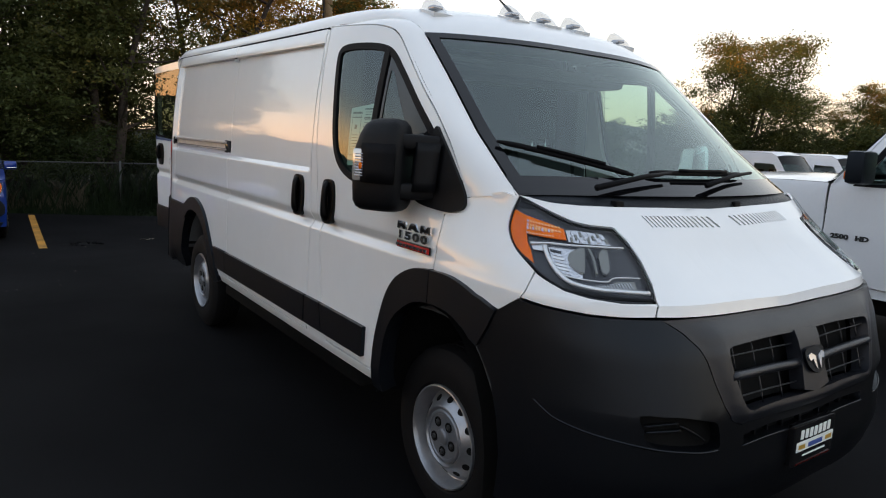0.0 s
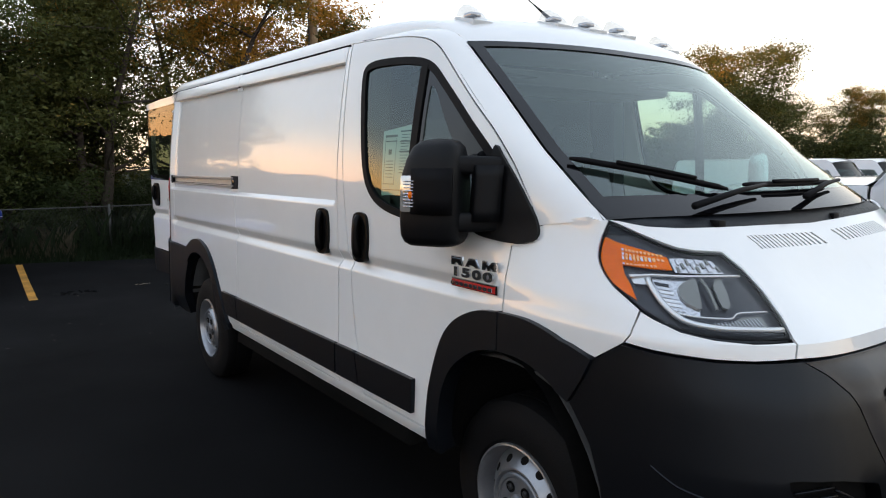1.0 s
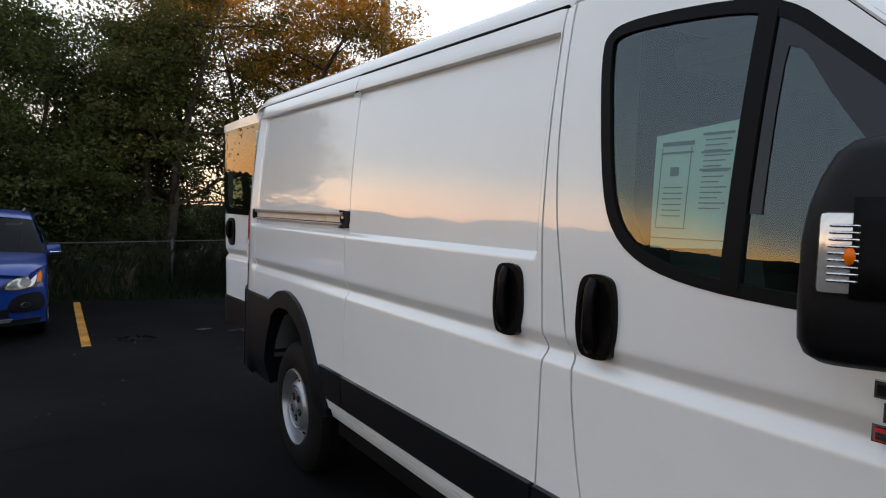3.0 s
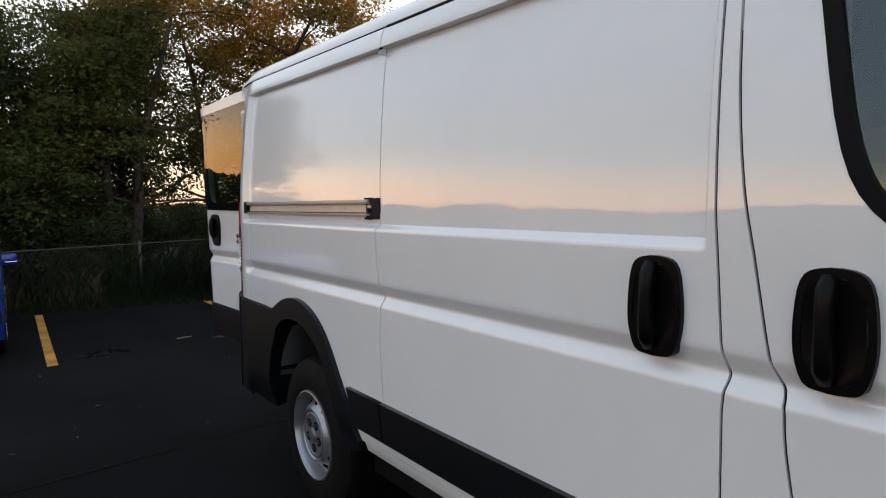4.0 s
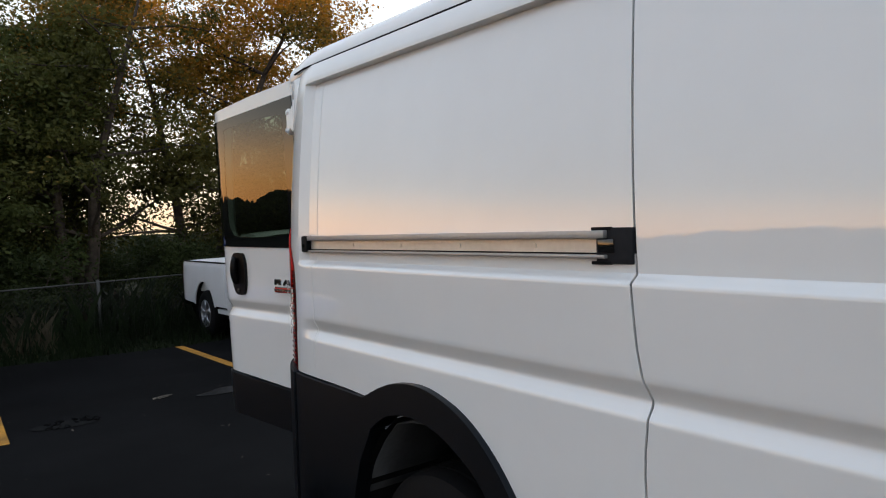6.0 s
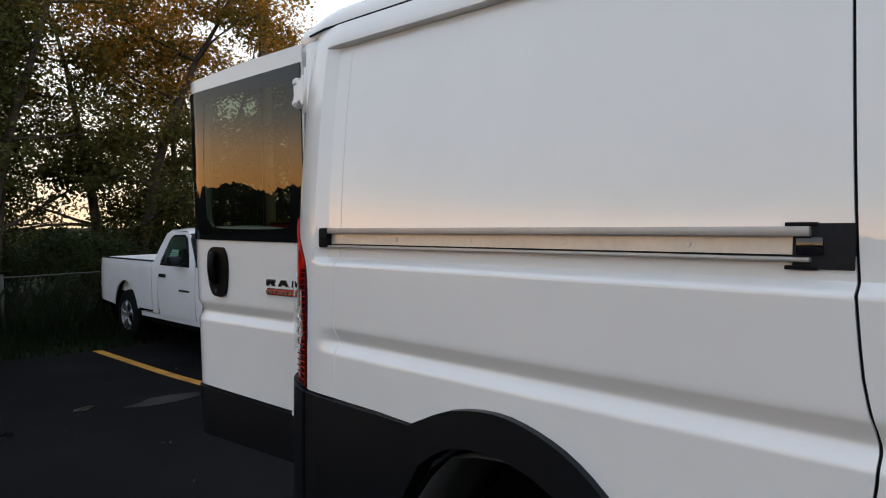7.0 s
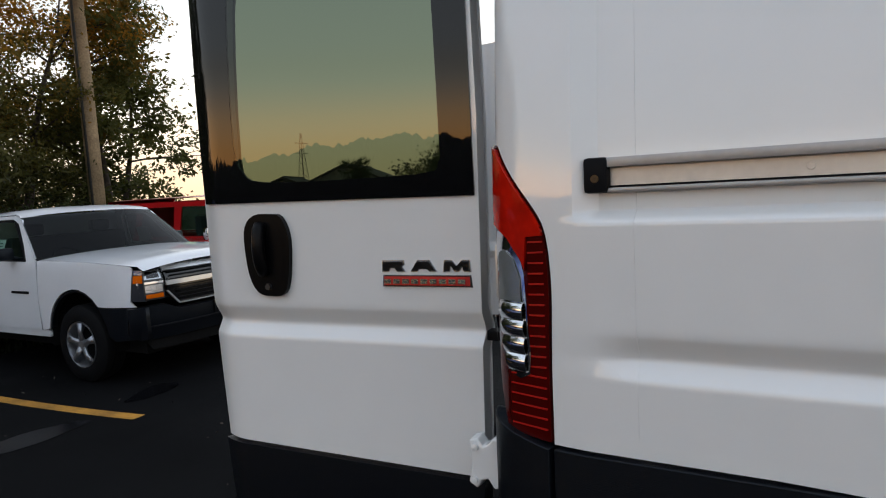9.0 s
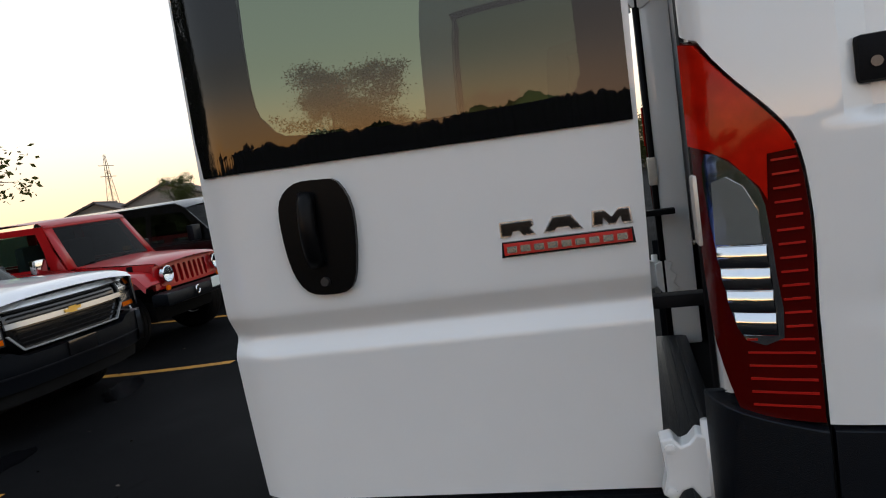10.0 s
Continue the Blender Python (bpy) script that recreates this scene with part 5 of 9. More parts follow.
# ---- mirrors ----
def door_mirror(mirror):
    def put(bm):
        if mirror is not None:
            for w in bm.verts:
                w.co.x = 2 * mirror - w.co.x
            bmesh.ops.reverse_faces(bm, faces=bm.faces[:])
        return bm

    sail = smooth_line([(0.072, 1.712), (0.045, 1.682), (-0.02, 1.60), (-0.082, 1.512), (-0.120, 1.446), (-0.121, 1.394), (-0.052, 1.371), (0.05, 1.378), (0.13, 1.395), (0.155, 1.43), (0.105, 1.465), (0.085, 1.52), (0.082, 1.60), (0.086, 1.67)], 3, True)
    m = part("door_mirror", panel(sail, skin, US, VS, REF, depth=0.02, off=0.016, lip=0.012, mirror=mirror), MIRRORPL, van, "large black towing mirror, folded back a little")
    # head: a rounded block, thicker below the middle
    w = Vector((-0.42, 0.91, 0)).normalized()
    n = Vector((-w.y, w.x, 0))
    if n.y > 0:
        n = -n
    c = Vector((-0.122, 0.212, 1.556))
    rows = []
    for z, hw, d, sh in ((-0.205, 0.05, 0.03, 0.0), (-0.202, 0.082, 0.055, 0.0), (-0.190, 0.102, 0.070, 0.0), (-0.165, 0.113, 0.080, 0.0), (-0.10, 0.116, 0.086, 0.0), (0.0, 0.115, 0.088, 0.0), (0.06, 0.110, 0.086, 0.003), (0.11, 0.100, 0.078, 0.008), (0.15, 0.086, 0.064, 0.013), (0.170, 0.066, 0.045, 0.016), (0.178, 0.035, 0.02, 0.016)):
        ring = []
        for k in range(28):
            t = 2 * math.pi * k / 28
            ex = 2 / 3.6
            cx, cy = math.cos(t), math.sin(t)
            a = math.copysign(abs(cx) ** ex, cx) * hw
            b = math.copysign(abs(cy) ** ex, cy) * d
            ring.append(c + w * (a - sh) + n * b + Vector((0, 0, z)))
        rows.append(ring)
    bm = grid_mesh(rows, closed=True)
    bm.faces.new([v for v in bm.verts if abs(v.co.z - (c.z - 0.205)) < 1e-4][:28])
    bm.faces.new([v for v in bm.verts if abs(v.co.z - (c.z + 0.178)) < 1e-4][:28])
    bmesh.ops.recalc_face_normals(bm, faces=bm.faces[:])
    part("mirror_housing", put(bm), MIRRORPL, m, "black mirror housing")
    face = [c + w * 0.085 * math.copysign(abs(math.cos(t)) ** 0.5, math.cos(t)) - n * 0.089 + Vector((0, 0, -0.005 + 0.15 * math.copysign(abs(math.sin(t)) ** 0.5, math.sin(t)))) for t in (2 * math.pi * k / 24 for k in range(24))]
    bm = bmesh.new()
    f = bm.faces.new([bm.verts.new(p) for p in face])
    bmesh.ops.solidify(bm, geom=[f], thickness=0.003)
    part("mirror_pane", put(bm), MIRRORGLASS, m, "silvered mirror pane")
    # recessed front plate
    rows = [[c + w * a + n * (0.082 + 0.004 * (1 - (a / 0.09) ** 2)) + Vector((0, 0, z)) for a in (-0.112, -0.05, 0.0, 0.04)] for z in (-0.085, -0.03, 0.03, 0.075)]
    part("front_plate", put(grid_mesh(rows, thick=0.012)), SEAL, m)
    # two flat arms to a bracket on the sail
    ends = []
    for z, r in ((0.088, 0.036), (-0.118, 0.040)):
        a = c + w * -0.03 + n * 0.046 + Vector((0, 0, z))
        b = Vector(skin(0.045, c.z + z * 0.95)) + Vector((0.012, 0, 0))
        rows = []
        for k in range(9):
            p = a.lerp(b, k / 8) + n * 0.010 * math.sin(math.pi * k / 8)
            rows.append([p + n * r * 0.80 * ca + Vector((0, 0, r * (0.95 - 0.1 * k / 8) * sa)) for ca, sa in ((math.copysign(abs(math.cos(t)) ** 0.45, math.cos(t)), math.copysign(abs(math.sin(t)) ** 0.45, math.sin(t))) for t in (2 * math.pi * j / 16 for j in range(16)))])
        bm = grid_mesh(rows, closed=True)
        bmesh.ops.recalc_face_normals(bm, faces=bm.faces[:])
        part("mirror_arm", put(bm), MIRRORPL, m, "black mirror arm")
        ends.append((a, b))
    rows = []
    for t in (0.66, 0.72, 0.85, 1.0):
        hi, lo = ends[0][0].lerp(ends[0][1], t), ends[1][0].lerp(ends[1][1], t)
        rows.append([lo.lerp(hi, k / 5) + n * (0.022 if t > 0.7 else 0.008) for k in range(6)])
    part("mirror_bracket", put(grid_mesh(rows, thick=0.034)), MIRRORPL, m, "black upright mirror bracket")
    # side repeater: a clear ribbed block on the outer front corner
    q = c + w * 0.052 + n * 0.081 + Vector((0, 0, -0.014))
    m3 = Matrix(((w.x, n.x, 0, q.x), (w.y, n.y, 0, q.y), (w.z, n.z, 1, q.z), (0, 0, 0, 1)))
    rep = part("turn_repeater", put(boxed((-0.030, -0.03, -0.066), (0.034, 0.014, 0.066), 0.011, m3)), RIBLENS, m, "ribbed clear side repeater")
    for k in range(9):
        z = -0.044 + 0.011 * k
        part("lens_rib", put(tubed([m3 @ Vector((-0.022, 0.0145, z)), m3 @ Vector((0.012, 0.0155, z)), m3 @ Vector((0.024, 0.009, z)), m3 @ Vector((0.0275, -0.015, z))], 0.003, 5)), LAMPSILVER, rep)
    bm = bmesh.new()
    bmesh.ops.create_uvsphere(bm, u_segments=10, v_segments=8, radius=0.015)
    bmesh.ops.transform(bm, matrix=m3 @ Matrix.Translation((-0.010, 0.010, -0.004)) @ Matrix.Diagonal((0.7, 0.8, 1.1, 1)), verts=bm.verts[:])
    part("amber_bulb", put(bm), AMBER, rep)


door_mirror(None)
door_mirror(MID)


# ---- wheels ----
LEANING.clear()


def steel_wheel(parent, name, label, tyre_r, rim_r, width, holes, at, flip=False, spokes=0):
    """Wheel about the x axis, outer face towards -x."""
    w = new(name)
    w.parent = parent
    w.matrix_basis = at @ (Matrix.Rotation(math.pi, 4, "Z") if flip else Matrix.Identity(4))
    tagged(w, label)
    h = width / 2
    prof = [(h, rim_r), (h + 0.004, rim_r + 0.02), (h, tyre_r - 0.05), (h - 0.025, tyre_r - 0.012), (h - 0.06, tyre_r), (0.036, tyre_r), (0.035, tyre_r - 0.008), (0.027, tyre_r - 0.008), (0.026, tyre_r), (-0.026, tyre_r), (-0.027, tyre_r - 0.008), (-0.035, tyre_r - 0.008), (-0.036, tyre_r), (-h + 0.05, tyre_r), (-h + 0.025, tyre_r - 0.012), (-h, tyre_r - 0.05), (-h - 0.006, rim_r + 0.05), (-h - 0.002, rim_r + 0.012), (-h + 0.01, rim_r - 0.003)]
    bm = spin(prof, "x", 48, caps=False)
    part("tyre", bm, RUBBER, w, "black road tyre")
    if spokes:
        rim = part("rim", spin([(-h + 0.012, rim_r), (-h - 0.002, rim_r - 0.004), (-h + 0.004, rim_r - 0.016), (-h + 0.05, rim_r - 0.03), (0.05, rim_r - 0.03)], "x", 48, caps=False), STEEL, w, "silver spoked rim")
        part("brake_disc", spin([(0.02, 0.02), (0.02, rim_r - 0.04), (0.03, rim_r - 0.04)], "x", 32), UNDER, w)
        for k in range(spokes):
            t = 2 * math.pi * k / spokes
            bm = bmesh.new()
            rows = [[(-h + 0.03 - 0.004, -0.032, 0.04), (-h + 0.02, 0, 0.04), (-h + 0.03 - 0.004, 0.032, 0.04)], [(-h + 0.015, -0.022, rim_r * 0.55), (-h + 0.006, 0, rim_r * 0.55), (-h + 0.015, 0.022, rim_r * 0.55)], [(-h + 0.02, -0.038, rim_r - 0.02), (-h + 0.012, 0, rim_r - 0.02), (-h + 0.02, 0.038, rim_r - 0.02)]]
            bm = grid_mesh(rows, thick=0.02)
            bmesh.ops.transform(bm, matrix=Matrix.Rotation(t, 4, "X"), verts=bm.verts[:])
            part("spoke", bm, STEEL, rim)
        part("centre_cap", spin([(-h + 0.03, 0.06), (-h + 0.012, 0.058), (-h + 0.002, 0.045), (-h, 0.0)], "x", 20), STEEL, rim)
        return w
    # pressed steel disc with a ring of holes
    rads = [(-h + 0.008, rim_r), (-h - 0.004, rim_r - 0.002), (-h - 0.006, rim_r - 0.008), (-h + 0.006, rim_r - 0.014), (-h + 0.020, rim_r - 0.018), (-h + 0.064, rim_r - 0.026)]
    face = [(-h + 0.066, rim_r - 0.030), (-h + 0.055, rim_r - 0.038), (-h + 0.012, rim_r - 0.085), (-h + 0.005, rim_r - 0.092), (-h + 0.004, rim_r - 0.099), (-h + 0.014, rim_r - 0.106), (-h + 0.018, rim_r - 0.108), (-h + 0.018, 0.05)]
    rim = part("rim", spin(rads + face, "x", 64, caps=False), STEEL, w, "silver pressed-steel rim with a ring of holes")
    for k in range(holes):
        t = 2 * math.pi * (k + 0.5) / holes
        bm = spin([(0.004, 0.0175), (-0.0015, 0.0170), (-0.0015, 0.0)], "x", 18)
        bmesh.ops.transform(bm, matrix=Matrix.Rotation(t, 4, "X") @ Matrix.Translation((-h + 0.0335, 0, rim_r - 0.0625)) @ Matrix.Rotation(0.74, 4, "Y"), verts=bm.verts[:])
        part("rim_hole", bm, UNDER, rim)
    cap = part("hub_cap", spin([(-h + 0.020, 0.115), (-h + 0.010, 0.114), (-h + 0.005, 0.108), (-h + 0.005, 0.098), (-h + 0.009, 0.095), (-h + 0.009, 0.036), (-h + 0.002, 0.034), (-h - 0.003, 0.028), (-h - 0.005, 0.014), (-h - 0.005, 0.0)], "x", 48), HUBGREY, w, "grey hub cap with five recessed nuts")
    for k in range(5):
        turn = Matrix.Rotation(2 * math.pi * (k + 0.25) / 5, 4, "X") @ Matrix.Translation((-h + 0.009, 0, 0.066))
        for name, prof, mat in (("nut_recess", [(0.002, 0.0215), (-0.0045, 0.0215), (-0.0045, 0.0180), (-0.0010, 0.0165), (-0.0010, 0.0)], UNDER), ("wheel_nut", [(0.0, 0.0115), (-0.006, 0.011), (-0.009, 0.008), (-0.009, 0.0)], NUTGREY)):
            bm = spin(prof, "x", 14)
            bmesh.ops.transform(bm, matrix=turn, verts=bm.verts[:])
            part(name, bm, mat, cap)
    return w


WX = {0.0: 0.238, 3.410: 0.165}
for y in (0.0, 3.410):
    steel_wheel(van, "wheel", "black tyre on a silver steel wheel", 0.385, 0.224, 0.235, 12, Matrix.Translation((WX[y], y + 0.008, 0.378)) @ Matrix.Rotation(0.3, 4, "X"))
    steel_wheel(van, "wheel", "black tyre on a silver steel wheel", 0.385, 0.224, 0.235, 12, Matrix.Translation((2 * MID - WX[y], y + 0.008, 0.378)), True)


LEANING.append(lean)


# ---- badges and rail ----
def block_shape(name, kind, x0, x1, z0, z1, put, mat, parent, label=""):
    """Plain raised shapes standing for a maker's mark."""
    w, h = x1 - x0, z1 - z0
    loops = {
        "slab": [(0, 0), (1, 0), (1, 1), (0, 1)],
        "notch": [(0, 0), (0.3, 0), (0.36, 0.32), (0.55, 0.32), (0.66, 0), (1, 0), (0.88, 0.45), (0.98, 0.62), (0.95, 1), (0, 1)],
        "wedge": [(0, 0), (0.28, 0), (0.34, 0.22), (0.66, 0.22), (0.72, 0), (1, 0), (0.74, 1), (0.26, 1)],
        "fork": [(0, 0), (0.24, 0), (0.26, 0.55), (0.42, 0), (0.58, 0), (0.74, 0.55), (0.76, 0), (1, 0), (0.97, 1), (0.68, 1), (0.5, 0.5), (0.32, 1), (0.03, 1)],
    }
    bm = bmesh.new()
    f = bm.faces.new([bm.verts.new((x0 + w * a, z0 + h * b, 0)) for a, b in loops[kind]])
    r = bmesh.ops.extrude_face_region(bm, geom=[f])
    for v in r["geom"]:
        if isinstance(v, bmesh.types.BMVert):
            v.co.z += 0.006
            v.co.x = x0 + w / 2 + (v.co.x - x0 - w / 2) * 0.93
            v.co.y = z0 + h / 2 + (v.co.y - z0 - h / 2) * 0.88
    bmesh.ops.recalc_face_normals(bm, faces=bm.faces[:])
    bmesh.ops.transform(bm, matrix=put, verts=bm.verts[:])
    return part(name, bm, mat, parent, label, smooth=False)


def badge(parent, put, width, number):
    """put maps (along, up, out) to the panel; width metres."""
    k = width / 0.26
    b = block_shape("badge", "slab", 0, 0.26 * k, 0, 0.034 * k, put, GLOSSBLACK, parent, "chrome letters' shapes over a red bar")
    lift = put @ Matrix.Translation((0, 0, 0.004))
    block_shape("badge_bar", "slab", 0.006 * k, 0.254 * k, 0.004 * k, 0.030 * k, lift, REDBADGE, b, "red enamel bar")
    for j in range(9):
        block_shape("badge_mark", "slab", (0.012 + 0.0265 * j) * k, (0.033 + 0.0265 * j) * k, 0.009 * k, 0.024 * k, put @ Matrix.Translation((0, 0, 0.0075)), BADGECHROME, b)
    z0 = 0.082 if number else 0.040
    inset = 0.007 if number else 0.004
    for kind, a, c in (("notch", 0.0, 0.074), ("wedge", 0.084, 0.166), ("fork", 0.178, 0.26)):
        block_shape("badge_mark", kind, a * k, c * k, z0 * k, (z0 + 0.036) * k, put, BADGECHROME, b)
        block_shape("badge_mark", kind, (a + inset) * k, (c - inset) * k, (z0 + inset) * k, (z0 + 0.036 - inset) * k, put @ Matrix.Translation((0, 0, 0.003)), GLOSSBLACK, b)
    if number:
        m = put @ Matrix.Translation((0.13 * k, 0.058 * k, 0.003)) @ Matrix.Diagonal((2.15, 1, 1, 1))
        for j, d in enumerate("1500"):
            part("badge_number", lettering(d, 0.046 * k, 0.004, m @ Matrix.Translation(((-0.046 + 0.0285 * j) * k, 0, 0))), BADGECHROME, b, "chrome number", smooth=False)


# along the flank the text runs towards the nose (-y), out of the panel is -x
FLANK = Matrix(((0, 0, -1, 0), (-1, 0, 0, 0), (0, 1, 0, 0), (0, 0, 0, 1)))
door_r = [o for o in van.children if o.name.startswith("front_door")][0]
badge(door_r, Matrix.Translation((0.0, 0.267, 1.184)) @ FLANK, 0.258, True)

quarter = [o for o in van.children if o.name.startswith("rear_quarter_panel")][0]
rx = side_x(3.4, 1.535)
rail = part("door_rail", boxed((rx - 0.004, 2.75, 1.507), (rx + 0.02, 4.18, 1.566)), ALU, quarter, "bright metal sliding door rail")
for z0, z1, o in ((1.551, 1.570, 0.022), (1.503, 1.512, 0.020)):
    part("rail_lip", boxed((rx - o, 2.72, z0), (rx + 0.004, 4.18, z1), 0.003), RAILGREY, rail)
part("rail_slot", boxed((rx - 0.0065, 2.75, 1.5125), (rx + 0.004, 4.176, 1.5165)), SEAL, rail, "dark slot under the rail")
part("rail_end", boxed((rx - 0.026, 4.176, 1.503), (rx + 0.02, 4.222, 1.571), 0.008), SEAL, rail, "black plastic rail end")
part("rail_screw", spin([(0, 0.008), (-0.002, 0.008), (-0.002, 0.0)], "x", 10, (rx - 0.0265, 4.199, 1.53)), GLOSSBLACK, rail)
part("rail_mouth", boxed((rx - 0.008, 2.652, 1.490), (rx + 0.03, 2.752, 1.576), 0.003), DARKIN, rail, "dark mouth of the rail")
part("rail_bracket", boxed((rx - 0.012, 2.700, 1.516), (rx - 0.004, 2.745, 1.550), 0.003), GLOSSBLACK, rail)
for z in (1.492, 1.574):
    part("mouth_flange", boxed((rx - 0.010, 2.71, z - 0.004), (rx, 2.765, z + 0.004), 0.002), SEAL, rail)
for y in (2.95, 3.25, 3.55, 3.85):
    part("rail_rivet", spin([(0, 0.007), (-0.003, 0.006), (-0.003, 0.0)], "x", 10, (rx - 0.004, y, 1.533)), ALU, rail)

# ---- windows sticker ----
sx = lambda y, z: side_x(y, z) + 0.012
st = part("window_sticker", panel([(0.80, 1.51), (0.812, 1.793), (0.595, 1.815), (0.575, 1.52)], lambda u, v: (sx(u, v), u, v), [], [1.6, 1.7], REF, depth=0), PAPER, door_r, "printed paper price sheet inside the window")
for y0, y1, z0, z1 in [(0.70, 0.79, 1.765, 1.775), (0.70, 0.79, 1.745, 1.75), (0.70, 0.79, 1.56, 1.563), (0.705, 0.708, 1.56, 1.76), (0.787, 0.79, 1.56, 1.76), (0.735, 0.760, 1.69, 1.712), (0.60, 0.68, 1.785, 1.791), (0.60, 0.68, 1.742, 1.747), (0.60, 0.68, 1.70, 1.705), (0.60, 0.80, 1.535, 1.538)] + [(0.605 + 0.01 * (k % 3), 0.672, 1.772 - 0.0125 * k, 1.775 - 0.0125 * k) for k in range(14)] + [(0.72, 0.775, 1.66 - 0.014 * k, 1.663 - 0.014 * k) for k in range(6)]:
    part("print_bar", panel([(y0, z0), (y1, z0), (y1, z1), (y0, z1)], lambda u, v: (sx(u, v), u, v), [], [], REF, depth=0, off=0.0015), INK, st)


# ---- rear doors, standing open beside the flank ----
def rear_door(mirror):
    hx, hy = 0.163, 4.490

    def face(s, z):
        """Outer face of the opened door: s along it from the hinges."""
        x = hx - 0.103 * s - 0.035 * (z - 1.3) + 0.9 * tab(SIDE, z)
        x += 0.048 * sm(0.72, 0.90, s) ** 2
        return (x, hy + 0.995 * s, z)

    ref = (1.0, 4.9, 1.4)
    us = [0.03, 0.06, 0.1, 0.3, 0.5, 0.7, 0.74, 0.76, 0.78, 0.8, 0.815, 0.83, 0.85, 0.865, 0.88]
    pl = lambda o, mat, name, par, label="", off=0.0, depth=0.02, holes=(), lip=0.0: part(name, panel(o, face, us, VS, ref, holes, depth=depth, off=off, lip=lip, mirror=mirror), mat, par, label)
    edge = smooth_line([(0.838, 0.836), (0.852, 1.0), (0.862, 1.16), (0.868, 1.3), (0.870, 1.50), (0.866, 1.80), (0.850, 2.10), (0.830, 2.25)], 3)
    hole = smooth_line([(0.095, 1.63), (0.10, 1.575), (0.16, 1.555), (0.64, 1.555), (0.715, 1.58), (0.735, 1.65), (0.725, 1.92), (0.70, 2.13), (0.66, 2.17), (0.16, 2.17), (0.10, 2.14), (0.095, 2.03)], 2, True)
    out = [(0.044, 0.813)] + edge + [(0.4, 2.280), (0.022, 2.292), (0.020, 1.70), (0.026, 1.45), (0.034, 1.15)]
    d = pl(out, WHITE, "rear_door", van, "white rear door with a dark window, standing open", holes=[hole], depth=0.045)
    gl = [(0.033, 1.512)] + [(0.850, 1.522), (0.855, 1.6), (0.850, 1.85), (0.830, 2.195), (0.030, 2.222)]
    view = smooth_line([(0.112, 1.66), (0.118, 1.595), (0.175, 1.570), (0.60, 1.572), (0.685, 1.605), (0.708, 1.68), (0.702, 1.92), (0.685, 2.10), (0.645, 2.150), (0.18, 2.152), (0.12, 2.125), (0.112, 2.04)], 3, True)
    pl(gl, FRIT, "window_border", d, "glossy black painted window border", off=0.006, depth=0.006, holes=[view])
    pl(view, PRIVACY, "pane", d, "tinted rear window", off=0.0055, depth=0).visible_shadow = False
    pl([(0.050, 0.60), (0.044, 0.805), (0.838, 0.828), (0.815, 0.60)], PLASTIC, "lower_trim", d, "black plastic lower trim", off=0.010, depth=0.05, lip=0.01)
    # inner skin
    inner = [(x, y) for x, y in out]
    bm = panel(inner, lambda s, z: tuple(Vector(face(s, z)) + Vector((0.05, 0, 0))), us, VS, ref, [hole], depth=0, mirror=mirror)
    part("inner_skin", bm, INNER, d, "white inner door skin")
    bm = panel([(0.07, 0.95), (0.76, 0.95), (0.77, 1.40), (0.07, 1.40)], lambda s, z: tuple(Vector(face(s, z)) + Vector((0.058, 0, 0))), us, VS, ref, depth=0, mirror=mirror)
    part("inner_panel", bm, DARKIN, d, "black inner door lining")
    bm = panel([(0.04, 0.905), (0.78, 0.905), (0.78, 0.930), (0.04, 0.930)], lambda s, z: tuple(Vector(face(s, z)) + Vector((0.058, 0, 0))), us, VS, ref, depth=0, mirror=mirror)
    part("inner_seal", bm, SEAL, d, "black rubber strip")
    # handle
    y = 0.615
    o = smooth_line([(y - 0.066, 1.42), (y - 0.045, 1.478), (y - 0.01, 1.487), (y + 0.04, 1.485), (y + 0.072, 1.455), (y + 0.078, 1.40), (y + 0.070, 1.32), (y + 0.045, 1.272), (y, 1.262), (y - 0.04, 1.270), (y - 0.058, 1.32)], 3, True)
    hd = pl(o, HANDLE, "door_handle", d, "black pull handle with a lock", off=0.014, depth=0.02, lip=0.008)
    i = [(y + (a - y) * 0.74, 1.385 + (b - 1.385) * 0.72) for a, b in o]
    pl(i, HANDLE, "handle_bowl", hd, off=0.0155, depth=0)
    line = []
    for k in range(9):
        t = k / 8
        p = Vector(face(y + 0.014, 1.325 + 0.135 * t)) + Vector((-0.018 - 0.016 * math.sin(math.pi * t) ** 0.6, 0, 0))
        line.append(p)
    bm = tubed(line, 0.017, 10)
    lock = Vector(face(y + 0.005, 1.288)) + Vector((-0.018, 0, 0))
    bm2 = spin([(0.004, 0.009), (-0.004, 0.0085), (-0.004, 0.0)], "x", 14, lock)
    for b in (bm, bm2):
        if mirror is not None:
            for w in b.verts:
                w.co.x = 2 * mirror - w.co.x
            bmesh.ops.reverse_faces(b, faces=b.faces[:])
    part("grip", bm, HANDLE, hd)
    part("key_lock", bm2, NUTGREY, hd, "metal key lock")
    if mirror is None:
        a, b = Vector(face(0.288, 1.29)), Vector(face(0.05, 1.29))
        ax = (b - a).normalized()
        up = Vector((0.035, 0, 1)).normalized()
        nn = ax.cross(up).normalized()
        m = Matrix(((ax.x, up.x, nn.x, a.x), (ax.y, up.y, nn.y, a.y), (ax.z, up.z, nn.z, a.z), (0, 0, 0, 1)))
        if nn.x > 0:
            nn = -nn
            m = Matrix(((ax.x, up.x, nn.x, a.x), (ax.y, up.y, nn.y, a.y), (ax.z, up.z, nn.z, a.z), (0, 0, 0, 1)))
        badge(d, m, 0.238, False)
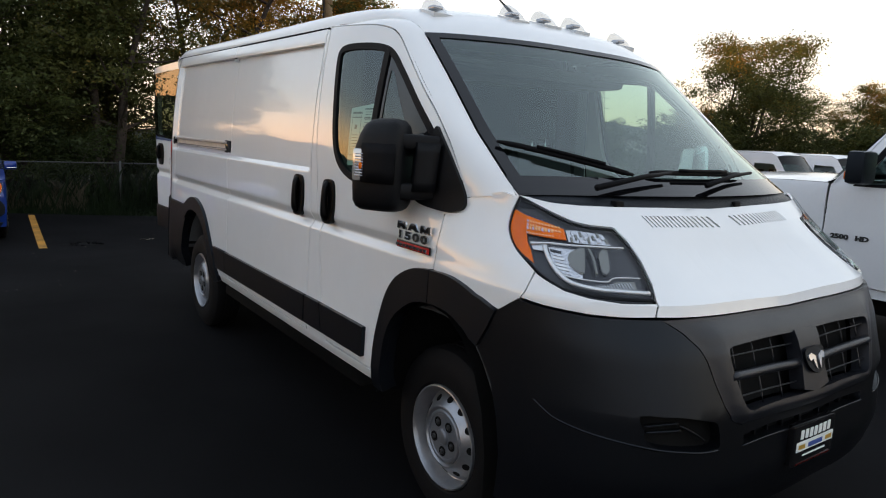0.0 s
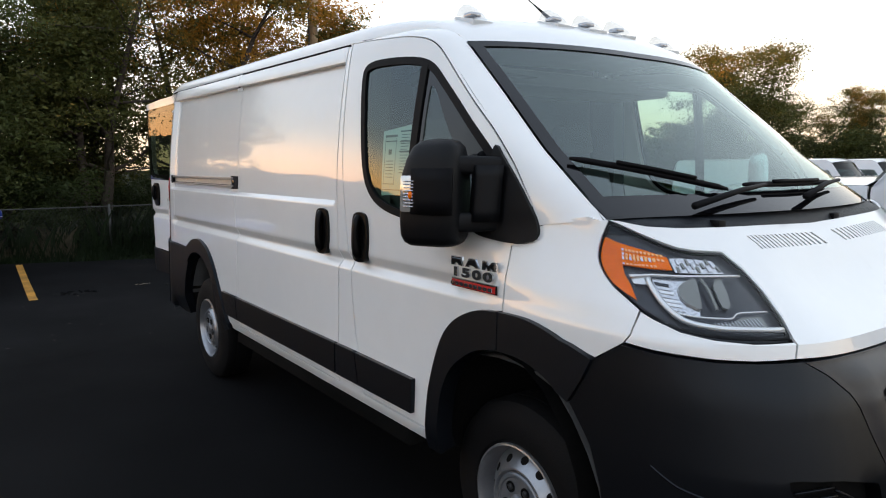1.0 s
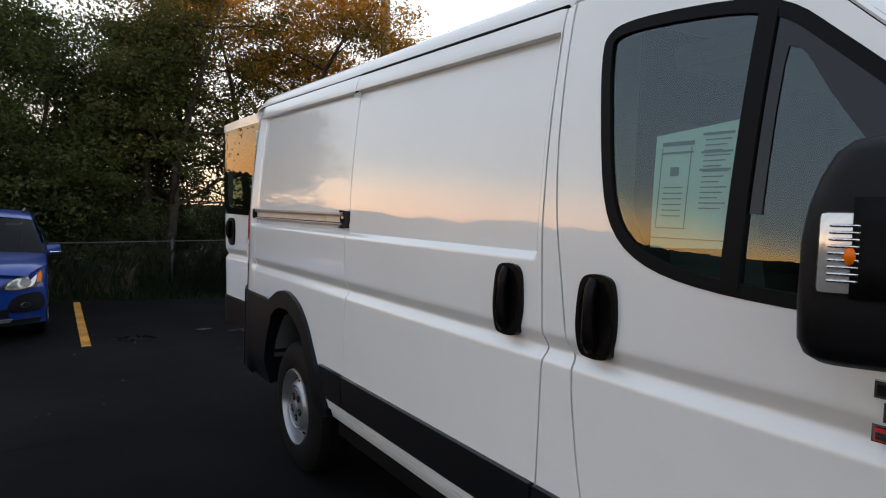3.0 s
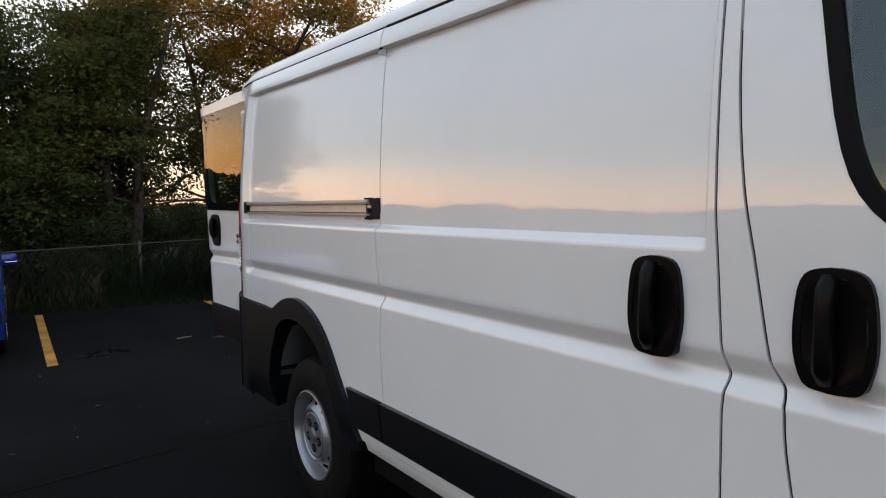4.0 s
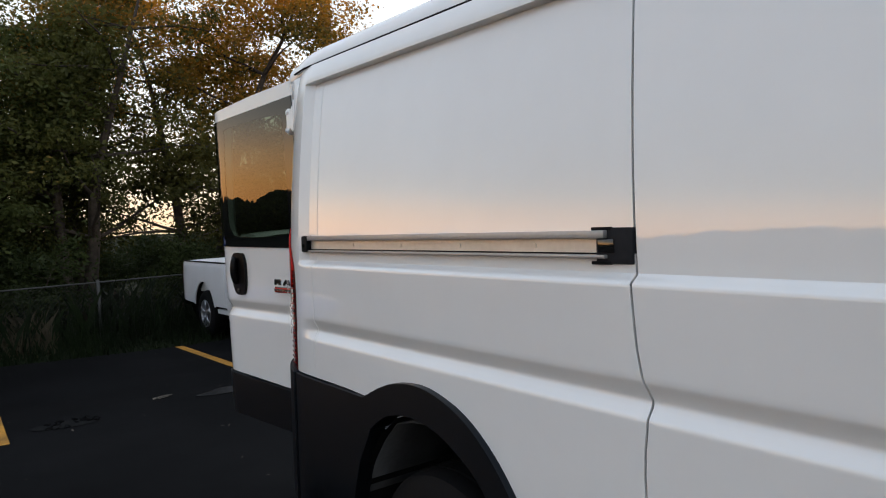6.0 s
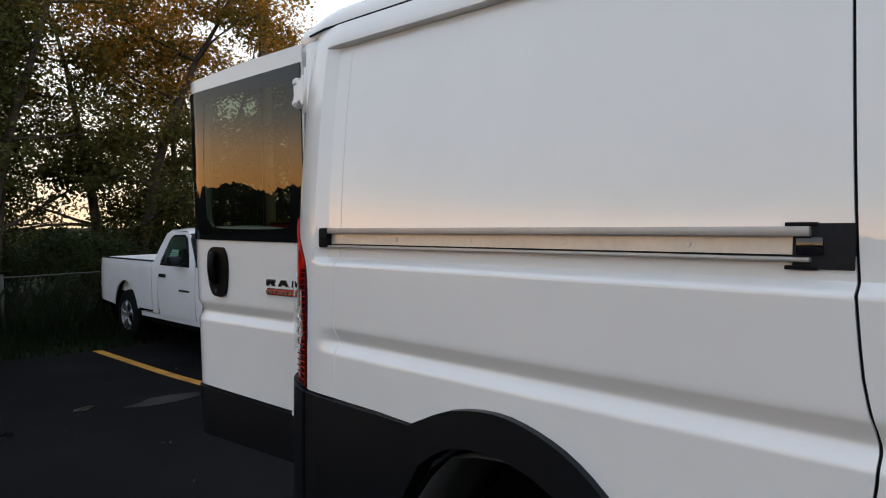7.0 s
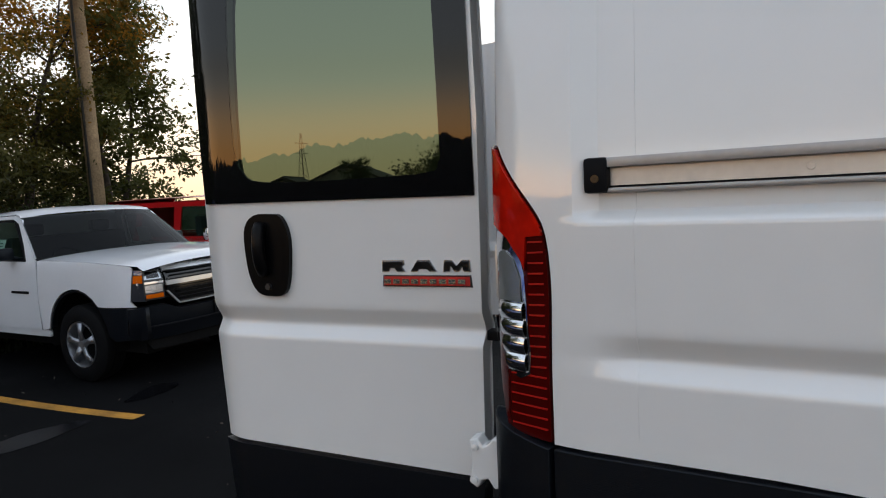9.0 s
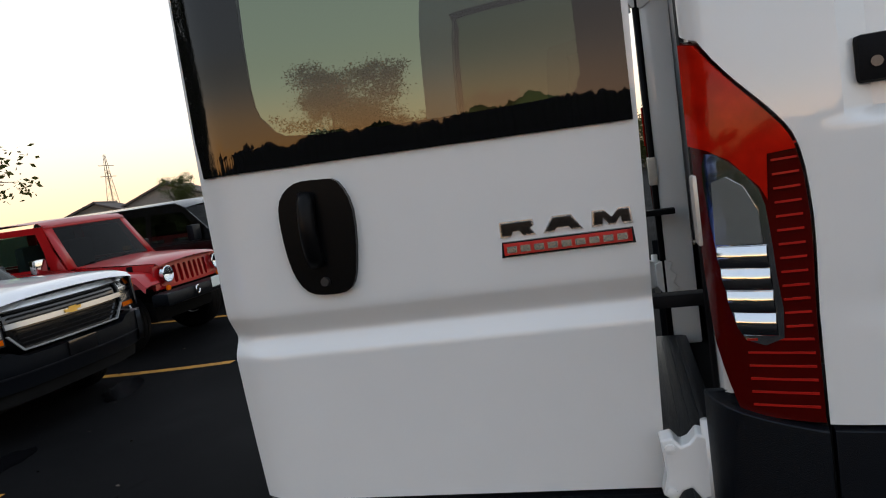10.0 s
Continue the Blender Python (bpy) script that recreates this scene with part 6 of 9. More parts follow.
    # hinges
    def leaf(pts, x0, x1, z):
        """A cast plate, cut to an outline in (y, z) and thickened across."""
        bm = bmesh.new()
        f = bm.faces.new([bm.verts.new((hx + x1, hy + a, z + b)) for a, b in pts])
        r = bmesh.ops.extrude_face_region(bm, geom=[f])
        for v in r["geom"]:
            if isinstance(v, bmesh.types.BMVert):
                v.co.x = hx + x0
                v.co.y = hy + (v.co.y - hy) * 0.94
                v.co.z = z + (v.co.z - z) * 0.94
        bmesh.ops.recalc_face_normals(bm, faces=bm.faces[:])
        return bm

    def across(bm):
        if mirror is not None:
            for w in bm.verts:
                w.co.x = 2 * mirror - w.co.x
            bmesh.ops.reverse_faces(bm, faces=bm.faces[:])
        return bm

    for z in (0.885, 2.105):
        on_door = [(0.052, 0.052), (0.030, 0.058), (0.016, 0.040), (0.002, 0.046), (-0.012, 0.064), (-0.036, 0.056), (-0.034, -0.058), (-0.012, -0.066), (0.004, -0.042), (0.020, -0.048), (0.034, -0.070), (0.056, -0.056), (0.046, -0.018), (0.048, 0.018)]
        hg = part("hinge", across(sharp(leaf(on_door, -0.058, -0.018, z))), WHITE, d, "white cast door hinge", bevel=0.004)
        on_post = [(-0.030, 0.048), (-0.066, 0.066), (-0.104, 0.050), (-0.090, 0.018), (-0.116, -0.006), (-0.100, -0.040), (-0.124, -0.066), (-0.090, -0.090), (-0.050, -0.080), (-0.030, -0.050)]
        part("hinge_leaf", across(sharp(leaf(on_post, -0.044, 0.004, z))), WHITE, hg, "white hinge leaf on the post", bevel=0.004)
        part("hinge_pin", across(tubed([(hx - 0.048, hy - 0.033, z - 0.092), (hx - 0.048, hy - 0.033, z + 0.082)], 0.013, 12)), WHITE, hg)
        part("hinge_slot", across(boxed((hx - 0.050, hy - 0.070, z - 0.022), (hx - 0.038, hy - 0.056, z + 0.026), 0.003)), UNDER, hg, "dark slot in the hinge")
        for y, dz in ((-0.064, 0.044), (-0.066, -0.056)):
            part("hinge_bolt", across(spin([(0.004, 0.011), (-0.007, 0.010), (-0.009, 0.0)], "x", 12, (hx - 0.042, hy + y, z + dz))), GLOSSBLACK, hg)
        for y, dz in ((0.034, 0.034), (0.038, -0.046)):
            part("hinge_bolt", across(spin([(0.004, 0.010), (-0.007, 0.009), (-0.009, 0.0)], "x", 12, (hx - 0.056, hy + y, z + dz))), WHITE, hg)


rear_door(None)
rear_door(MID)


# ---- the van's inside and underside ----
def inside():
    bm = bmesh.new()
    box(bm, (0.36, -0.72, 0.26), (2 * MID - 0.36, -0.40, 0.95))
    box(bm, (0.47, -0.4, 0.26), (2 * MID - 0.47, 4.35, 0.50))
    box(bm, (0.06, 0.62, 0.40), (2 * MID - 0.06, 2.78, 0.56))
    box(bm, (0.10, 4.0, 0.46), (2 * MID - 0.10, 4.36, 0.56))
    part("underbody", bm, UNDER, van, "black underbody")
    for y0, r, x1 in ((0.0, 0.47, 0.46), (3.41, 0.46, 0.46)):
        for m in (False, True):
            rows = [[(2 * MID - x if m else x, y0 + 0.008 + r * math.cos(radians(a)), 0.46 + 1.10 * r * math.sin(radians(a)) - 0.03 * abs(math.sin(radians(3 * a)))) for a in range(12, 169, 12)] for x in (0.055, 0.16, 0.30, x1)]
            part("arch_liner", grid_mesh(rows, thick=0.006), LINER, van, "grey moulded wheel arch liner")
    # side lining, so that the hold stays dark
    for x0 in (0.115, 2 * MID - 0.115):
        rows = [[(x0 + (0.06 if x0 < 1 else -0.06) * max(0, z - 1.5), y, z) for y in (1.19, 2.0, 3.0, 4.30)] for z in (1.06, 1.5, 2.0, 2.24)]
        part("side_lining", grid_mesh(rows, thick=0.01), INNER, van, "white bare metal inner wall")
    part("hold_floor", boxed((0.48, 0.6, 0.53), (2 * MID - 0.48, 4.36, 0.56)), DARKIN, van, "dark load floor")
    rows = [[(0.12 + (2 * MID - 0.24) * k / 6, 1.22, z) for k in range(7)] for z in (0.54, 1.2, 1.8, 2.25)]
    part("bulkhead", grid_mesh(rows, thick=0.02), DARKIN, van, "dark bulkhead behind the seats")
    part("cab_floor", boxed((0.48, -0.40, 0.55), (2 * MID - 0.48, 1.22, 0.60)), DARKIN, van)
    for x0 in (0.085, 2 * MID - 0.105):
        part("door_lining", boxed((x0, 0.44, 0.58), (x0 + 0.02, 1.12, 1.43)), DASH, van)
        part("door_lining", boxed((x0, -0.1, 1.14), (x0 + 0.02, 0.44, 1.45)), DASH, van)
    # dashboard
    n = 20
    rows = []
    for y, z in ((-0.36, 1.455), (-0.25, 1.475), (-0.05, 1.455), (0.06, 1.40), (0.10, 1.30), (0.08, 1.16), (-0.02, 1.08)):
        rows.append([(0.16 + (2 * MID - 0.32) * k / n, y - 0.12 * (1 - abs(2 * k / n - 1) ** 2.2) + (0.03 if 0.3 < k / n < 0.7 and z < 1.4 else 0), z + 0.015 * math.sin(6.28 * k / n * 1.5)) for k in range(n + 1)])
    part("dashboard", grid_mesh(rows), DASH, van, "grey moulded dashboard")
    part("binnacle", boxed((1.36, -0.12, 1.42), (1.72, 0.06, 1.53), 0.03), DASH, van, "instrument hood")
    # steering wheel
    c, ax = Vector((1.53, 0.25, 1.40)), Vector((0, 0.62, 0.78)).normalized()
    e1 = Vector((1, 0, 0))
    e2 = ax.cross(e1)
    ring = [c + (e1 * math.cos(t) + e2 * math.sin(t)) * 0.195 for t in (2 * math.pi * k / 40 for k in range(41))]
    sw = part("steering_wheel", tubed(ring, 0.016, 8), SEAL, van, "black steering wheel")
    for t in (0.0, math.pi, 1.5 * math.pi):
        part("spoke", tubed([c, c + (e1 * math.cos(t) + e2 * math.sin(t)) * 0.19], [0.03, 0.015], 8, 0.5), SEAL, sw)
    part("wheel_pad", spin([(-0.02, 0.0), (-0.02, 0.06), (0.02, 0.07), (0.03, 0.0)], "z", 16), SEAL, sw).matrix_basis = Matrix.Translation(c) @ ax.to_track_quat("Z", "Y").to_matrix().to_4x4()
    part("steering_column", tubed([c, c - ax * 0.3], 0.04, 10), DASH, van)
    # two high-backed seats
    for x in (0.52, 1.53):
        s = part("seat", boxed((x - 0.25, 0.42, 0.86), (x + 0.25, 0.94, 1.02), 0.05), CLOTH, van, "dark cloth front seat with a headrest")
        m = Matrix.Translation((x, 0.93, 0.98)) @ Matrix.Rotation(radians(-10), 4, "X")
        part("seat_back", boxed((-0.24, -0.06, 0.0), (0.24, 0.07, 0.66), 0.05, m), CLOTH, s)
        part("headrest", boxed((-0.14, -0.045, 0.74), (0.14, 0.05, 0.93), 0.045, m), CLOTH, s)
        for dx in (-0.06, 0.06):
            part("headrest_post", tubed([m @ Vector((dx, 0, 0.62)), m @ Vector((dx, 0, 0.78))], 0.007, 8), CHROME, s)
        part("seat_base", boxed((x - 0.20, 0.46, 0.58), (x + 0.20, 0.90, 0.87), 0.02), DARKIN, s)
    for x in (0.25, 2 * MID - 0.25):
        part("sun_visor", boxed((x - 0.02, 0.47, 2.05), (x + 0.38, 0.55, 2.075), 0.01) if x < 1 else boxed((x - 0.38, 0.47, 2.05), (x + 0.02, 0.55, 2.075), 0.01), DASH, van)
    part("overhead_shelf", boxed((0.26, 0.60, 2.02), (2 * MID - 0.26, 0.98, 2.10), 0.03), DASH, van, "grey overhead shelf")
    part("grab_post", tubed([(0.28, 0.95, 1.2), (0.20, 1.12, 1.7), (0.21, 1.18, 2.15)], 0.03, 8), DASH, van)
    for x0 in (0.10, 2 * MID - 0.20):
        part("pillar_lining", boxed((x0, 1.03, 0.60), (x0 + 0.10, 1.25, 2.14), 0.01), DASH, van, "grey pillar lining")
    # rear step and bumper bar with ribs
    rb = part("rear_step", boxed((0.18, 4.36, 0.44), (2 * MID - 0.18, 4.56, 0.62), 0.03), PLASTIC, van, "black ribbed rear step")
    for k in range(5):
        part("step_rib", boxed((0.25, 4.40 + 0.03 * k, 0.618), (2 * MID - 0.25, 4.412 + 0.03 * k, 0.628)), PLASTIC, rb)
    # frame round the rear opening
    for x0, x1 in ((0.09, 0.16), (2 * MID - 0.16, 2 * MID - 0.09)):
        part("rear_post", boxed((x0, 4.30, 0.56), (x1, 4.43, 2.27), 0.012), WHITE, van, "white rear door post")
        part("door_seal", tubed([((x0 + x1) / 2 + (0.03 if x0 < 1 else -0.03), 4.425, 0.60), ((x0 + x1) / 2 + (0.03 if x0 < 1 else -0.03), 4.425, 2.2)], 0.014, 8), SEAL, van)
        part("latch_plate", boxed((x0 - 0.012, 4.41, 1.28), (x1 - 0.03, 4.445, 1.40), 0.006), ALU, van)
        part("check_strap", boxed((0.19 if x0 < 1 else 2 * MID - 0.23, 4.36, 1.155), (0.23 if x0 < 1 else 2 * MID - 0.19, 4.54, 1.180), 0.005), SEAL, van, "black door check strap")
    part("rear_header", boxed((0.14, 4.28, 2.22), (2 * MID - 0.14, 4.43, 2.33), 0.01), WHITE, van)


inside()

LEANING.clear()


# ---- ground ----
def gz(x, y):
    """Height of the tarmac: it falls a little towards the far bays."""
    return -0.06 * sm(4.8, 9, y) - 0.17 * sm(5, 10.5, y) * sm(-2.5, 2.5, x) + 0.004 * noise.noise((x * 0.3, y * 0.3, 0))


def ground():
    bm = bmesh.new()
    v = [bm.verts.new(p) for p in ((-400, -400, -0.27), (400, -400, -0.27), (400, 400, -0.27), (-400, 400, -0.27))]
    bm.faces.new(v)
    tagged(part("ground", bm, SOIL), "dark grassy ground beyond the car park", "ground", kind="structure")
    rows = []
    ylist = [-60, -40, -25, -15, -10, -5, -2, 0, 2, 4] + [4.5 + 0.5 * k for k in range(17)]
    xlist = [-60, -40, -25, -15, -10] + [-8 + 0.5 * k for k in range(41)] + [14, 18, 24, 32, 40, 60]
    for j, y in enumerate(ylist):
        row = []
        for x in xlist:
            e = 0.12 * noise.noise((x * 0.7, 3.1, 0)) + 0.05 * noise.noise((x * 3, 1.1, 0)) if j == len(ylist) - 1 else 0
            row.append((x, y + e, gz(x, y)))
        rows.append(row)
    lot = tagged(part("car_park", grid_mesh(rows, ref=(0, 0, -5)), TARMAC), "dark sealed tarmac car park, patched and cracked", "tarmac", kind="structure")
    mark = lambda o: tagged(o, kind="structure")

    def stripe(x0, y0, x1, y1, w):
        d = Vector((x1 - x0, y1 - y0, 0))
        n = Vector((-d.y, d.x, 0)).normalized() * w / 2
        rows = []
        for k in range(15):
            c = Vector((x0, y0, 0)) + d * k / 14
            z = 0.005 + gz(c.x, c.y)
            j = 0.006 * noise.noise((c.x * 5, c.y * 5, 2))
            rows.append([c + n * (1 + j) + Vector((0, 0, z)), c - n * (1 - j * 8) + Vector((0, 0, z))])
        tagged(part("parking_line", grid_mesh(rows, ref=(0, 0, -5)), YELLOW), "worn yellow parking bay line", "road marking", kind="structure")

    stripe(-0.748, 8.20, -0.640, 12.25, 0.10)
    stripe(2.03, 8.50, 1.92, 12.45, 0.115)
    stripe(4.85, 8.60, 4.75, 12.4, 0.115)
    stripe(7.7, 8.6, 7.6, 12.4, 0.115)
    stripe(-3.6, 8.2, -3.5, 12.2, 0.115)
    # hair cracks and seams, filled with tar
    for pts in ([(-2.2, 4.50), (-1.6, 4.60), (-0.9, 4.66), (-0.2, 4.74), (0.5, 4.82), (1.5, 4.86), (2.6, 5.0)], [(2.0, 7.5), (2.9, 7.35), (3.9, 7.5), (5.4, 7.4)], [(-3.0, 6.2), (-2.3, 6.5), (-1.7, 6.5)]):
        line = smooth_line([(x, y, 0.009) for x, y in pts], 8)
        rows = []
        for k, p in enumerate(line):
            w = 0.006 + 0.005 * noise.noise((p[0] * 6, p[1] * 6, 0))
            q = 0.03 * noise.noise((p[0] * 4, p[1] * 4, 5))
            rows.append([(p[0], p[1] + q - w, 0.006 + gz(p[0], p[1])), (p[0], p[1] + q + w, 0.006 + gz(p[0], p[1]))])
        tagged(part("crack", grid_mesh(rows, ref=(0, 0, -5)), UNDER), "dark crack across the tarmac", "crack", kind="structure")

    def blot(name, x, y, a, b, turn, mat, label, seed):
        loop = []
        for k in range(36):
            t = 2 * math.pi * k / 36
            r = 1 + 0.35 * noise.noise((math.cos(t) * 1.4 + seed, math.sin(t) * 1.4, seed)) + 0.12 * noise.noise((math.cos(t) * 5 + seed, math.sin(t) * 5, 1))
            p = Matrix.Rotation(turn, 3, "Z") @ Vector((a * r * math.cos(t), b * r * math.sin(t), 0))
            loop.append((x + p.x, y + p.y, 0.006 + gz(x + p.x, y + p.y)))
        bm = bmesh.new()
        bm.faces.new([bm.verts.new(p) for p in loop])
        tagged(part(name, bm, mat), label, "puddle" if mat is WET else "stain", kind="structure")

    blot("puddle", 1.45, 8.90, 0.42, 0.16, 0.1, WET, "shallow puddle on the tarmac", 1.3)
    blot("puddle", 2.62, 9.10, 0.30, 0.13, 0.3, WET, "shallow puddle on the tarmac", 4.2)
    blot("puddle", 4.28, 9.48, 0.5, 0.16, 0.5, WET, "shallow puddle on the tarmac", 7.2)
    blot("puddle", 0.75, 9.1, 0.12, 0.06, 0.5, WET, "shallow puddle on the tarmac", 9.2)
    # broken-up patch with a little water
    blot("pothole", -0.22, 8.57, 0.28, 0.14, 0.1, UNDER, "broken patch of tarmac", 2.7)
    rnd = random.Random(5)
    bm = bmesh.new()
    for k in range(26):
        t, r = rnd.uniform(0, 6.28), rnd.uniform(0.02, 1) ** 0.5
        s = rnd.uniform(0.012, 0.03)
        c = (-0.22 + 0.26 * r * math.cos(t), 8.57 + 0.12 * r * math.sin(t), gz(-0.22, 8.57) + 0.008)
        box(bm, (-s, -s * 0.7, -s * 0.3), (s, s * 0.7, s * 0.5), Matrix.Translation(c) @ Euler((rnd.uniform(-0.4, 0.4), rnd.uniform(-0.4, 0.4), rnd.uniform(0, 3))).to_matrix().to_4x4())
    tagged(part("tarmac_crumbs", bm, TARMAC, smooth=False), "loose crumbs of broken tarmac", "rubble", kind="stuff")
    blot("puddle", -0.29, 8.55, 0.10, 0.035, 0.2, WET, "water in the broken patch", 3.3)
    # fallen leaves and grit
    bm = bmesh.new()
    for k in range(110):
        x, y = rnd.uniform(-3, 6), rnd.uniform(5, 12.3)
        s = rnd.uniform(0.008, 0.022)
        m = Matrix.Translation((x, y, gz(x, y) + 0.006)) @ Euler((rnd.uniform(-0.5, 0.5), rnd.uniform(-0.5, 0.5), rnd.uniform(0, 6))).to_matrix().to_4x4()
        vs = [bm.verts.new(m @ Vector(p)) for p in ((-s, 0, 0), (0, -s * 0.5, 0.004), (s, 0, 0), (0, s * 0.5, 0.004))]
        bm.faces.new(vs)
    tagged(part("fallen_leaves", bm, BARK), "small dry leaves scattered on the tarmac", "leaves", kind="stuff")


ground()


# ---- grass verge and fence ----
def grass(name, x0, x1, y0, y1, count, h0, h1, seed, label, mat):
    rng = np.random.default_rng(seed)
    x, y = rng.uniform(x0, x1, count), y0 + (y1 - y0) * rng.random(count) ** 0.8
    clump = np.array([noise.noise((a * 0.9, b * 0.9, seed)) for a, b in zip(x, y)])
    h = (h0 + (h1 - h0) * rng.random(count)) * (1 + 0.9 * clump) * np.clip((y - y0) / 0.5 + 0.35, 0.35, 1)
    t, lean, w = rng.uniform(0, 2 * np.pi, count), rng.uniform(0.05, 0.6, count) * h, rng.uniform(0.006, 0.016, count)
    dx, dy = np.cos(t), np.sin(t)
    z = np.full(count, -0.27) + np.where(y < 12.6, 0.06, 0.0)
    co = np.stack([np.stack([x - dy * w, y + dx * w, z], 1), np.stack([x + dy * w, y - dx * w, z], 1), np.stack([x + dx * lean * 0.4 + dy * w * 0.7, y + dy * lean * 0.4 - dx * w * 0.7, z + h * 0.6], 1), np.stack([x + dx * lean, y + dy * lean, z + h], 1), np.stack([x + dx * lean * 0.4 - dy * w * 0.7, y + dy * lean * 0.4 + dx * w * 0.7, z + h * 0.6], 1)], 1).reshape(-1, 3)
    me = bpy.data.meshes.new(name)
    me.from_pydata(co.tolist(), [], [(5 * k, 5 * k + 1, 5 * k + 2, 5 * k + 3, 5 * k + 4) for k in range(count)])
    me.materials.append(mat)
    return tagged(new(name, me), label, "grass", kind="stuff")


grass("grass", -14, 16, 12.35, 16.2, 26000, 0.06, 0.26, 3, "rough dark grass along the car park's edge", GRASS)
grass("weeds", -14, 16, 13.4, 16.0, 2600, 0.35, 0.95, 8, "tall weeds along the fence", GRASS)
grass("weeds", -1.4, 0.5, 13.7, 15.0, 900, 0.12, 0.55, 12, "pale dry weeds along the fence", DRYGRASS)
grass("weeds", 3.2, 5.2, 13.8, 15.2, 350, 0.12, 0.5, 14, "pale dry weeds along the fence", DRYGRASS)


def fence():
    f = thing("wire_fence", "low galvanised wire mesh fence with a top rail", "fence")
    y, top = 14.8, 0.74
    bm = bmesh.new()
    tube(bm, [(-14 + 2 * k, y, top + 0.02 * noise.noise((k, 0, 0))) for k in range(13)], 0.014, 8)
    part("top_rail", bm, GALV, f)
    for k in range(9):
        x = -13.2 + 2.9 * k
        part("post", tubed([(x, y, -0.27), (x, y, top + 0.05)], 0.028, 8), GALV, f)
    rows_v, rows_e = [], []
    n = 0
    for k in range(300):
        x = -14 + 0.08 * k
        for d in (-1, 1):
            rows_v += [(x, y, -0.2), (x + d * 0.94, y, top), (x + d * 0.94 + 0.003, y - 0.001, top), (x + 0.003, y - 0.002, -0.2)]
            rows_e.append((n, n + 1, n + 2, n + 3))
            n += 4
    me = bpy.data.meshes.new("wire_mesh")
    me.from_pydata(rows_v, [], rows_e)
    me.materials.append(GALV)
    o = new("wire_mesh", me)
    o.parent = f
    tagged(o, "diamond wire mesh", kind="stuff")


fence()


# ---- trees ----
def tree_data(seed, height, spread, clumps, leaves, leaf, low=0.16):
    """Trunk with limbs, and leaves in clumps round the limbs' ends; base at the origin."""
    rnd = random.Random(seed)
    rng = np.random.default_rng(seed)
    bm = bmesh.new()
    stems, tips = rnd.choice((2, 3)), []
    for s in range(stems):
        a = 2 * math.pi * s / stems + rnd.uniform(-0.4, 0.4)
        path, p = [], Vector((0.15 * math.cos(a), 0.15 * math.sin(a), 0))
        d = Vector((0.22 * math.cos(a), 0.22 * math.sin(a), 1)).normalized()
        n = 9
        for k in range(n):
            path.append(p.copy())
            p += d * height * 0.86 / n
            d = (d + Vector((rnd.uniform(-0.14, 0.14), rnd.uniform(-0.14, 0.14), 0.06))).normalized()
        r0 = height * 0.016 * rnd.uniform(0.8, 1.2)
        tube(bm, path, [r0 * (1 - 0.88 * k / (n - 1)) for k in range(n)], 8)
        for k in range(2, n):
            for b in range(3):
                t = rnd.uniform(0, 2 * math.pi)
                ln = spread * rnd.uniform(0.45, 1.0) * (1 - 0.55 * ((k - 2) / (n - 2)) ** 1.5)
                q, e = path[k].copy(), Vector((math.cos(t), math.sin(t), rnd.uniform(0.05, 0.6))).normalized()
                limb = [q.copy()]
                for j in range(5):
                    q += e * ln / 5
                    e = (e + Vector((rnd.uniform(-0.25, 0.25), rnd.uniform(-0.25, 0.25), rnd.uniform(-0.16, 0.16)))).normalized()
                    limb.append(q.copy())
                    if j >= 1:
                        tips.append((q.copy(), 0.35 + 0.5 * j / 4))
                tube(bm, limb, [r0 * 0.34 * (1 - 0.16 * j) * (1 - 0.5 * k / n) for j in range(6)], 5, False)
        tips.append((p.copy(), 0.7))
    wood = bpy.data.meshes.new("trunk")
    for f in bm.faces:
        f.smooth = True
    bm.to_mesh(wood)
    bm.free()
    wood.materials.append(BARK)
    pts = []
    for _ in range(clumps):
        c, w = rnd.choice(tips)
        if c.z < height * low and rnd.random() < 0.7:
            continue
        m = leaves
        c = c + Vector((rnd.gauss(0, 0.28), rnd.gauss(0, 0.28), rnd.gauss(0, 0.22)))
        g = rng.normal(0, 1, (m, 3)) * np.array([0.30, 0.30, 0.17]) * (0.45 + 0.75 * rnd.random())
        pts.append(np.array(c) + g)
    p = np.concatenate(pts)
    n = len(p)
    t, tilt, s = rng.uniform(0, 2 * np.pi, n), rng.normal(-0.35, 0.5, n), leaf * rng.uniform(0.6, 1.35, n)
    ax = np.stack([np.cos(t) * np.cos(tilt), np.sin(t) * np.cos(tilt), np.sin(tilt)], 1)
    r = rng.normal(0, 1, (n, 3))
    sd = np.cross(ax, r)
    sd /= np.linalg.norm(sd, axis=1)[:, None] + 1e-9
    k = s[:, None]
    co = np.stack([p, p + ax * k * 0.45 + sd * k * 0.24, p + ax * k, p + ax * k * 0.5 - sd * k * 0.24], 1).reshape(-1, 3)
    crown = bpy.data.meshes.new("crown")
    crown.vertices.add(4 * n)
    crown.vertices.foreach_set("co", co.ravel())
    crown.loops.add(4 * n)
    crown.loops.foreach_set("vertex_index", np.arange(4 * n))
    crown.polygons.add(n)
    crown.polygons.foreach_set("loop_start", np.arange(0, 4 * n, 4))
    crown.update(calc_edges=True)
    return wood, crown


def plant(data, mat, at, turn, size, label, group="trees behind the fence"):
    t = thing("tree", label, "tree", group, at=Matrix.Translation(at) @ Matrix.Rotation(turn, 4, "Z") @ Matrix.Diagonal((*([size] * 3), 1)))
    for name, me in (("trunk", data[0]), ("crown", data[1])):
        if name == "crown":
            me = me.copy()
            me.materials.append(mat)
        o = new(name, me)
        o.parent = t
    return t


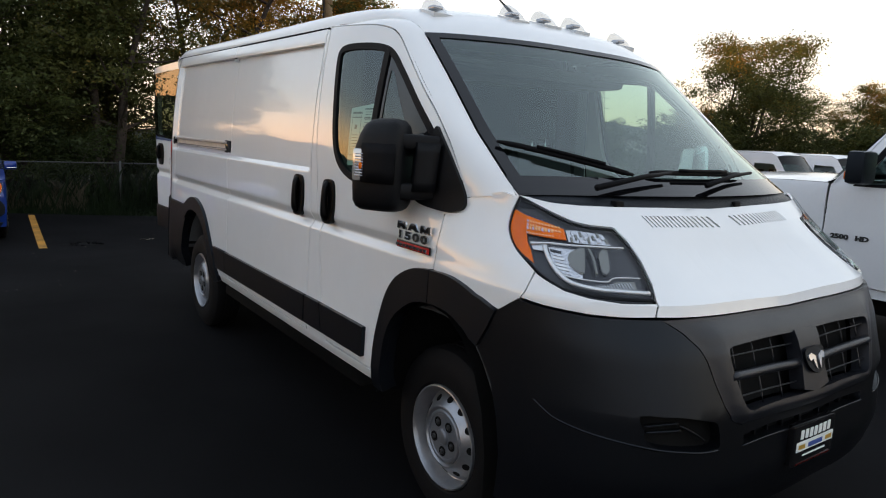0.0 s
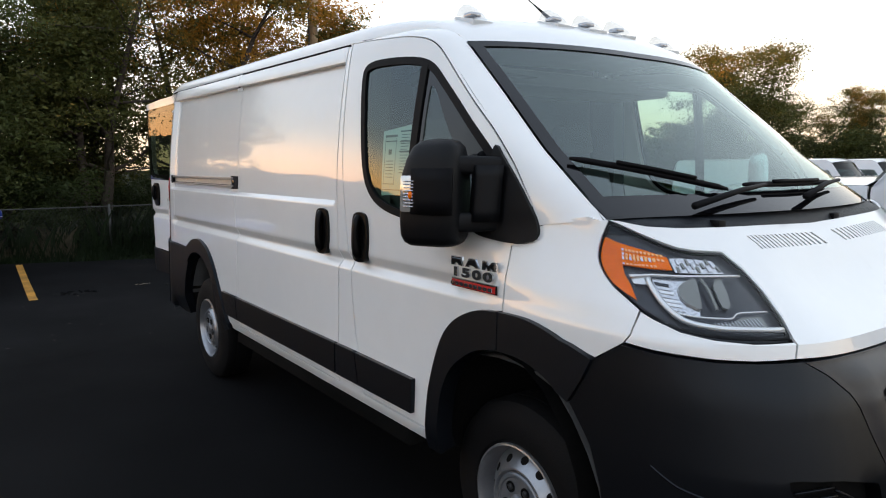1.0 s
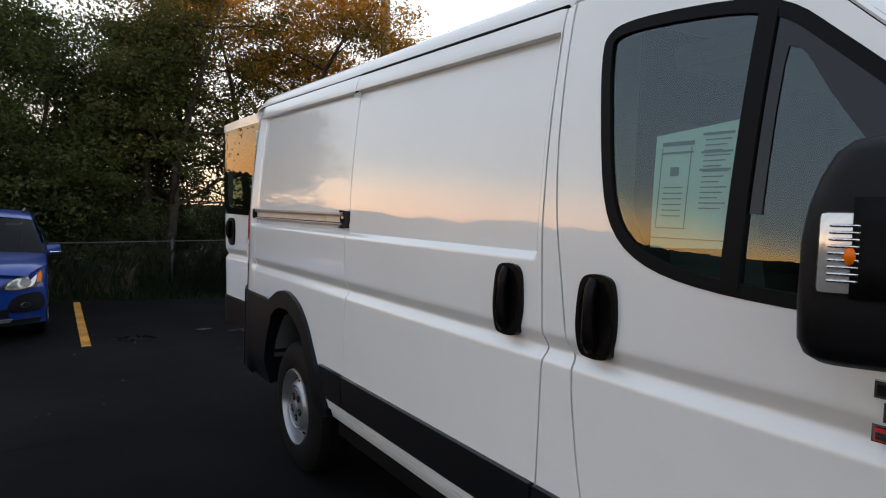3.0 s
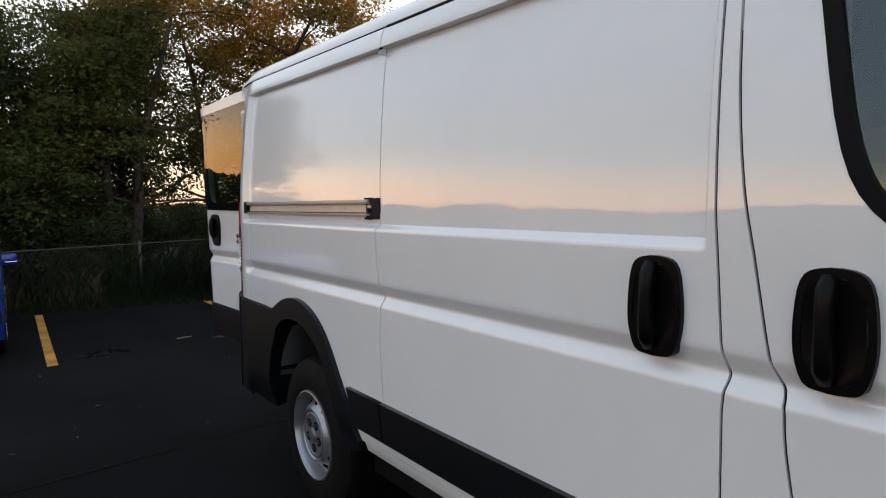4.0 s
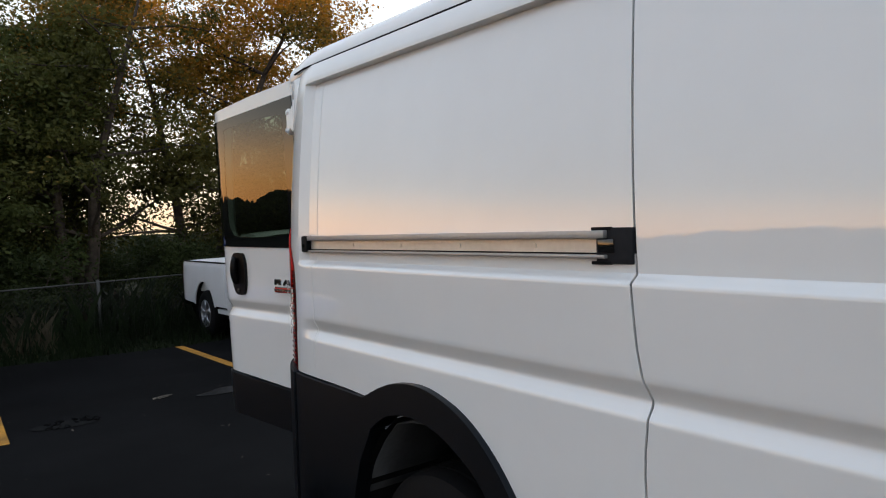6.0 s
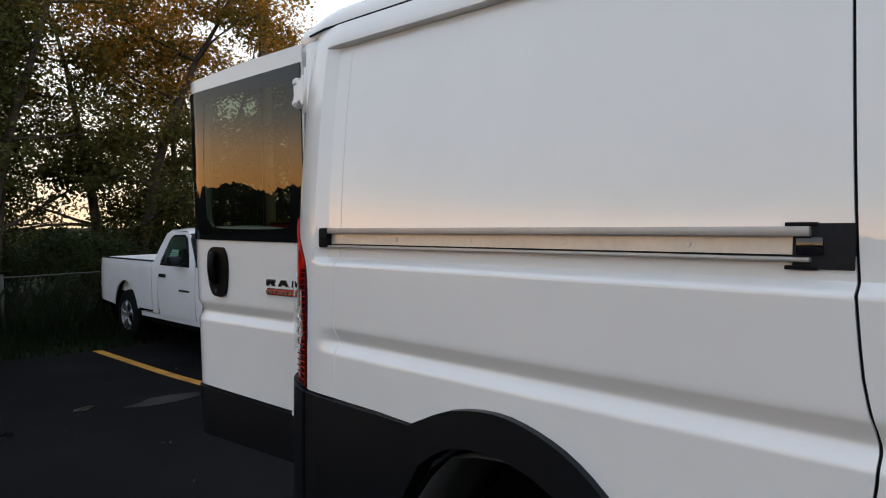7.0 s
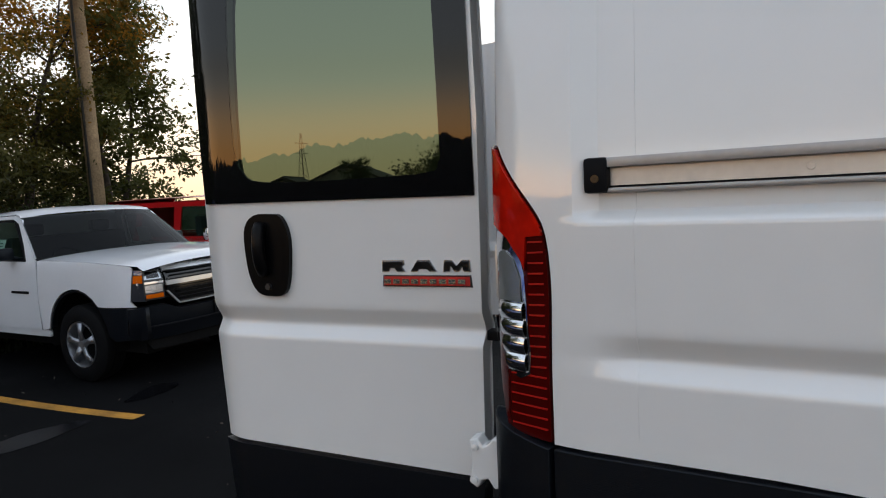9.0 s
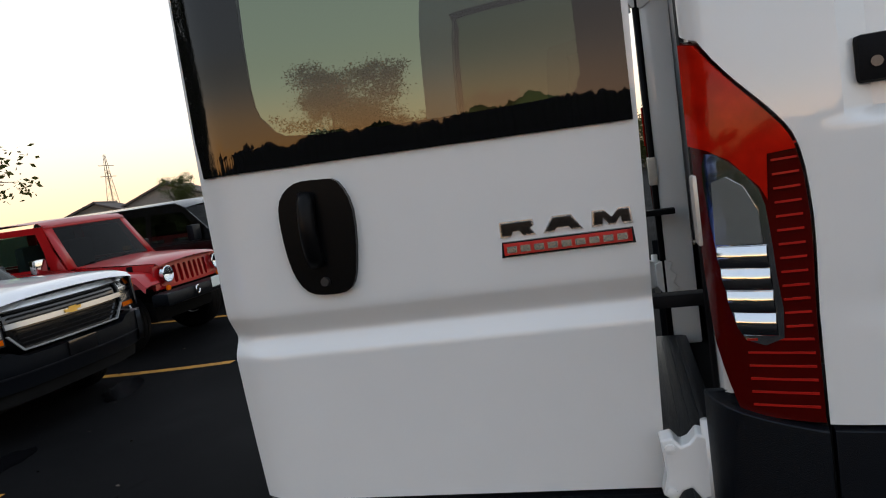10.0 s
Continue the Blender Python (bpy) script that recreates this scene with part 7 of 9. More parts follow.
T1 = tree_data(11, 9.5, 3.0, 470, 84, 0.108)
T2 = tree_data(23, 9.0, 2.7, 500, 84, 0.106)
T3 = tree_data(37, 10.0, 3.1, 470, 84, 0.110)
T5 = tree_data(71, 8.0, 2.9, 650, 84, 0.108, 0.08)
T4 = tree_data(61, 9.0, 2.8, 330, 60, 0.165)
B1 = tree_data(51, 3.2, 1.7, 190, 46, 0.13, 0.0)
for k, (d, m, x, y, s, lab) in enumerate((
        (T5, LEAF_GREEN, -3.2, 18.0, 0.88, "leafy green tree behind the fence"), (T5, LEAF_GREEN, -0.7, 18.4, 0.95, "leafy green tree behind the fence"), (T2, LEAF_OLIVE, 1.6, 18.2, 1.05, "olive-green tree turning brown"), (T3, LEAF_ORANGE, 4.2, 17.8, 0.98, "tree with autumn leaves, tops coloured orange as by low sun"),
        (T1, LEAF_ORANGE, 6.6, 18.8, 0.92, "tree with autumn leaves, tops coloured orange as by low sun"), (T4, LEAF_OLIVE, 9.1, 19.2, 0.84, "large-leaved tree turning orange beside the pole"),
        (T1, LEAF_OLIVE, 0.6, 20.4, 0.82, "olive-green tree behind the others"), (T2, LEAF_GREEN, -1.8, 22.5, 0.66, "tall leafy green tree behind the fence"))):
    plant(d, m, (x, y, -0.27), 1.7 * k, s, lab)
for k, (x, y, s, m) in enumerate(((-2.5, 16.2, 0.62, LEAF_DARK), (0.5, 16.6, 0.62, LEAF_DARK), (3.2, 16.3, 0.55, LEAF_DARK), (5.8, 16.5, 0.62, LEAF_DARK), (8.0, 17.6, 0.6, LEAF_OLIVE), (-1.9, 17.2, 0.8, LEAF_GREEN))):
    plant(B1, m, (x, y, -0.27), 2.1 * k, s, "low dense green shrub by the fence", "shrubs along the fence")
for k in range(22):
    plant(B1, LEAF_DARK, (-6.5 + 0.92 * k, 22.2 + 0.9 * (k % 3), -0.35), 1.7 * k, 0.60 + 0.07 * math.sin(2.3 * k), "low dark bush in the hedge behind the trees", "hedge behind the trees")
# trees beyond the parked vans
for k, (d, m, x, y, s, lab) in enumerate(((T5, LEAF_OLIVE, 30.6, 17.6, 1.12, "olive and orange tree against the bright sky"), (T3, LEAF_OLIVE, 34.6, 14.8, 0.66, "olive and orange tree against the bright sky"), (T2, LEAF_OLIVE, 36, 13.6, 0.72, "low olive-green tree against the sky"),
        (T2, LEAF_OLIVE, 38, 11.0, 0.78, "low olive-green tree beyond the vans"), (T1, LEAF_GREEN, 34, 20.5, 0.55, "tall leafy green tree behind the fence"), (T3, LEAF_OLIVE, 40, 6.0, 0.55, "low olive-green tree beyond the vans"), (T1, LEAF_OLIVE, 29, 19.5, 0.5, "tall leafy green tree behind the fence"))):
    plant(d, m, (x, y, -0.27), 1.3 * k, s, lab, "trees beyond the vans")
for k in range(12):
    plant(B1, LEAF_OLIVE if k % 2 else LEAF_GREEN, (28 + 1.1 * k, 20.5 - 1.7 * k, -0.27), 1.1 * k, 1.15, "low dense shrub with olive leaves", "shrubs beyond the vans")


def pole():
    p = thing("utility_pole", "weathered wooden utility pole among the trees", "pole")
    part("shaft", tubed([(7.45, 17.0, -0.3), (7.43, 17.0, 6), (7.41, 17.0, 12)], [0.16, 0.14, 0.12], 14), POLEWOOD, p)
    part("conduit", tubed([(7.27, 16.9, -0.3), (7.25, 16.9, 11)], 0.025, 6), GALV, p)


pole()


# ---- far edge on the side that the flank mirrors ----
def far_line():
    """Low far trees and sheds beyond the car park."""
    rnd = random.Random(9)
    n = 640
    rows = [[], []]
    for k in range(n + 1):
        a = radians(215 - 125.0 * k / n)
        k = k / 4
        x, y = 90 * math.cos(a), 90 * math.sin(a)
        h = 5.2 + 2.6 * sm(96, 74, k) + 2.2 * noise.noise((k * 0.06, 1, 0)) + 1.3 * noise.noise((k * 0.3, 2, 0)) + 0.6 * noise.noise((k * 1.3, 3, 0)) + 0.45 * noise.noise((k * 3.7, 4, 0))
        rows[0].append((x, y, -0.3))
        rows[1].append((x, y, h))
    tagged(part("far_trees", grid_mesh(rows, thick=1.5), FARWOOD), "dark line of far trees on the horizon", "trees", kind="structure")


far_line()


# ---- other vehicles: built nose towards -y, front axle at y = 0, ground at z = 0 ----
def arc(cy, cz, r, a0, a1, n=10):
    return [(cy + r * math.cos(radians(a0 + (a1 - a0) * k / n)), cz + r * math.sin(radians(a0 + (a1 - a0) * k / n))) for k in range(n + 1)]


class Shape:
    """Half-widths of a car: plan taper at both ends, lean above the belt."""

    def __init__(self, hw, nose, tail, belt, lean, taper=0.10, swell=0.02):
        self.hw, self.nose, self.tail, self.belt, self.lean, self.taper, self.swell = hw, nose, tail, belt, lean, taper, swell

    def half(self, y, z):
        w = self.hw - self.taper * sm(self.nose + 0.55, self.nose, y) ** 1.6 - 0.06 * sm(self.tail - 0.3, self.tail, y)
        w -= self.swell * abs((z - 0.75) / 0.45) ** 2 * (1 if z < self.belt else 0)
        if z >= self.belt:
            w -= self.swell * abs((self.belt - 0.75) / 0.45) ** 2 + self.lean * (z - self.belt)
        return w

    def left(self, y, z):
        return (-self.half(y, z), y, z)


def both(name, outline, sh, mat, parent, label="", holes=(), off=0.0, depth=0.02, lip=0.0, us=(), vs=(), bevel=0.0):
    """The same panel on both flanks."""
    ref = (0, (sh.nose + sh.tail) / 2, 0.8)
    us = list(us) or [sh.nose + 0.1 * k for k in range(1, 60)]
    vs = list(vs) or [0.35 + 0.1 * k for k in range(20)] + [sh.belt, sh.belt + 0.02]
    o = []
    for m in (None, 0.0):
        o.append(part(name, panel(outline, sh.left, us, vs, ref, holes, depth=depth, off=off, lip=lip, mirror=m), mat, parent, label, bevel=bevel))
    return o


def cross(sh, lines, n=12, crown=0.03, bulge=0.0):
    """Rows across the car along a side profile of (y, z): hoods, screens, roofs."""
    rows = []
    for y, z in lines:
        w = sh.half(y, z)
        rows.append([(w * t, y - bulge * (1 - t * t), z + crown * (1 - abs(t) ** 2.6)) for t in (-1 + 2 * k / n for k in range(n + 1))])
    return rows


def pickup(name, label, at, scale=1.0, number="", hd=False, group="", tall=0.0):
    t = thing(name, label, "pickup truck", group, at=at @ Matrix.Diagonal((scale, scale, tall or scale, 1)))
    sh = Shape(1.0, -0.97, 4.26, 1.15, 0.30, 0.13)
    A = arc(0.0, 0.42, 0.49, 172, 12, 12)
    out = [(-0.79, 1.09), (-0.755, 0.80), (-0.80, 0.752), (-0.375, 0.752)] + arc(0.0, 0.42, 0.49, 137, 12, 10) + [(0.50, 0.50), (0.60, 0.49), (0.615, 0.8), (0.60, 1.182), (0.2, 1.180), (-0.2, 1.168), (-0.6, 1.142), (-0.77, 1.118)]
    both("fender", out, sh, WHITE2, t, "white front wing")
    both("arch_lip", A + [(y * 0.94, 0.42 + (z - 0.42) * 0.94) for y, z in reversed(A)], sh, PLASTIC, t, off=-0.012, depth=0.05)
    door = [(0.625, 0.49), (1.74, 0.49), (1.79, 0.75), (1.80, 1.155), (1.79, 1.30), (1.70, 1.66), (1.60, 1.76), (1.22, 1.77), (1.08, 1.70), (0.86, 1.40), (0.64, 1.182), (0.625, 1.17)]
    win = smooth_line([(0.86, 1.20), (1.05, 1.195), (1.68, 1.21), (1.715, 1.25), (1.64, 1.62), (1.56, 1.68), (1.26, 1.685), (1.16, 1.63), (0.98, 1.38)], 2, True)
    d = both("door", door, sh, WHITE2, t, "white cab door", [win])
    both("window_seal", [(0.80, 1.17), (1.73, 1.175), (1.745, 1.25), (1.66, 1.65), (1.58, 1.715), (1.24, 1.72), (1.12, 1.66), (0.92, 1.38)], sh, SEAL, t, "black window surround", [win], off=0.004)
    for k, o in enumerate(both("pane", win, sh, DOORGLASS, t, "tinted side window", depth=0, off=-0.004)):
        o.visible_shadow = False
    both("door_handle", smooth_line([(1.52, 1.03), (1.53, 1.055), (1.70, 1.055), (1.71, 1.03), (1.70, 1.01), (1.53, 1.01)], 2, True), sh, GLOSSBLACK, t, "black door handle", off=0.022, depth=0.02, lip=0.006)
    cab = [(1.81, 0.50), (1.98, 0.50), (1.985, 1.22), (1.93, 1.45), (1.85, 1.70), (1.72, 1.79), (1.30, 1.80), (1.15, 1.77), (0.90, 1.49), (0.64, 1.19), (0.66, 1.175), (0.86, 1.41), (1.08, 1.71), (1.22, 1.78), (1.60, 1.77), (1.71, 1.665), (1.80, 1.30), (1.81, 1.155)]
    both("cab_side", cab, sh, WHITE2, t, "white cab pillar")
    R = arc(3.02, 0.42, 0.48, 170, 10, 12)
    bed = [(2.01, 0.53), (2.50, 0.53)] + R + [(3.52, 0.52), (4.14, 0.56), (4.20, 0.75), (4.22, 1.20), (4.20, 1.235), (2.02, 1.225)]
    both("bed_side", bed, sh, WHITE2, t, "white load bed side")
    both("bed_rail", [(2.02, 1.222), (4.2, 1.232), (4.2, 1.262), (2.02, 1.252)], sh, SEAL, t, "black bed rail cap", off=0.006, depth=0.06)
    both("sill", [(0.52, 0.42), (2.45, 0.42), (2.45, 0.485), (0.52, 0.485)], sh, WHITE2, t, "white sill", off=-0.015, depth=0.05)
    # hood, screen, roof, back of the cab
    part("hood", sharp(grid_mesh(cross(sh, [(-0.90, 1.075), (-0.84, 1.115), (-0.6, 1.145), (-0.2, 1.17), (0.3, 1.185), (0.60, 1.185)], 16, 0.055, 0.05), ref=(0, 0, 0.2)), 50), WHITE2, t, "white bonnet with a raised middle")
    part("hood_crease", grid_mesh([[(x * s, y, z + 0.006) for s in (1, 1.04)] for x, y, z in ((0.60, -0.86, 1.147), (0.63, -0.3, 1.197), (0.66, 0.3, 1.213))], thick=0.004), WHITE2, t)
    ws = part("windscreen", grid_mesh(cross(sh, [(0.62, 1.20), (0.78, 1.38), (0.95, 1.56), (1.12, 1.735)], 14, 0.03, 0.16), ref=(0, 1, 0.5)), DARKSCREEN, t, "raked windscreen")
    ws.visible_shadow = False
    part("cowl", grid_mesh(cross(sh, [(0.56, 1.178), (0.66, 1.205)], 14, 0.045, 0.10), thick=0.01), SEAL, t)
    part("roof", sharp(grid_mesh(cross(sh, [(1.11, 1.735), (1.20, 1.785), (1.40, 1.815), (1.70, 1.81), (1.84, 1.74)], 16, 0.045, 0.05), ref=(0, 1.5, 0.5)), 50), WHITE2, t, "white cab roof")
    part("cab_back", grid_mesh(cross(sh, [(1.84, 1.74), (1.95, 1.40), (1.97, 0.6)], 10, 0.0), thick=0.02), WHITE2, t)
    part("back_window", grid_mesh([[(x, 1.905 + (1.62 - z) * 0.25, z) for x in (-0.62, 0, 0.62)] for z in (1.32, 1.62)], thick=0.01), DOORGLASS, t)
    # cab inside
    part("bench", boxed((-0.72, 1.05, 0.70), (0.72, 1.55, 0.92), 0.05), CLOTH, t)
    part("bench_back", boxed((-0.72, 1.52, 0.85), (0.72, 1.70, 1.45), 0.05), CLOTH, t)
    for x in (-0.42, 0.42):
        part("headrest", boxed((x - 0.12, 1.56, 1.46), (x + 0.12, 1.66, 1.63), 0.04), CLOTH, t)
    part("dash", boxed((-0.78, 0.55, 0.80), (0.78, 0.95, 1.18), 0.06), DASH, t)
    ring = [(-0.38 + 0.18 * math.cos(a), 1.0 + 0.10 * math.sin(a), 1.12 + 0.15 * math.sin(a)) for a in (2 * math.pi * k / 24 for k in range(25))]
    part("steering_wheel", tubed(ring, 0.014, 6), SEAL, t)
    # bed
    part("bed_floor", boxed((-0.85, 2.02, 0.70), (0.85, 4.2, 0.74)), DARKIN, t)
    for x in (-0.90, 0.86):
        part("bed_lining", boxed((x, 2.02, 0.72), (x + 0.04, 4.2, 1.23)), WHITE2, t)
    part("tailgate", boxed((-0.90, 4.18, 0.66), (0.90, 4.24, 1.24), 0.02), WHITE2, t)
    part("rear_bumper", boxed((-0.95, 4.20, 0.46), (0.95, 4.36, 0.66), 0.03), CHROME, t)
    both("tail_lamp", [(4.16, 0.82), (4.225, 0.82), (4.225, 1.15), (4.16, 1.17)], sh, DARKRED, t, "red tail lamp", off=0.006)
    part("underbody", boxed((-0.80, -0.75, 0.28), (0.80, 4.1, 0.60), 0.05), UNDER, t)
    # face

    def face(x, z):
        return (x, -0.93 - 0.02 * sm(1.1, 0.8, z) + 0.16 * (abs(x) / 1.0) ** 2.8 + 0.06 * sm(0.98, 1.12, z), z)
    ref = (0, 1, 0.8)
    xs = [-1 + 0.1 * k for k in range(21)]
    zs = [0.4 + 0.05 * k for k in range(16)]
    fp = lambda o, mat, nm, par=t, lab="", off=0.0, depth=0.02, holes=(), lip=0.0: part(nm, panel(o, face, xs, zs, ref, holes, depth=depth, off=off, lip=lip), mat, par, lab)
    mir = lambda o: [(-x, z) for x, z in o]
    fp([(-0.88, 0.80), (0.88, 0.80), (0.88, 1.085), (-0.88, 1.085)], UNDER, "grille_back", off=-0.05, depth=0)
    g = fp([(-0.62, 0.845), (-0.52, 0.745), (0.52, 0.745), (0.62, 0.845), (0.62, 1.06), (-0.62, 1.06)], GLOSSBLACK, "grille", lab="black mesh grille with chrome bars", off=-0.02, depth=0.01)
    for k in range(8):
        z = 0.780 + 0.036 * k
        fp([(-0.52 - 0.01 * k, z), (0.52 + 0.01 * k, z), (0.52 + 0.01 * k, z + 0.010), (-0.52 - 0.01 * k, z + 0.010)], SEAL, "grille_slat", g, off=0.0)
    fp([(-0.64, 1.045), (0.64, 1.045), (0.64, 1.094), (-0.64, 1.094)], TRIMWHITE, "grille_bar", g, "chrome top bar", off=0.02, lip=0.008)
    fp([(-0.64, 0.915), (0.64, 0.915), (0.64, 0.958), (-0.64, 0.958)], TRIMWHITE, "grille_bar", g, "chrome middle bar", off=0.024, lip=0.008)
    fp([(-0.645, 0.865), (-0.53, 0.732), (0.53, 0.732), (0.645, 0.865), (0.63, 0.87), (0.52, 0.745), (-0.52, 0.745), (-0.63, 0.87)], TRIMWHITE, "grille_bar", g, "chrome lower frame", off=0.022)
    em = [(-0.085, 0.922), (-0.095, 0.948), (-0.04, 0.948), (-0.04, 0.966), (0.04, 0.966), (0.04, 0.958), (0.095, 0.958), (0.085, 0.932), (0.04, 0.932), (0.04, 0.914), (-0.04, 0.914), (-0.04, 0.922)]
    fp(em, GOLD, "emblem", g, "gold emblem", off=0.034, depth=0.01)
    for m in (False, True):
        f = mir if m else (lambda o: o)
        lamp = fp(f([(-0.90, 0.80), (-0.655, 0.80), (-0.655, 1.085), (-0.90, 1.075)]), LAMPDARK, "headlamp", lab="stacked headlamp with amber lenses", off=0.0)
        fp(f([(-0.89, 0.985), (-0.67, 0.985), (-0.67, 1.06), (-0.89, 1.055)]), LAMPSILVER, "lamp_bowl", lamp, off=0.006)
        fp(f([(-0.80, 0.995), (-0.69, 0.995), (-0.69, 1.05), (-0.80, 1.05)]), GLOSSBLACK, "lamp_lens", lamp, off=0.012)
        fp(f([(-0.89, 1.005), (-0.84, 1.005), (-0.84, 1.055), (-0.89, 1.05)]), AMBER, "turn_lens", lamp, off=0.012)
        fp(f([(-0.90, 0.945), (-0.66, 0.945), (-0.66, 0.965), (-0.90, 0.965)]), CHROME, "lamp_bar", lamp, off=0.012)
        fp(f([(-0.89, 0.815), (-0.67, 0.815), (-0.67, 0.855), (-0.86, 0.85)]), AMBER, "side_lens", lamp, off=0.010)
        fp(f([(-0.89, 0.865), (-0.67, 0.865), (-0.67, 0.935), (-0.89, 0.935)]), LAMPSILVER, "lamp_bowl", lamp, off=0.004)
        fp(f([(-0.905, 0.79), (-0.645, 0.79), (-0.645, 1.09), (-0.905, 1.08)]), CLEAR, "cover", lamp, off=0.022, depth=0).visible_shadow = False

    side = both("headlamp_side", [(-0.90, 0.80), (-0.762, 0.80), (-0.795, 1.085), (-0.88, 1.085)], sh, LAMPDARK, t, "headlamp wrapped round the corner", off=0.0)
    both("lamp_bowl", [(-0.885, 1.04), (-0.80, 1.04), (-0.802, 1.078), (-0.88, 1.078)], sh, LAMPSILVER, t, off=0.005, depth=0.004)
    both("turn_lens", [(-0.885, 0.965), (-0.792, 0.965), (-0.80, 1.035), (-0.885, 1.035)], sh, AMBER, t, off=0.005, depth=0.004)
    both("bumper_side", [(-0.90, 0.742), (-0.372, 0.742)] + arc(0.0, 0.42, 0.49, 139, 172, 5) + [(-0.56, 0.44), (-0.90, 0.46)], sh, PLASTIC, t, "black bumper end", off=0.008, depth=0.05)

    def bump(x, z):
        return (x, -0.99 + 0.20 * (abs(x) / 1.02) ** 3 + 0.03 * sm(0.62, 0.42, z), z)
    bo = [(-1.0, 0.50), (-0.9, 0.44), (0.9, 0.44), (1.0, 0.50), (1.0, 0.742), (0.66, 0.745), (0.55, 0.69), (-0.55, 0.69), (-0.66, 0.745), (-1.0, 0.742)]
    b = part("front_bumper", panel(bo, bump, xs, zs, ref, depth=0.12, lip=0.02), PLASTIC, t, "black plastic front bumper")
    part("bumper_step", panel([(-0.85, 0.555), (0.85, 0.555), (0.85, 0.568), (-0.85, 0.568)], bump, xs, zs, ref, depth=0.01, off=0.008), GREYPL, b)
    part("lower_lip", panel([(-0.8, 0.34), (0.8, 0.34), (0.85, 0.43), (-0.85, 0.43)], bump, xs, zs, ref, depth=0.05, off=-0.03), UNDER, b)
    part("plate_holder", boxed((-0.16, -1.01, 0.58), (0.16, -0.97, 0.70), 0.004), GLOSSBLACK, b)
    # mirrors
    for s in (-1, 1):
        if hd:
            lo, hi = (1.02, 0.84, 1.19), (1.26, 0.98, 1.41)
        else:
            lo, hi = (1.00, 0.95, 1.20), (1.17, 1.08, 1.36)
        m = part("door_mirror", boxed((min(s * lo[0], s * hi[0]), lo[1], lo[2]), (max(s * lo[0], s * hi[0]), hi[1], hi[2]), 0.035), PLASTIC, t, "black door mirror")
        part("mirror_arm", tubed([(s * 0.92, lo[1] + 0.03, 1.19), (s * 1.06, lo[1] + 0.07, lo[2] + 0.04)], 0.028, 8), PLASTIC, m)
        if hd:
            part("repeater", boxed((min(s * 1.03, s * 1.24), 0.832, 1.22), (max(s * 1.03, s * 1.24), 0.845, 1.27), 0.004), AMBER, m)
    # sheet in the window, badge on the door
    if not hd:
        st = both("window_sticker", [(1.30, 1.22), (1.56, 1.22), (1.52, 1.46), (1.30, 1.46)], sh, PAPER, t, "printed paper sheet inside the window", off=-0.012, depth=0)
        for k in range(5):
            both("print_bar", [(1.34, 1.25 + 0.038 * k), (1.50, 1.25 + 0.038 * k), (1.50, 1.262 + 0.038 * k), (1.34, 1.262 + 0.038 * k)], sh, INK, t, off=-0.010, depth=0)
        for k in range(9):
            both("badge_mark", [(0.78 + 0.036 * k, 0.845), (0.805 + 0.036 * k, 0.845), (0.805 + 0.036 * k, 0.870), (0.78 + 0.036 * k, 0.870)], sh, SEAL, t, off=0.006, depth=0.006)
    elif number:
        # reads from the front axle backwards on this flank
        m = Matrix.Translation((sh.half(1.0, 0.82) + 0.004, 0.82, 0.815)) @ Matrix(((0, 0, 1, 0), (1, 0, 0, 0), (0, 1, 0, 0), (0, 0, 0, 1))) @ Matrix.Diagonal((1.35, 0.85, 1, 1))
        for word, dx in zip(number.split(), (-0.045, 0.085)):
            part("door_number", lettering(word, 0.052, 0.003, m @ Matrix.Translation((dx, 0, 0))), NUTGREY, t, "dark raised characters on the door", smooth=False)
    for y in (0.0, 3.02):
        steel_wheel(t, "wheel", "black tyre on a silver spoked wheel", 0.395, 0.235, 0.25, 0, Matrix.Translation((-0.86, y, 0.395)), False, 5)
        steel_wheel(t, "wheel", "black tyre on a silver spoked wheel", 0.395, 0.235, 0.25, 0, Matrix.Translation((0.86, y, 0.395)), True, 5)
    for y in (0.0, 3.02):
        for s in (-1, 1):
            rows = [[(s * x, y + 0.50 * math.cos(radians(a)), 0.42 + 0.52 * math.sin(radians(a))) for a in range(-10, 191, 20)] for x in (0.55, 0.96)]
            part("wheel_well", grid_mesh(rows), UNDER, t)
    return t


truck = pickup("pickup_truck", "white regular-cab pickup truck parked nose out beside the verge", Matrix.Translation((3.60, 10.17, -0.235)) @ Matrix.Rotation(0.012, 4, "Z"), 0.985)
# a tall bonnet under a low cab
for ob in list(truck.children) + [c for o in truck.children if o.type == "MESH" for c in o.children]:
    if ob.type == "MESH":
        for v in ob.data.vertices:
            z = v.co.z
            v.co.z = z * 1.05 if z < 1.15 else 1.2075 + (z - 1.15) * 0.80
pickup("pickup_truck", "white heavy-duty pickup truck parked beside the van", Matrix.Translation((5.62, 1.32, -0.02)) @ Matrix.Rotation(math.pi, 4, "Z"), 1.03, "2500 HD", True, tall=1.22)


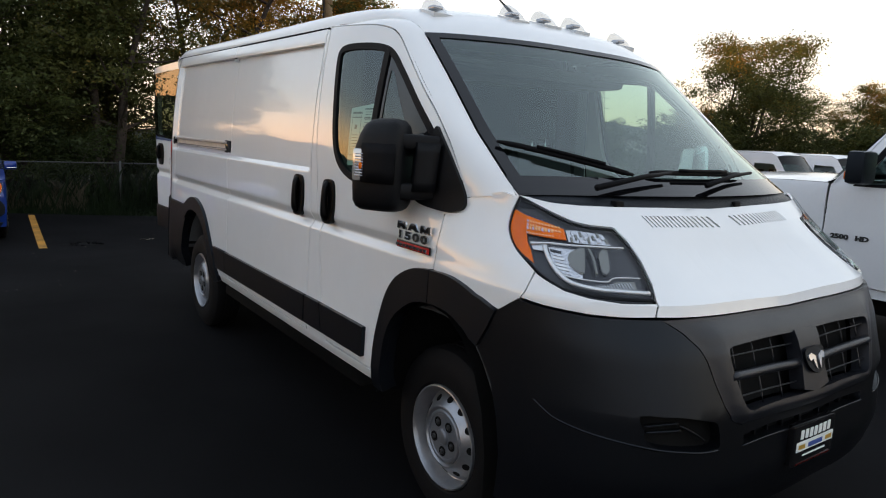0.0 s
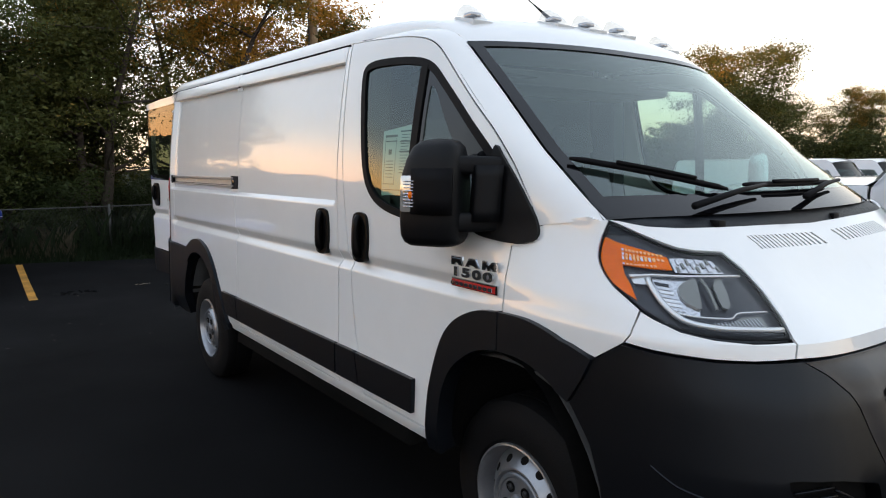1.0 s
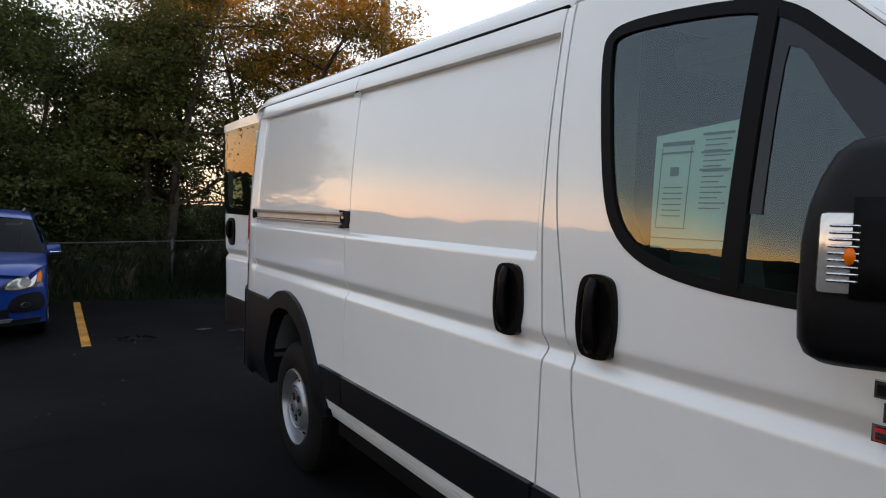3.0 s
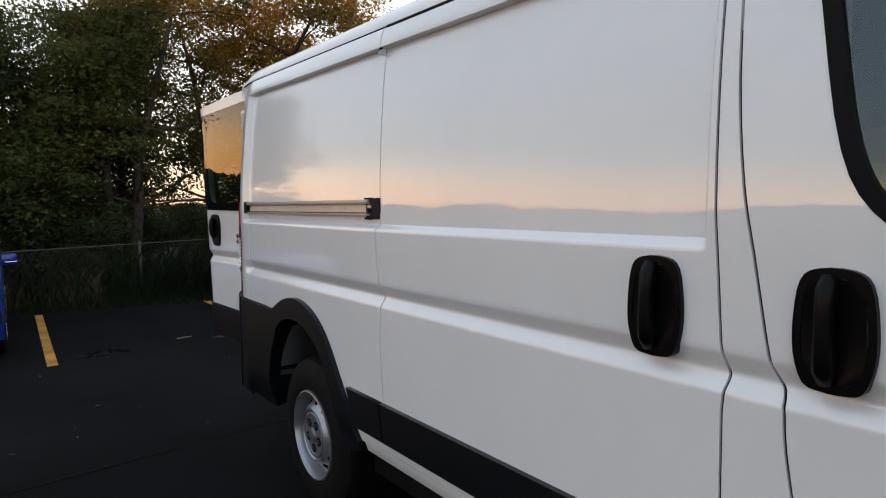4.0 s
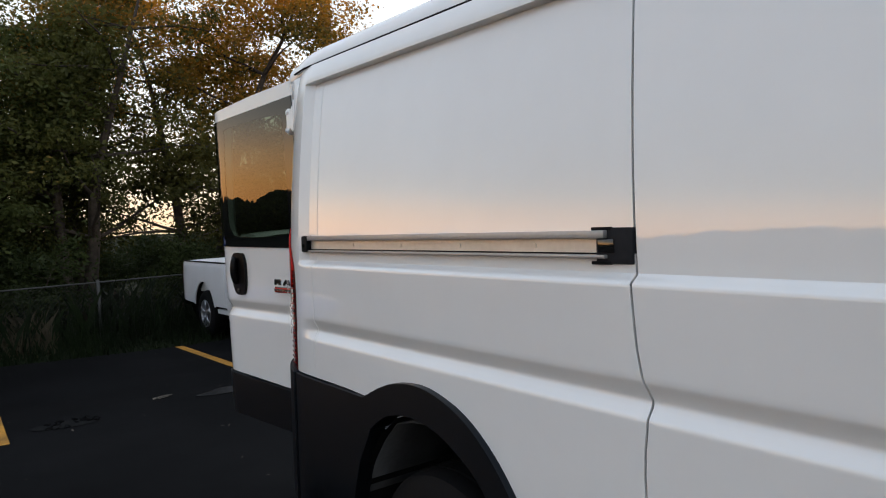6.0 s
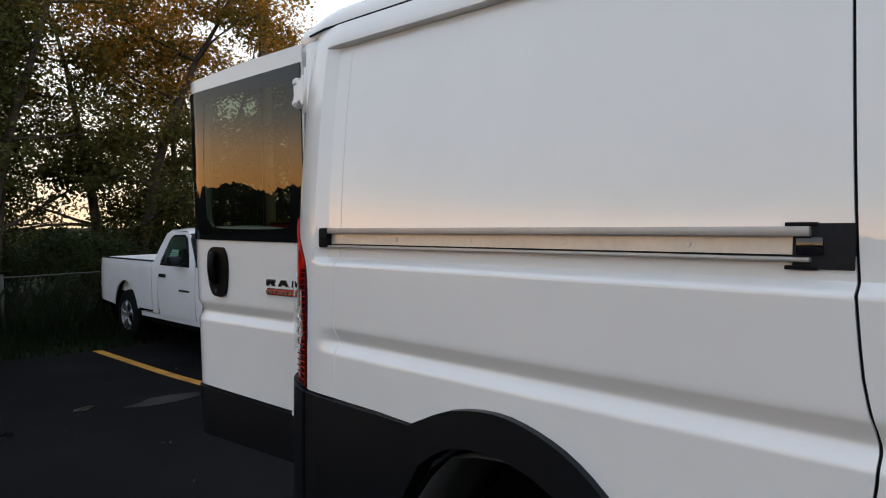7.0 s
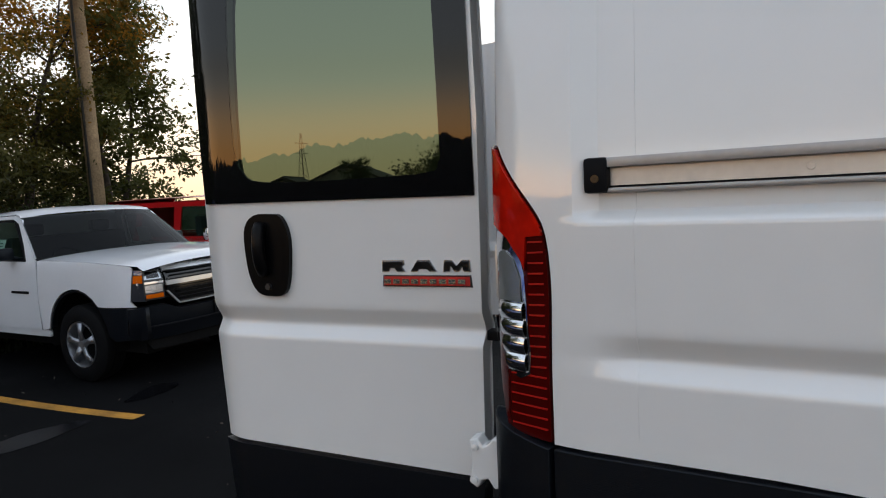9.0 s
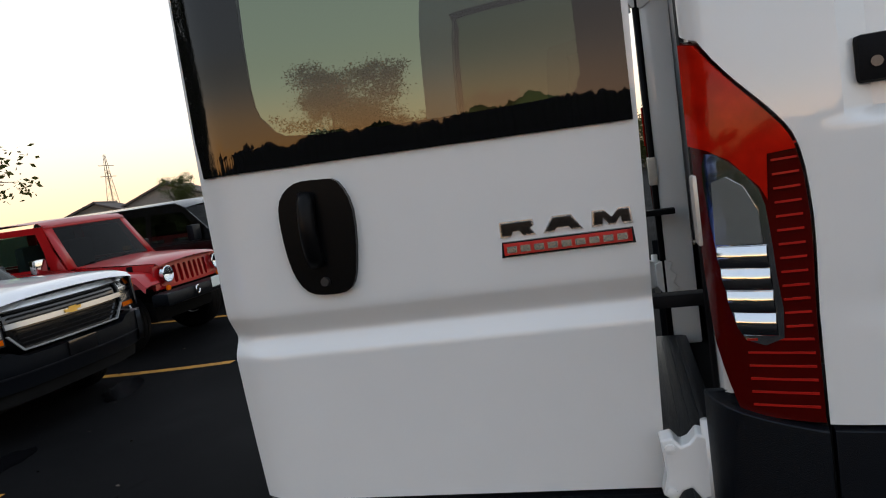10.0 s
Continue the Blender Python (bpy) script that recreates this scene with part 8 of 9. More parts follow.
def small_suv(at):
    """Blue compact car with a raised roof, seen from the front."""
    t = thing("suv_car", "bright blue compact SUV with a chrome waterfall grille", "car", at=at)
    sh = Shape(0.885, -0.84, 3.42, 0.98, 0.34, 0.26, 0.03)
    A, R = arc(0.0, 0.34, 0.37, 172, 8, 10), arc(2.56, 0.34, 0.37, 172, 8, 10)
    out = [(-0.66, 0.86), (-0.70, 0.52), (-0.42, 0.46)] + A + [(0.42, 0.36), (2.14, 0.36)] + R + [(3.0, 0.40), (3.36, 0.45), (3.40, 0.95), (2.6, 1.02), (0.7, 0.98), (0.2, 0.965), (-0.4, 0.92)]
    both("body_side", out, sh, BLUE, t, "blue body side")
    both("arch_trim", A + [(y * 1.14, 0.34 + (z - 0.34) * 1.14) for y, z in reversed(A)], sh, PLASTIC, t, off=0.012, depth=0.04)
    both("sill_trim", [(0.42, 0.24), (2.14, 0.24), (2.14, 0.36), (0.42, 0.36)], sh, PLASTIC, t, off=0.005)
    gh = [(0.62, 0.985), (0.80, 1.14), (1.10, 1.38), (1.35, 1.50), (2.3, 1.53), (3.05, 1.47), (3.30, 1.2), (3.38, 0.97), (2.6, 1.025), (0.9, 0.99)]
    win = [(0.95, 1.05), (1.25, 1.33), (1.45, 1.43), (2.3, 1.45), (2.85, 1.40), (3.0, 1.15), (2.6, 1.09)]
    both("upper_side", gh, sh, BLUE, t, "blue roof pillar", [win])
    for o in both("pane", win, sh, DOORGLASS, t, "side window", depth=0, off=-0.004):
        o.visible_shadow = False
    part("hood", sharp(grid_mesh(cross(sh, [(-0.70, 0.82), (-0.62, 0.88), (-0.40, 0.93), (0.0, 0.975), (0.40, 1.0), (0.60, 1.0)], 14, 0.05, 0.12), ref=(0, 0, 0)), 50), BLUE, t, "blue domed bonnet")
    ws = part("windscreen", grid_mesh(cross(sh, [(0.60, 1.0), (0.82, 1.17), (1.05, 1.34), (1.24, 1.46)], 12, 0.03, 0.18), ref=(0, 2, 0)), DARKSCREEN, t, "raked windscreen")
    ws.visible_shadow = False
    part("roof", sharp(grid_mesh(cross(sh, [(1.22, 1.455), (1.36, 1.52), (1.9, 1.56), (2.6, 1.55), (3.05, 1.49), (3.3, 1.2), (3.38, 0.9), (3.40, 0.4)], 14, 0.05, 0.04), ref=(0, 2, 0.5)), 60), BLUE, t, "blue roof")
    for s in (-1, 1):
        part("roof_rail", tubed([(s * 0.60, 1.5, 1.575), (s * 0.62, 2.2, 1.62), (s * 0.60, 2.9, 1.565)], 0.018, 8), GLOSSBLACK, t)
        m = part("door_mirror", boxed((min(s * 0.88, s * 1.05), 0.72, 0.98), (max(s * 0.88, s * 1.05), 0.86, 1.12), 0.035), BLUE, t, "blue door mirror with a chrome strip")
        part("mirror_strip", boxed((min(s * 0.92, s * 1.052), 0.714, 1.005), (max(s * 0.92, s * 1.052), 0.73, 1.022), 0.003), CHROME, m)
    part("inner", boxed((-0.65, 0.6, 0.4), (0.65, 3.1, 0.95), 0.05), DARKIN, t)
    for x in (-0.35, 0.35):
        part("seat_back", boxed((x - 0.22, 1.45, 0.7), (x + 0.22, 1.6, 1.30), 0.05), CLOTH, t)
    part("screen_sticker", boxed((0.42, 1.12, 1.385), (0.60, 1.125, 1.415)), PAPER, t, "white slip at the windscreen's top").matrix_basis = Matrix.Translation((0, -0.04, 0.0))

    def face(x, z):
        return (x, -0.84 + 0.30 * (abs(x) / 0.9) ** 2.6 + 0.10 * sm(0.70, 0.92, z) + 0.03 * sm(0.45, 0.25, z), z)
    ref, xs, zs = (0, 1, 0.6), [-0.9 + 0.075 * k for k in range(25)], [0.2 + 0.05 * k for k in range(16)]
    fp = lambda o, mat, nm, par=t, lab="", off=0.0, depth=0.02, lip=0.0: part(nm, panel(o, face, xs, zs, ref, depth=depth, off=off, lip=lip), mat, par, lab)
    fp([(-0.86, 0.24), (0.86, 0.24), (0.88, 0.60), (0.80, 0.86), (0.4, 0.90), (-0.4, 0.90), (-0.80, 0.86), (-0.88, 0.60)], BLUE, "front_panel", lab="blue front bumper skin")
    g = fp(smooth_line([(-0.36, 0.74), (-0.34, 0.79), (0.34, 0.79), (0.36, 0.74), (0.29, 0.60), (0.20, 0.565), (-0.20, 0.565), (-0.29, 0.60)], 2, True), CHROME, "grille", lab="chrome-framed grille with upright slats", off=0.012)
    fp(smooth_line([(-0.34, 0.735), (-0.32, 0.772), (0.32, 0.772), (0.34, 0.735), (0.275, 0.61), (0.19, 0.582), (-0.19, 0.582), (-0.275, 0.61)], 2, True), UNDER, "grille_back", g, off=0.014, depth=0)
    for k in range(13):
        x = -0.288 + 0.048 * k
        b = 0.585 + 0.04 * max(0, abs(x) - 0.2) / 0.1
        fp([(x - 0.005, b + 0.01), (x + 0.005, b + 0.01), (x + 0.005, 0.768), (x - 0.005, 0.768)], CHROME, "grille_slat", g, off=0.022, depth=0.01)
    fp(smooth_line([(-0.06, 0.68), (0, 0.74), (0.06, 0.68), (0, 0.62)], 4, True), GLOSSBLACK, "emblem", g, "round dark emblem", off=0.032)
    for s in (-1, 1):
        lamp = fp(smooth_line([(s * 0.43, 0.685), (s * 0.50, 0.775), (s * 0.64, 0.845), (s * 0.80, 0.885), (s * 0.835, 0.82), (s * 0.815, 0.73), (s * 0.72, 0.675), (s * 0.56, 0.655)], 3, True), LAMPDARK, "headlamp", lab="swept-back clear headlamp", off=0.008)
        fp(smooth_line([(s * 0.47, 0.69), (s * 0.53, 0.765), (s * 0.65, 0.825), (s * 0.765, 0.858), (s * 0.775, 0.80), (s * 0.745, 0.72), (s * 0.68, 0.685), (s * 0.56, 0.668)], 3, True), RIBLENS, "lamp_bowl", lamp, off=0.012)
        fp([(s * 0.775, 0.735), (s * 0.785, 0.855), (s * 0.812, 0.87), (s * 0.828, 0.82), (s * 0.812, 0.745)], AMBER, "turn_lens", lamp, off=0.013)
        fp([(s * (0.665 + 0.055 * math.cos(a)), 0.742 + 0.046 * math.sin(a)) for a in (2 * math.pi * k / 16 for k in range(16))], LENSGREY, "lamp_lens", lamp, off=0.018)
        fp([(s * 0.49, 0.70), (s * 0.535, 0.758), (s * 0.59, 0.775), (s * 0.585, 0.695)], LENSGREY, "lamp_lens", lamp, off=0.016)
        fp(smooth_line([(s * 0.425, 0.68), (s * 0.50, 0.78), (s * 0.64, 0.85), (s * 0.81, 0.892), (s * 0.845, 0.82), (s * 0.82, 0.725), (s * 0.72, 0.668), (s * 0.56, 0.648)], 3, True), CLEAR, "cover", lamp, off=0.022, depth=0).visible_shadow = False
        fog = fp(smooth_line([(s * 0.52, 0.40), (s * 0.50, 0.50), (s * 0.60, 0.60), (s * 0.80, 0.62), (s * 0.85, 0.50), (s * 0.80, 0.40)], 2, True), PLASTIC, "fog_surround", lab="black fog lamp surround", off=0.012)
        fp([(s * (0.655 + 0.05 * math.cos(a)), 0.48 + 0.035 * math.sin(a)) for a in (2 * math.pi * k / 16 for k in range(16))], CHROME, "fog_lamp", fog, off=0.02)
        fp([(s * (0.655 + 0.038 * math.cos(a)), 0.48 + 0.026 * math.sin(a)) for a in (2 * math.pi * k / 16 for k in range(16))], GLOSSBLACK, "fog_lens", fog, off=0.024)
    fp([(-0.26, 0.47), (0.26, 0.47), (0.26, 0.55), (-0.26, 0.55)], GLOSSBLACK, "plate_holder", off=0.02)
    fp([(-0.5, 0.34), (0.5, 0.34), (0.5, 0.44), (-0.5, 0.44)], UNDER, "lower_intake", off=0.008)
    fp([(-0.78, 0.24), (0.78, 0.24), (0.82, 0.31), (-0.82, 0.31)], PLASTIC, "lower_trim", off=0.014)
    fp([(-0.5, 0.285), (0.5, 0.285), (0.53, 0.325), (-0.53, 0.325)], STEEL, "skid_plate", lab="silver skid strip", off=0.026)
    part("underbody", boxed((-0.65, -0.5, 0.2), (0.65, 3.2, 0.45), 0.05), UNDER, t)
    for y in (0.0, 2.56):
        steel_wheel(t, "wheel", "black tyre on a silver spoked wheel", 0.335, 0.22, 0.21, 0, Matrix.Translation((-0.77, y, 0.335)), False, 7)
        steel_wheel(t, "wheel", "black tyre on a silver spoked wheel", 0.335, 0.22, 0.21, 0, Matrix.Translation((0.77, y, 0.335)), True, 7)
    return t


small_suv(Matrix.Translation((-1.98, 9.42, -0.085)) @ Matrix.Rotation(-0.02, 4, "Z") @ Matrix.Diagonal((1, 1, 0.955, 1)))


def off_roader(at):
    """Boxy red four-wheel drive with round lamps and a slotted grille."""
    t = thing("off_road_car", "red boxy off-road car with a slotted grille and round lamps", "car", at=at)
    sh = Shape(0.80, -0.62, 3.55, 1.16, 0.16, 0.06, 0.0)
    body = [(0.42, 0.50), (2.30, 0.50)] + arc(2.95, 0.42, 0.50, 172, 8, 10) + [(3.5, 0.55), (3.55, 1.16), (0.55, 1.16), (0.42, 1.12)]
    both("body_side", body, sh, RED, t, "red body side")
    hood = Shape(0.70, -0.62, 3.55, 1.16, 0.0, 0.10, 0.0)
    both("hood_side", [(-0.60, 0.80), (0.45, 0.80), (0.45, 1.14), (-0.55, 1.08)], hood, RED, t, "red engine cover side")
    part("hood", sharp(grid_mesh(cross(hood, [(-0.62, 1.05), (-0.56, 1.085), (-0.1, 1.12), (0.45, 1.15)], 14, 0.04, 0.06), ref=(0, 0, 0)), 50), RED, t, "red bonnet")
    up = [(0.55, 1.165), (0.72, 1.40), (0.86, 1.72), (3.45, 1.74), (3.55, 1.165)]
    w1 = [(0.80, 1.20), (0.86, 1.40), (0.97, 1.64), (1.60, 1.65), (1.62, 1.20)]
    w2 = [(1.76, 1.20), (1.76, 1.65), (2.45, 1.65), (2.55, 1.20)]
    w3 = [(2.68, 1.20), (2.62, 1.65), (3.36, 1.65), (3.42, 1.20)]
    both("upper_side", up, sh, RED, t, "red roof side", [w1, w2, w3])
    for w in (w1, w2, w3):
        for o in both("pane", w, sh, DOORGLASS, t, "dark side window", depth=0, off=-0.004):
            o.visible_shadow = False
    part("roof", sharp(grid_mesh(cross(sh, [(0.84, 1.71), (0.92, 1.765), (1.4, 1.79), (3.4, 1.78), (3.47, 1.73), (3.55, 1.1), (3.56, 0.5)], 12, 0.02, 0.02), ref=(0, 2, 0.5)), 50), RED, t, "red hard roof")
    fr = cross(sh, [(0.50, 1.155), (0.67, 1.42), (0.85, 1.72)], 12, 0.0, 0.03)
    part("windscreen_frame", grid_mesh([[r[0], r[1]] for r in fr], thick=0.02), RED, t)
    part("windscreen_frame", grid_mesh([[r[-2], r[-1]] for r in fr], thick=0.02), RED, t)
    part("windscreen_frame", grid_mesh([cross(sh, [(0.83, 1.69)], 12, 0, 0.03)[0], cross(sh, [(0.86, 1.74)], 12, 0, 0.03)[0]], thick=0.02), RED, t)
    ws = part("windscreen", grid_mesh([r[1:-1] for r in cross(sh, [(0.52, 1.18), (0.67, 1.42), (0.83, 1.69)], 12, 0.0, 0.03)]), DARKSCREEN, t, "flat upright windscreen")
    ws.visible_shadow = False
    part("cowl", boxed((-0.70, 0.40, 1.10), (0.70, 0.56, 1.165), 0.02), RED, t)
    for x0 in (-0.45, 0.10):
        part("wiper", tubed([(x0, 0.50, 1.19), (x0 + 0.42, 0.545, 1.225)], 0.010, 6), SEAL, t)
    part("screen_slip", boxed((0.30, 0.60, 1.24), (0.46, 0.61, 1.30)), YELLOW, t, "yellow slip inside the windscreen")
    part("inner", boxed((-0.65, 0.6, 0.5), (0.65, 3.4, 1.10), 0.05), DARKIN, t)
    for x in (-0.38, 0.38):
        part("seat_back", boxed((x - 0.22, 1.35, 0.9), (x + 0.22, 1.5, 1.50), 0.05), CLOTH, t)

    def face(x, z):
        return (x, -0.63 + 0.05 * (abs(x) / 0.7) ** 2 + 0.03 * sm(0.7, 1.1, z), z)
    ref, xs, zs = (0, 1, 0.8), [-0.7 + 0.1 * k for k in range(15)], [0.7 + 0.1 * k for k in range(5)]
    slots = []
    for k in range(7):
        x = -0.315 + 0.105 * k
        slots.append(smooth_line([(x - 0.030, 0.82), (x, 0.80), (x + 0.030, 0.82), (x + 0.030, 1.0), (x, 1.02), (x - 0.030, 1.0)], 2, True))
    g = part("grille", panel([(-0.68, 0.76), (0.68, 0.76), (0.66, 1.04), (0.55, 1.07), (-0.55, 1.07), (-0.66, 1.04)], face, xs, zs, ref, slots, depth=0.05), RED, t, "red slotted grille panel")
    part("grille_back", boxed((-0.62, -0.55, 0.70), (0.62, -0.50, 1.05)), UNDER, g)
    for s in (-1, 1):
        c = Vector((s * 0.515, -0.645, 0.935))
        lamp = part("headlamp", spin([(0.03, 0.105), (-0.015, 0.105), (-0.02, 0.095), (-0.005, 0.088), (0.02, 0.05), (0.03, 0.0)], "y", 24, c), CHROME, t, "round headlamp in a chrome ring")
        part("lamp_lens", spin([(0.0, 0.092), (-0.016, 0.07), (-0.024, 0.0)], "y", 24, c), CLEAR, lamp).visible_shadow = False
        part("turn_lens", spin([(0.0, 0.04), (-0.02, 0.035), (-0.022, 0.0)], "y", 14, c + Vector((s * 0.02, 0.01, -0.17))), AMBER, t)
        rows = []
        for y, z in ((-0.62, 0.84), (-0.50, 0.97), (-0.20, 1.02), (0.25, 0.99), (0.48, 0.80), (0.55, 0.52)):
            rows.append([(s * 0.66, y, z), (s * 0.80, y, z), (s * 0.90, y, z - 0.015), (s * 0.925, y, z - 0.07)])
        part("fender_flare", sharp(grid_mesh(rows, thick=0.02), 50), RED, t, "red flat front wing")
        part("hood_latch", boxed((s * 0.665 - 0.03, -0.30, 1.0), (s * 0.665 + 0.03, -0.22, 1.09), 0.01), SEAL, t)
        m = part("door_mirror", boxed((min(s * 0.86, s * 1.04), 0.74, 1.16), (max(s * 0.86, s * 1.04), 0.84, 1.34), 0.03), SEAL if s > 0 else CHROME, t, "square door mirror")
        part("mirror_arm", tubed([(s * 0.78, 0.80, 1.20), (s * 0.90, 0.80, 1.22)], 0.02, 8), SEAL, m)
        rows = [[(s * x, 2.95 + 0.50 * math.cos(radians(a)), 0.42 + 0.50 * math.sin(radians(a))) for a in range(-10, 191, 20)] for x in (0.78, 0.92)]
        part("arch_flare", grid_mesh(rows, thick=0.02), SEAL, t)
    b = part("front_bumper", boxed((-0.86, -0.86, 0.58), (0.86, -0.62, 0.74), 0.04), PLASTIC, t, "black front bumper")
    for x in (-0.30, 0.30):
        ring = [(x + 0.035 * math.cos(a), -0.88, 0.68 + 0.05 * math.sin(a)) for a in (2 * math.pi * k / 16 for k in range(17))]
        part("tow_hook", tubed(ring, 0.012, 6), CHROME, b)
    part("licence_plate", boxed((0.02, -0.875, 0.64), (0.32, -0.865, 0.77), 0.003), PAPER, b, "pale plate with no legible writing")
    part("underbody", boxed((-0.6, -0.45, 0.35), (0.6, 3.4, 0.62), 0.05), UNDER, t)
    for y in (0.0, 2.95):
        steel_wheel(t, "wheel", "wide black tyre on a dark rim", 0.41, 0.22, 0.26, 0, Matrix.Translation((-0.76, y, 0.41)), False, 5)
        steel_wheel(t, "wheel", "wide black tyre on a dark rim", 0.41, 0.22, 0.26, 0, Matrix.Translation((0.76, y, 0.41)), True, 5)
    return t


off_roader(Matrix.Translation((6.40, 10.65, -0.235)) @ Matrix.Rotation(0.01, 4, "Z"))


def plain_van(name, label, cat, at, paint, hw, H, nose_len, group=""):
    """Long-roofed vehicle with a short bonnet: far vans and a dark SUV."""
    t = thing(name, label, cat, group, at=at)
    tail = 4.35
    sh = Shape(hw, -0.85, tail, 1.12, 0.16, 0.12, 0.02)
    body = [(-0.75, 1.0), (-0.78, 0.52), (-0.45, 0.48)] + arc(0, 0.38, 0.42, 170, 10, 8) + [(0.5, 0.42), (2.9, 0.42)] + arc(3.4, 0.38, 0.42, 170, 10, 8) + [(3.9, 0.42), (tail, 0.5), (tail, 1.12), (0.5, 1.12), (-0.3, 1.07)]
    both("body_side", body, sh, paint, t)
    a = nose_len
    up = [(a - 0.55, 1.125), (a + 0.05, H - 0.16), (a + 0.25, H - 0.06), (tail - 0.1, H - 0.06), (tail, 1.125)]
    w1 = [(a - 0.25, 1.17), (a + 0.12, 1.68 if H > 1.9 else H - 0.22), (a + 0.75, 1.70 if H > 1.9 else H - 0.20), (a + 0.78, 1.17)]
    holes = [w1]
    if H < 2.0:
        holes += [[(a + 0.88, 1.17), (a + 0.86, H - 0.20), (a + 1.8, H - 0.20), (a + 1.85, 1.17)], [(a + 1.95, 1.17), (a + 1.92, H - 0.20), (a + 2.9, H - 0.22), (a + 2.95, 1.17)]]
    both("upper_side", up, sh, paint, t, "", holes)
    for w in holes:
        for o in both("pane", w, sh, PRIVACY if H < 1.9 else DOORGLASS, t, depth=0, off=-0.004):
            o.visible_shadow = False
    part("hood", sharp(grid_mesh(cross(sh, [(-0.84, 0.55), (-0.82, 0.90), (-0.72, 1.0), (-0.3, 1.08), (a - 0.55, 1.13)], 10, 0.04, 0.08), ref=(0, 0, 0)), 50), paint, t)
    ws = part("windscreen", grid_mesh(cross(sh, [(a - 0.56, 1.13), (a - 0.25, (H + 1.0) / 2 - 0.05), (a + 0.06, H - 0.15)], 10, 0.02, 0.12), ref=(0, 2, 0.5)), DARKSCREEN, t, "raked windscreen")
    ws.visible_shadow = False
    part("roof", sharp(grid_mesh(cross(sh, [(a + 0.05, H - 0.15), (a + 0.25, H - 0.05), (tail - 0.15, H - 0.05), (tail, H - 0.2), (tail, 0.5)], 10, 0.05, 0.03), ref=(0, 2, 0.5)), 50), paint, t)
    part("inner", boxed((-hw + 0.15, 0.3, 0.5), (hw - 0.15, 4.1, 1.05), 0.05), DARKIN, t)
    for x in (-0.45, 0.45):
        part("seat_back", boxed((x - 0.22, a + 0.75, 0.9), (x + 0.22, a + 0.9, 1.5), 0.05), CLOTH, t)
    part("front_bumper", boxed((-hw + 0.03, -0.95, 0.42), (hw - 0.03, -0.80, 0.66), 0.04), PLASTIC, t)
    g = part("grille", boxed((-0.45, -0.90, 0.70), (0.45, -0.86, 0.92), 0.01), GLOSSBLACK, t)
    for s in (-1, 1):
        part("headlamp", boxed((min(s * 0.52, s * 0.80), -0.89, 0.70), (max(s * 0.52, s * 0.80), -0.82, 0.92), 0.02), LAMPSILVER, t)
        part("door_mirror", boxed((min(s * hw, s * (hw + 0.22)), a - 0.25, 1.16), (max(s * hw, s * (hw + 0.22)), a - 0.12, 1.42), 0.03), PLASTIC, t)
    part("underbody", boxed((-hw + 0.2, -0.6, 0.25), (hw - 0.2, 4.2, 0.5), 0.03), UNDER, t)
    for y in (0.0, 3.4):
        steel_wheel(t, "wheel", "black tyre on a silver wheel", 0.365, 0.21, 0.22, 0, Matrix.Translation((-hw + 0.13, y, 0.365)), False, 5)
        steel_wheel(t, "wheel", "black tyre on a silver wheel", 0.365, 0.21, 0.22, 0, Matrix.Translation((hw - 0.13, y, 0.365)), True, 5)
    return t


for k, (x, y) in enumerate(((20.0, 8.4), (23.0, 8.0), (26.0, 7.8), (29.2, 7.6))):
    plain_van("white_van", "white cargo van parked in a row far off", "van", Matrix.Translation((x, y, -0.30)), WHITE2, 0.98, 2.08, 0.75, "row of white vans")
plain_van("dark_suv", "black estate-bodied SUV with dark windows", "car", Matrix.Translation((9.55, 10.6, -0.235)), BLACKPAINT, 0.97, 1.86, 0.95)


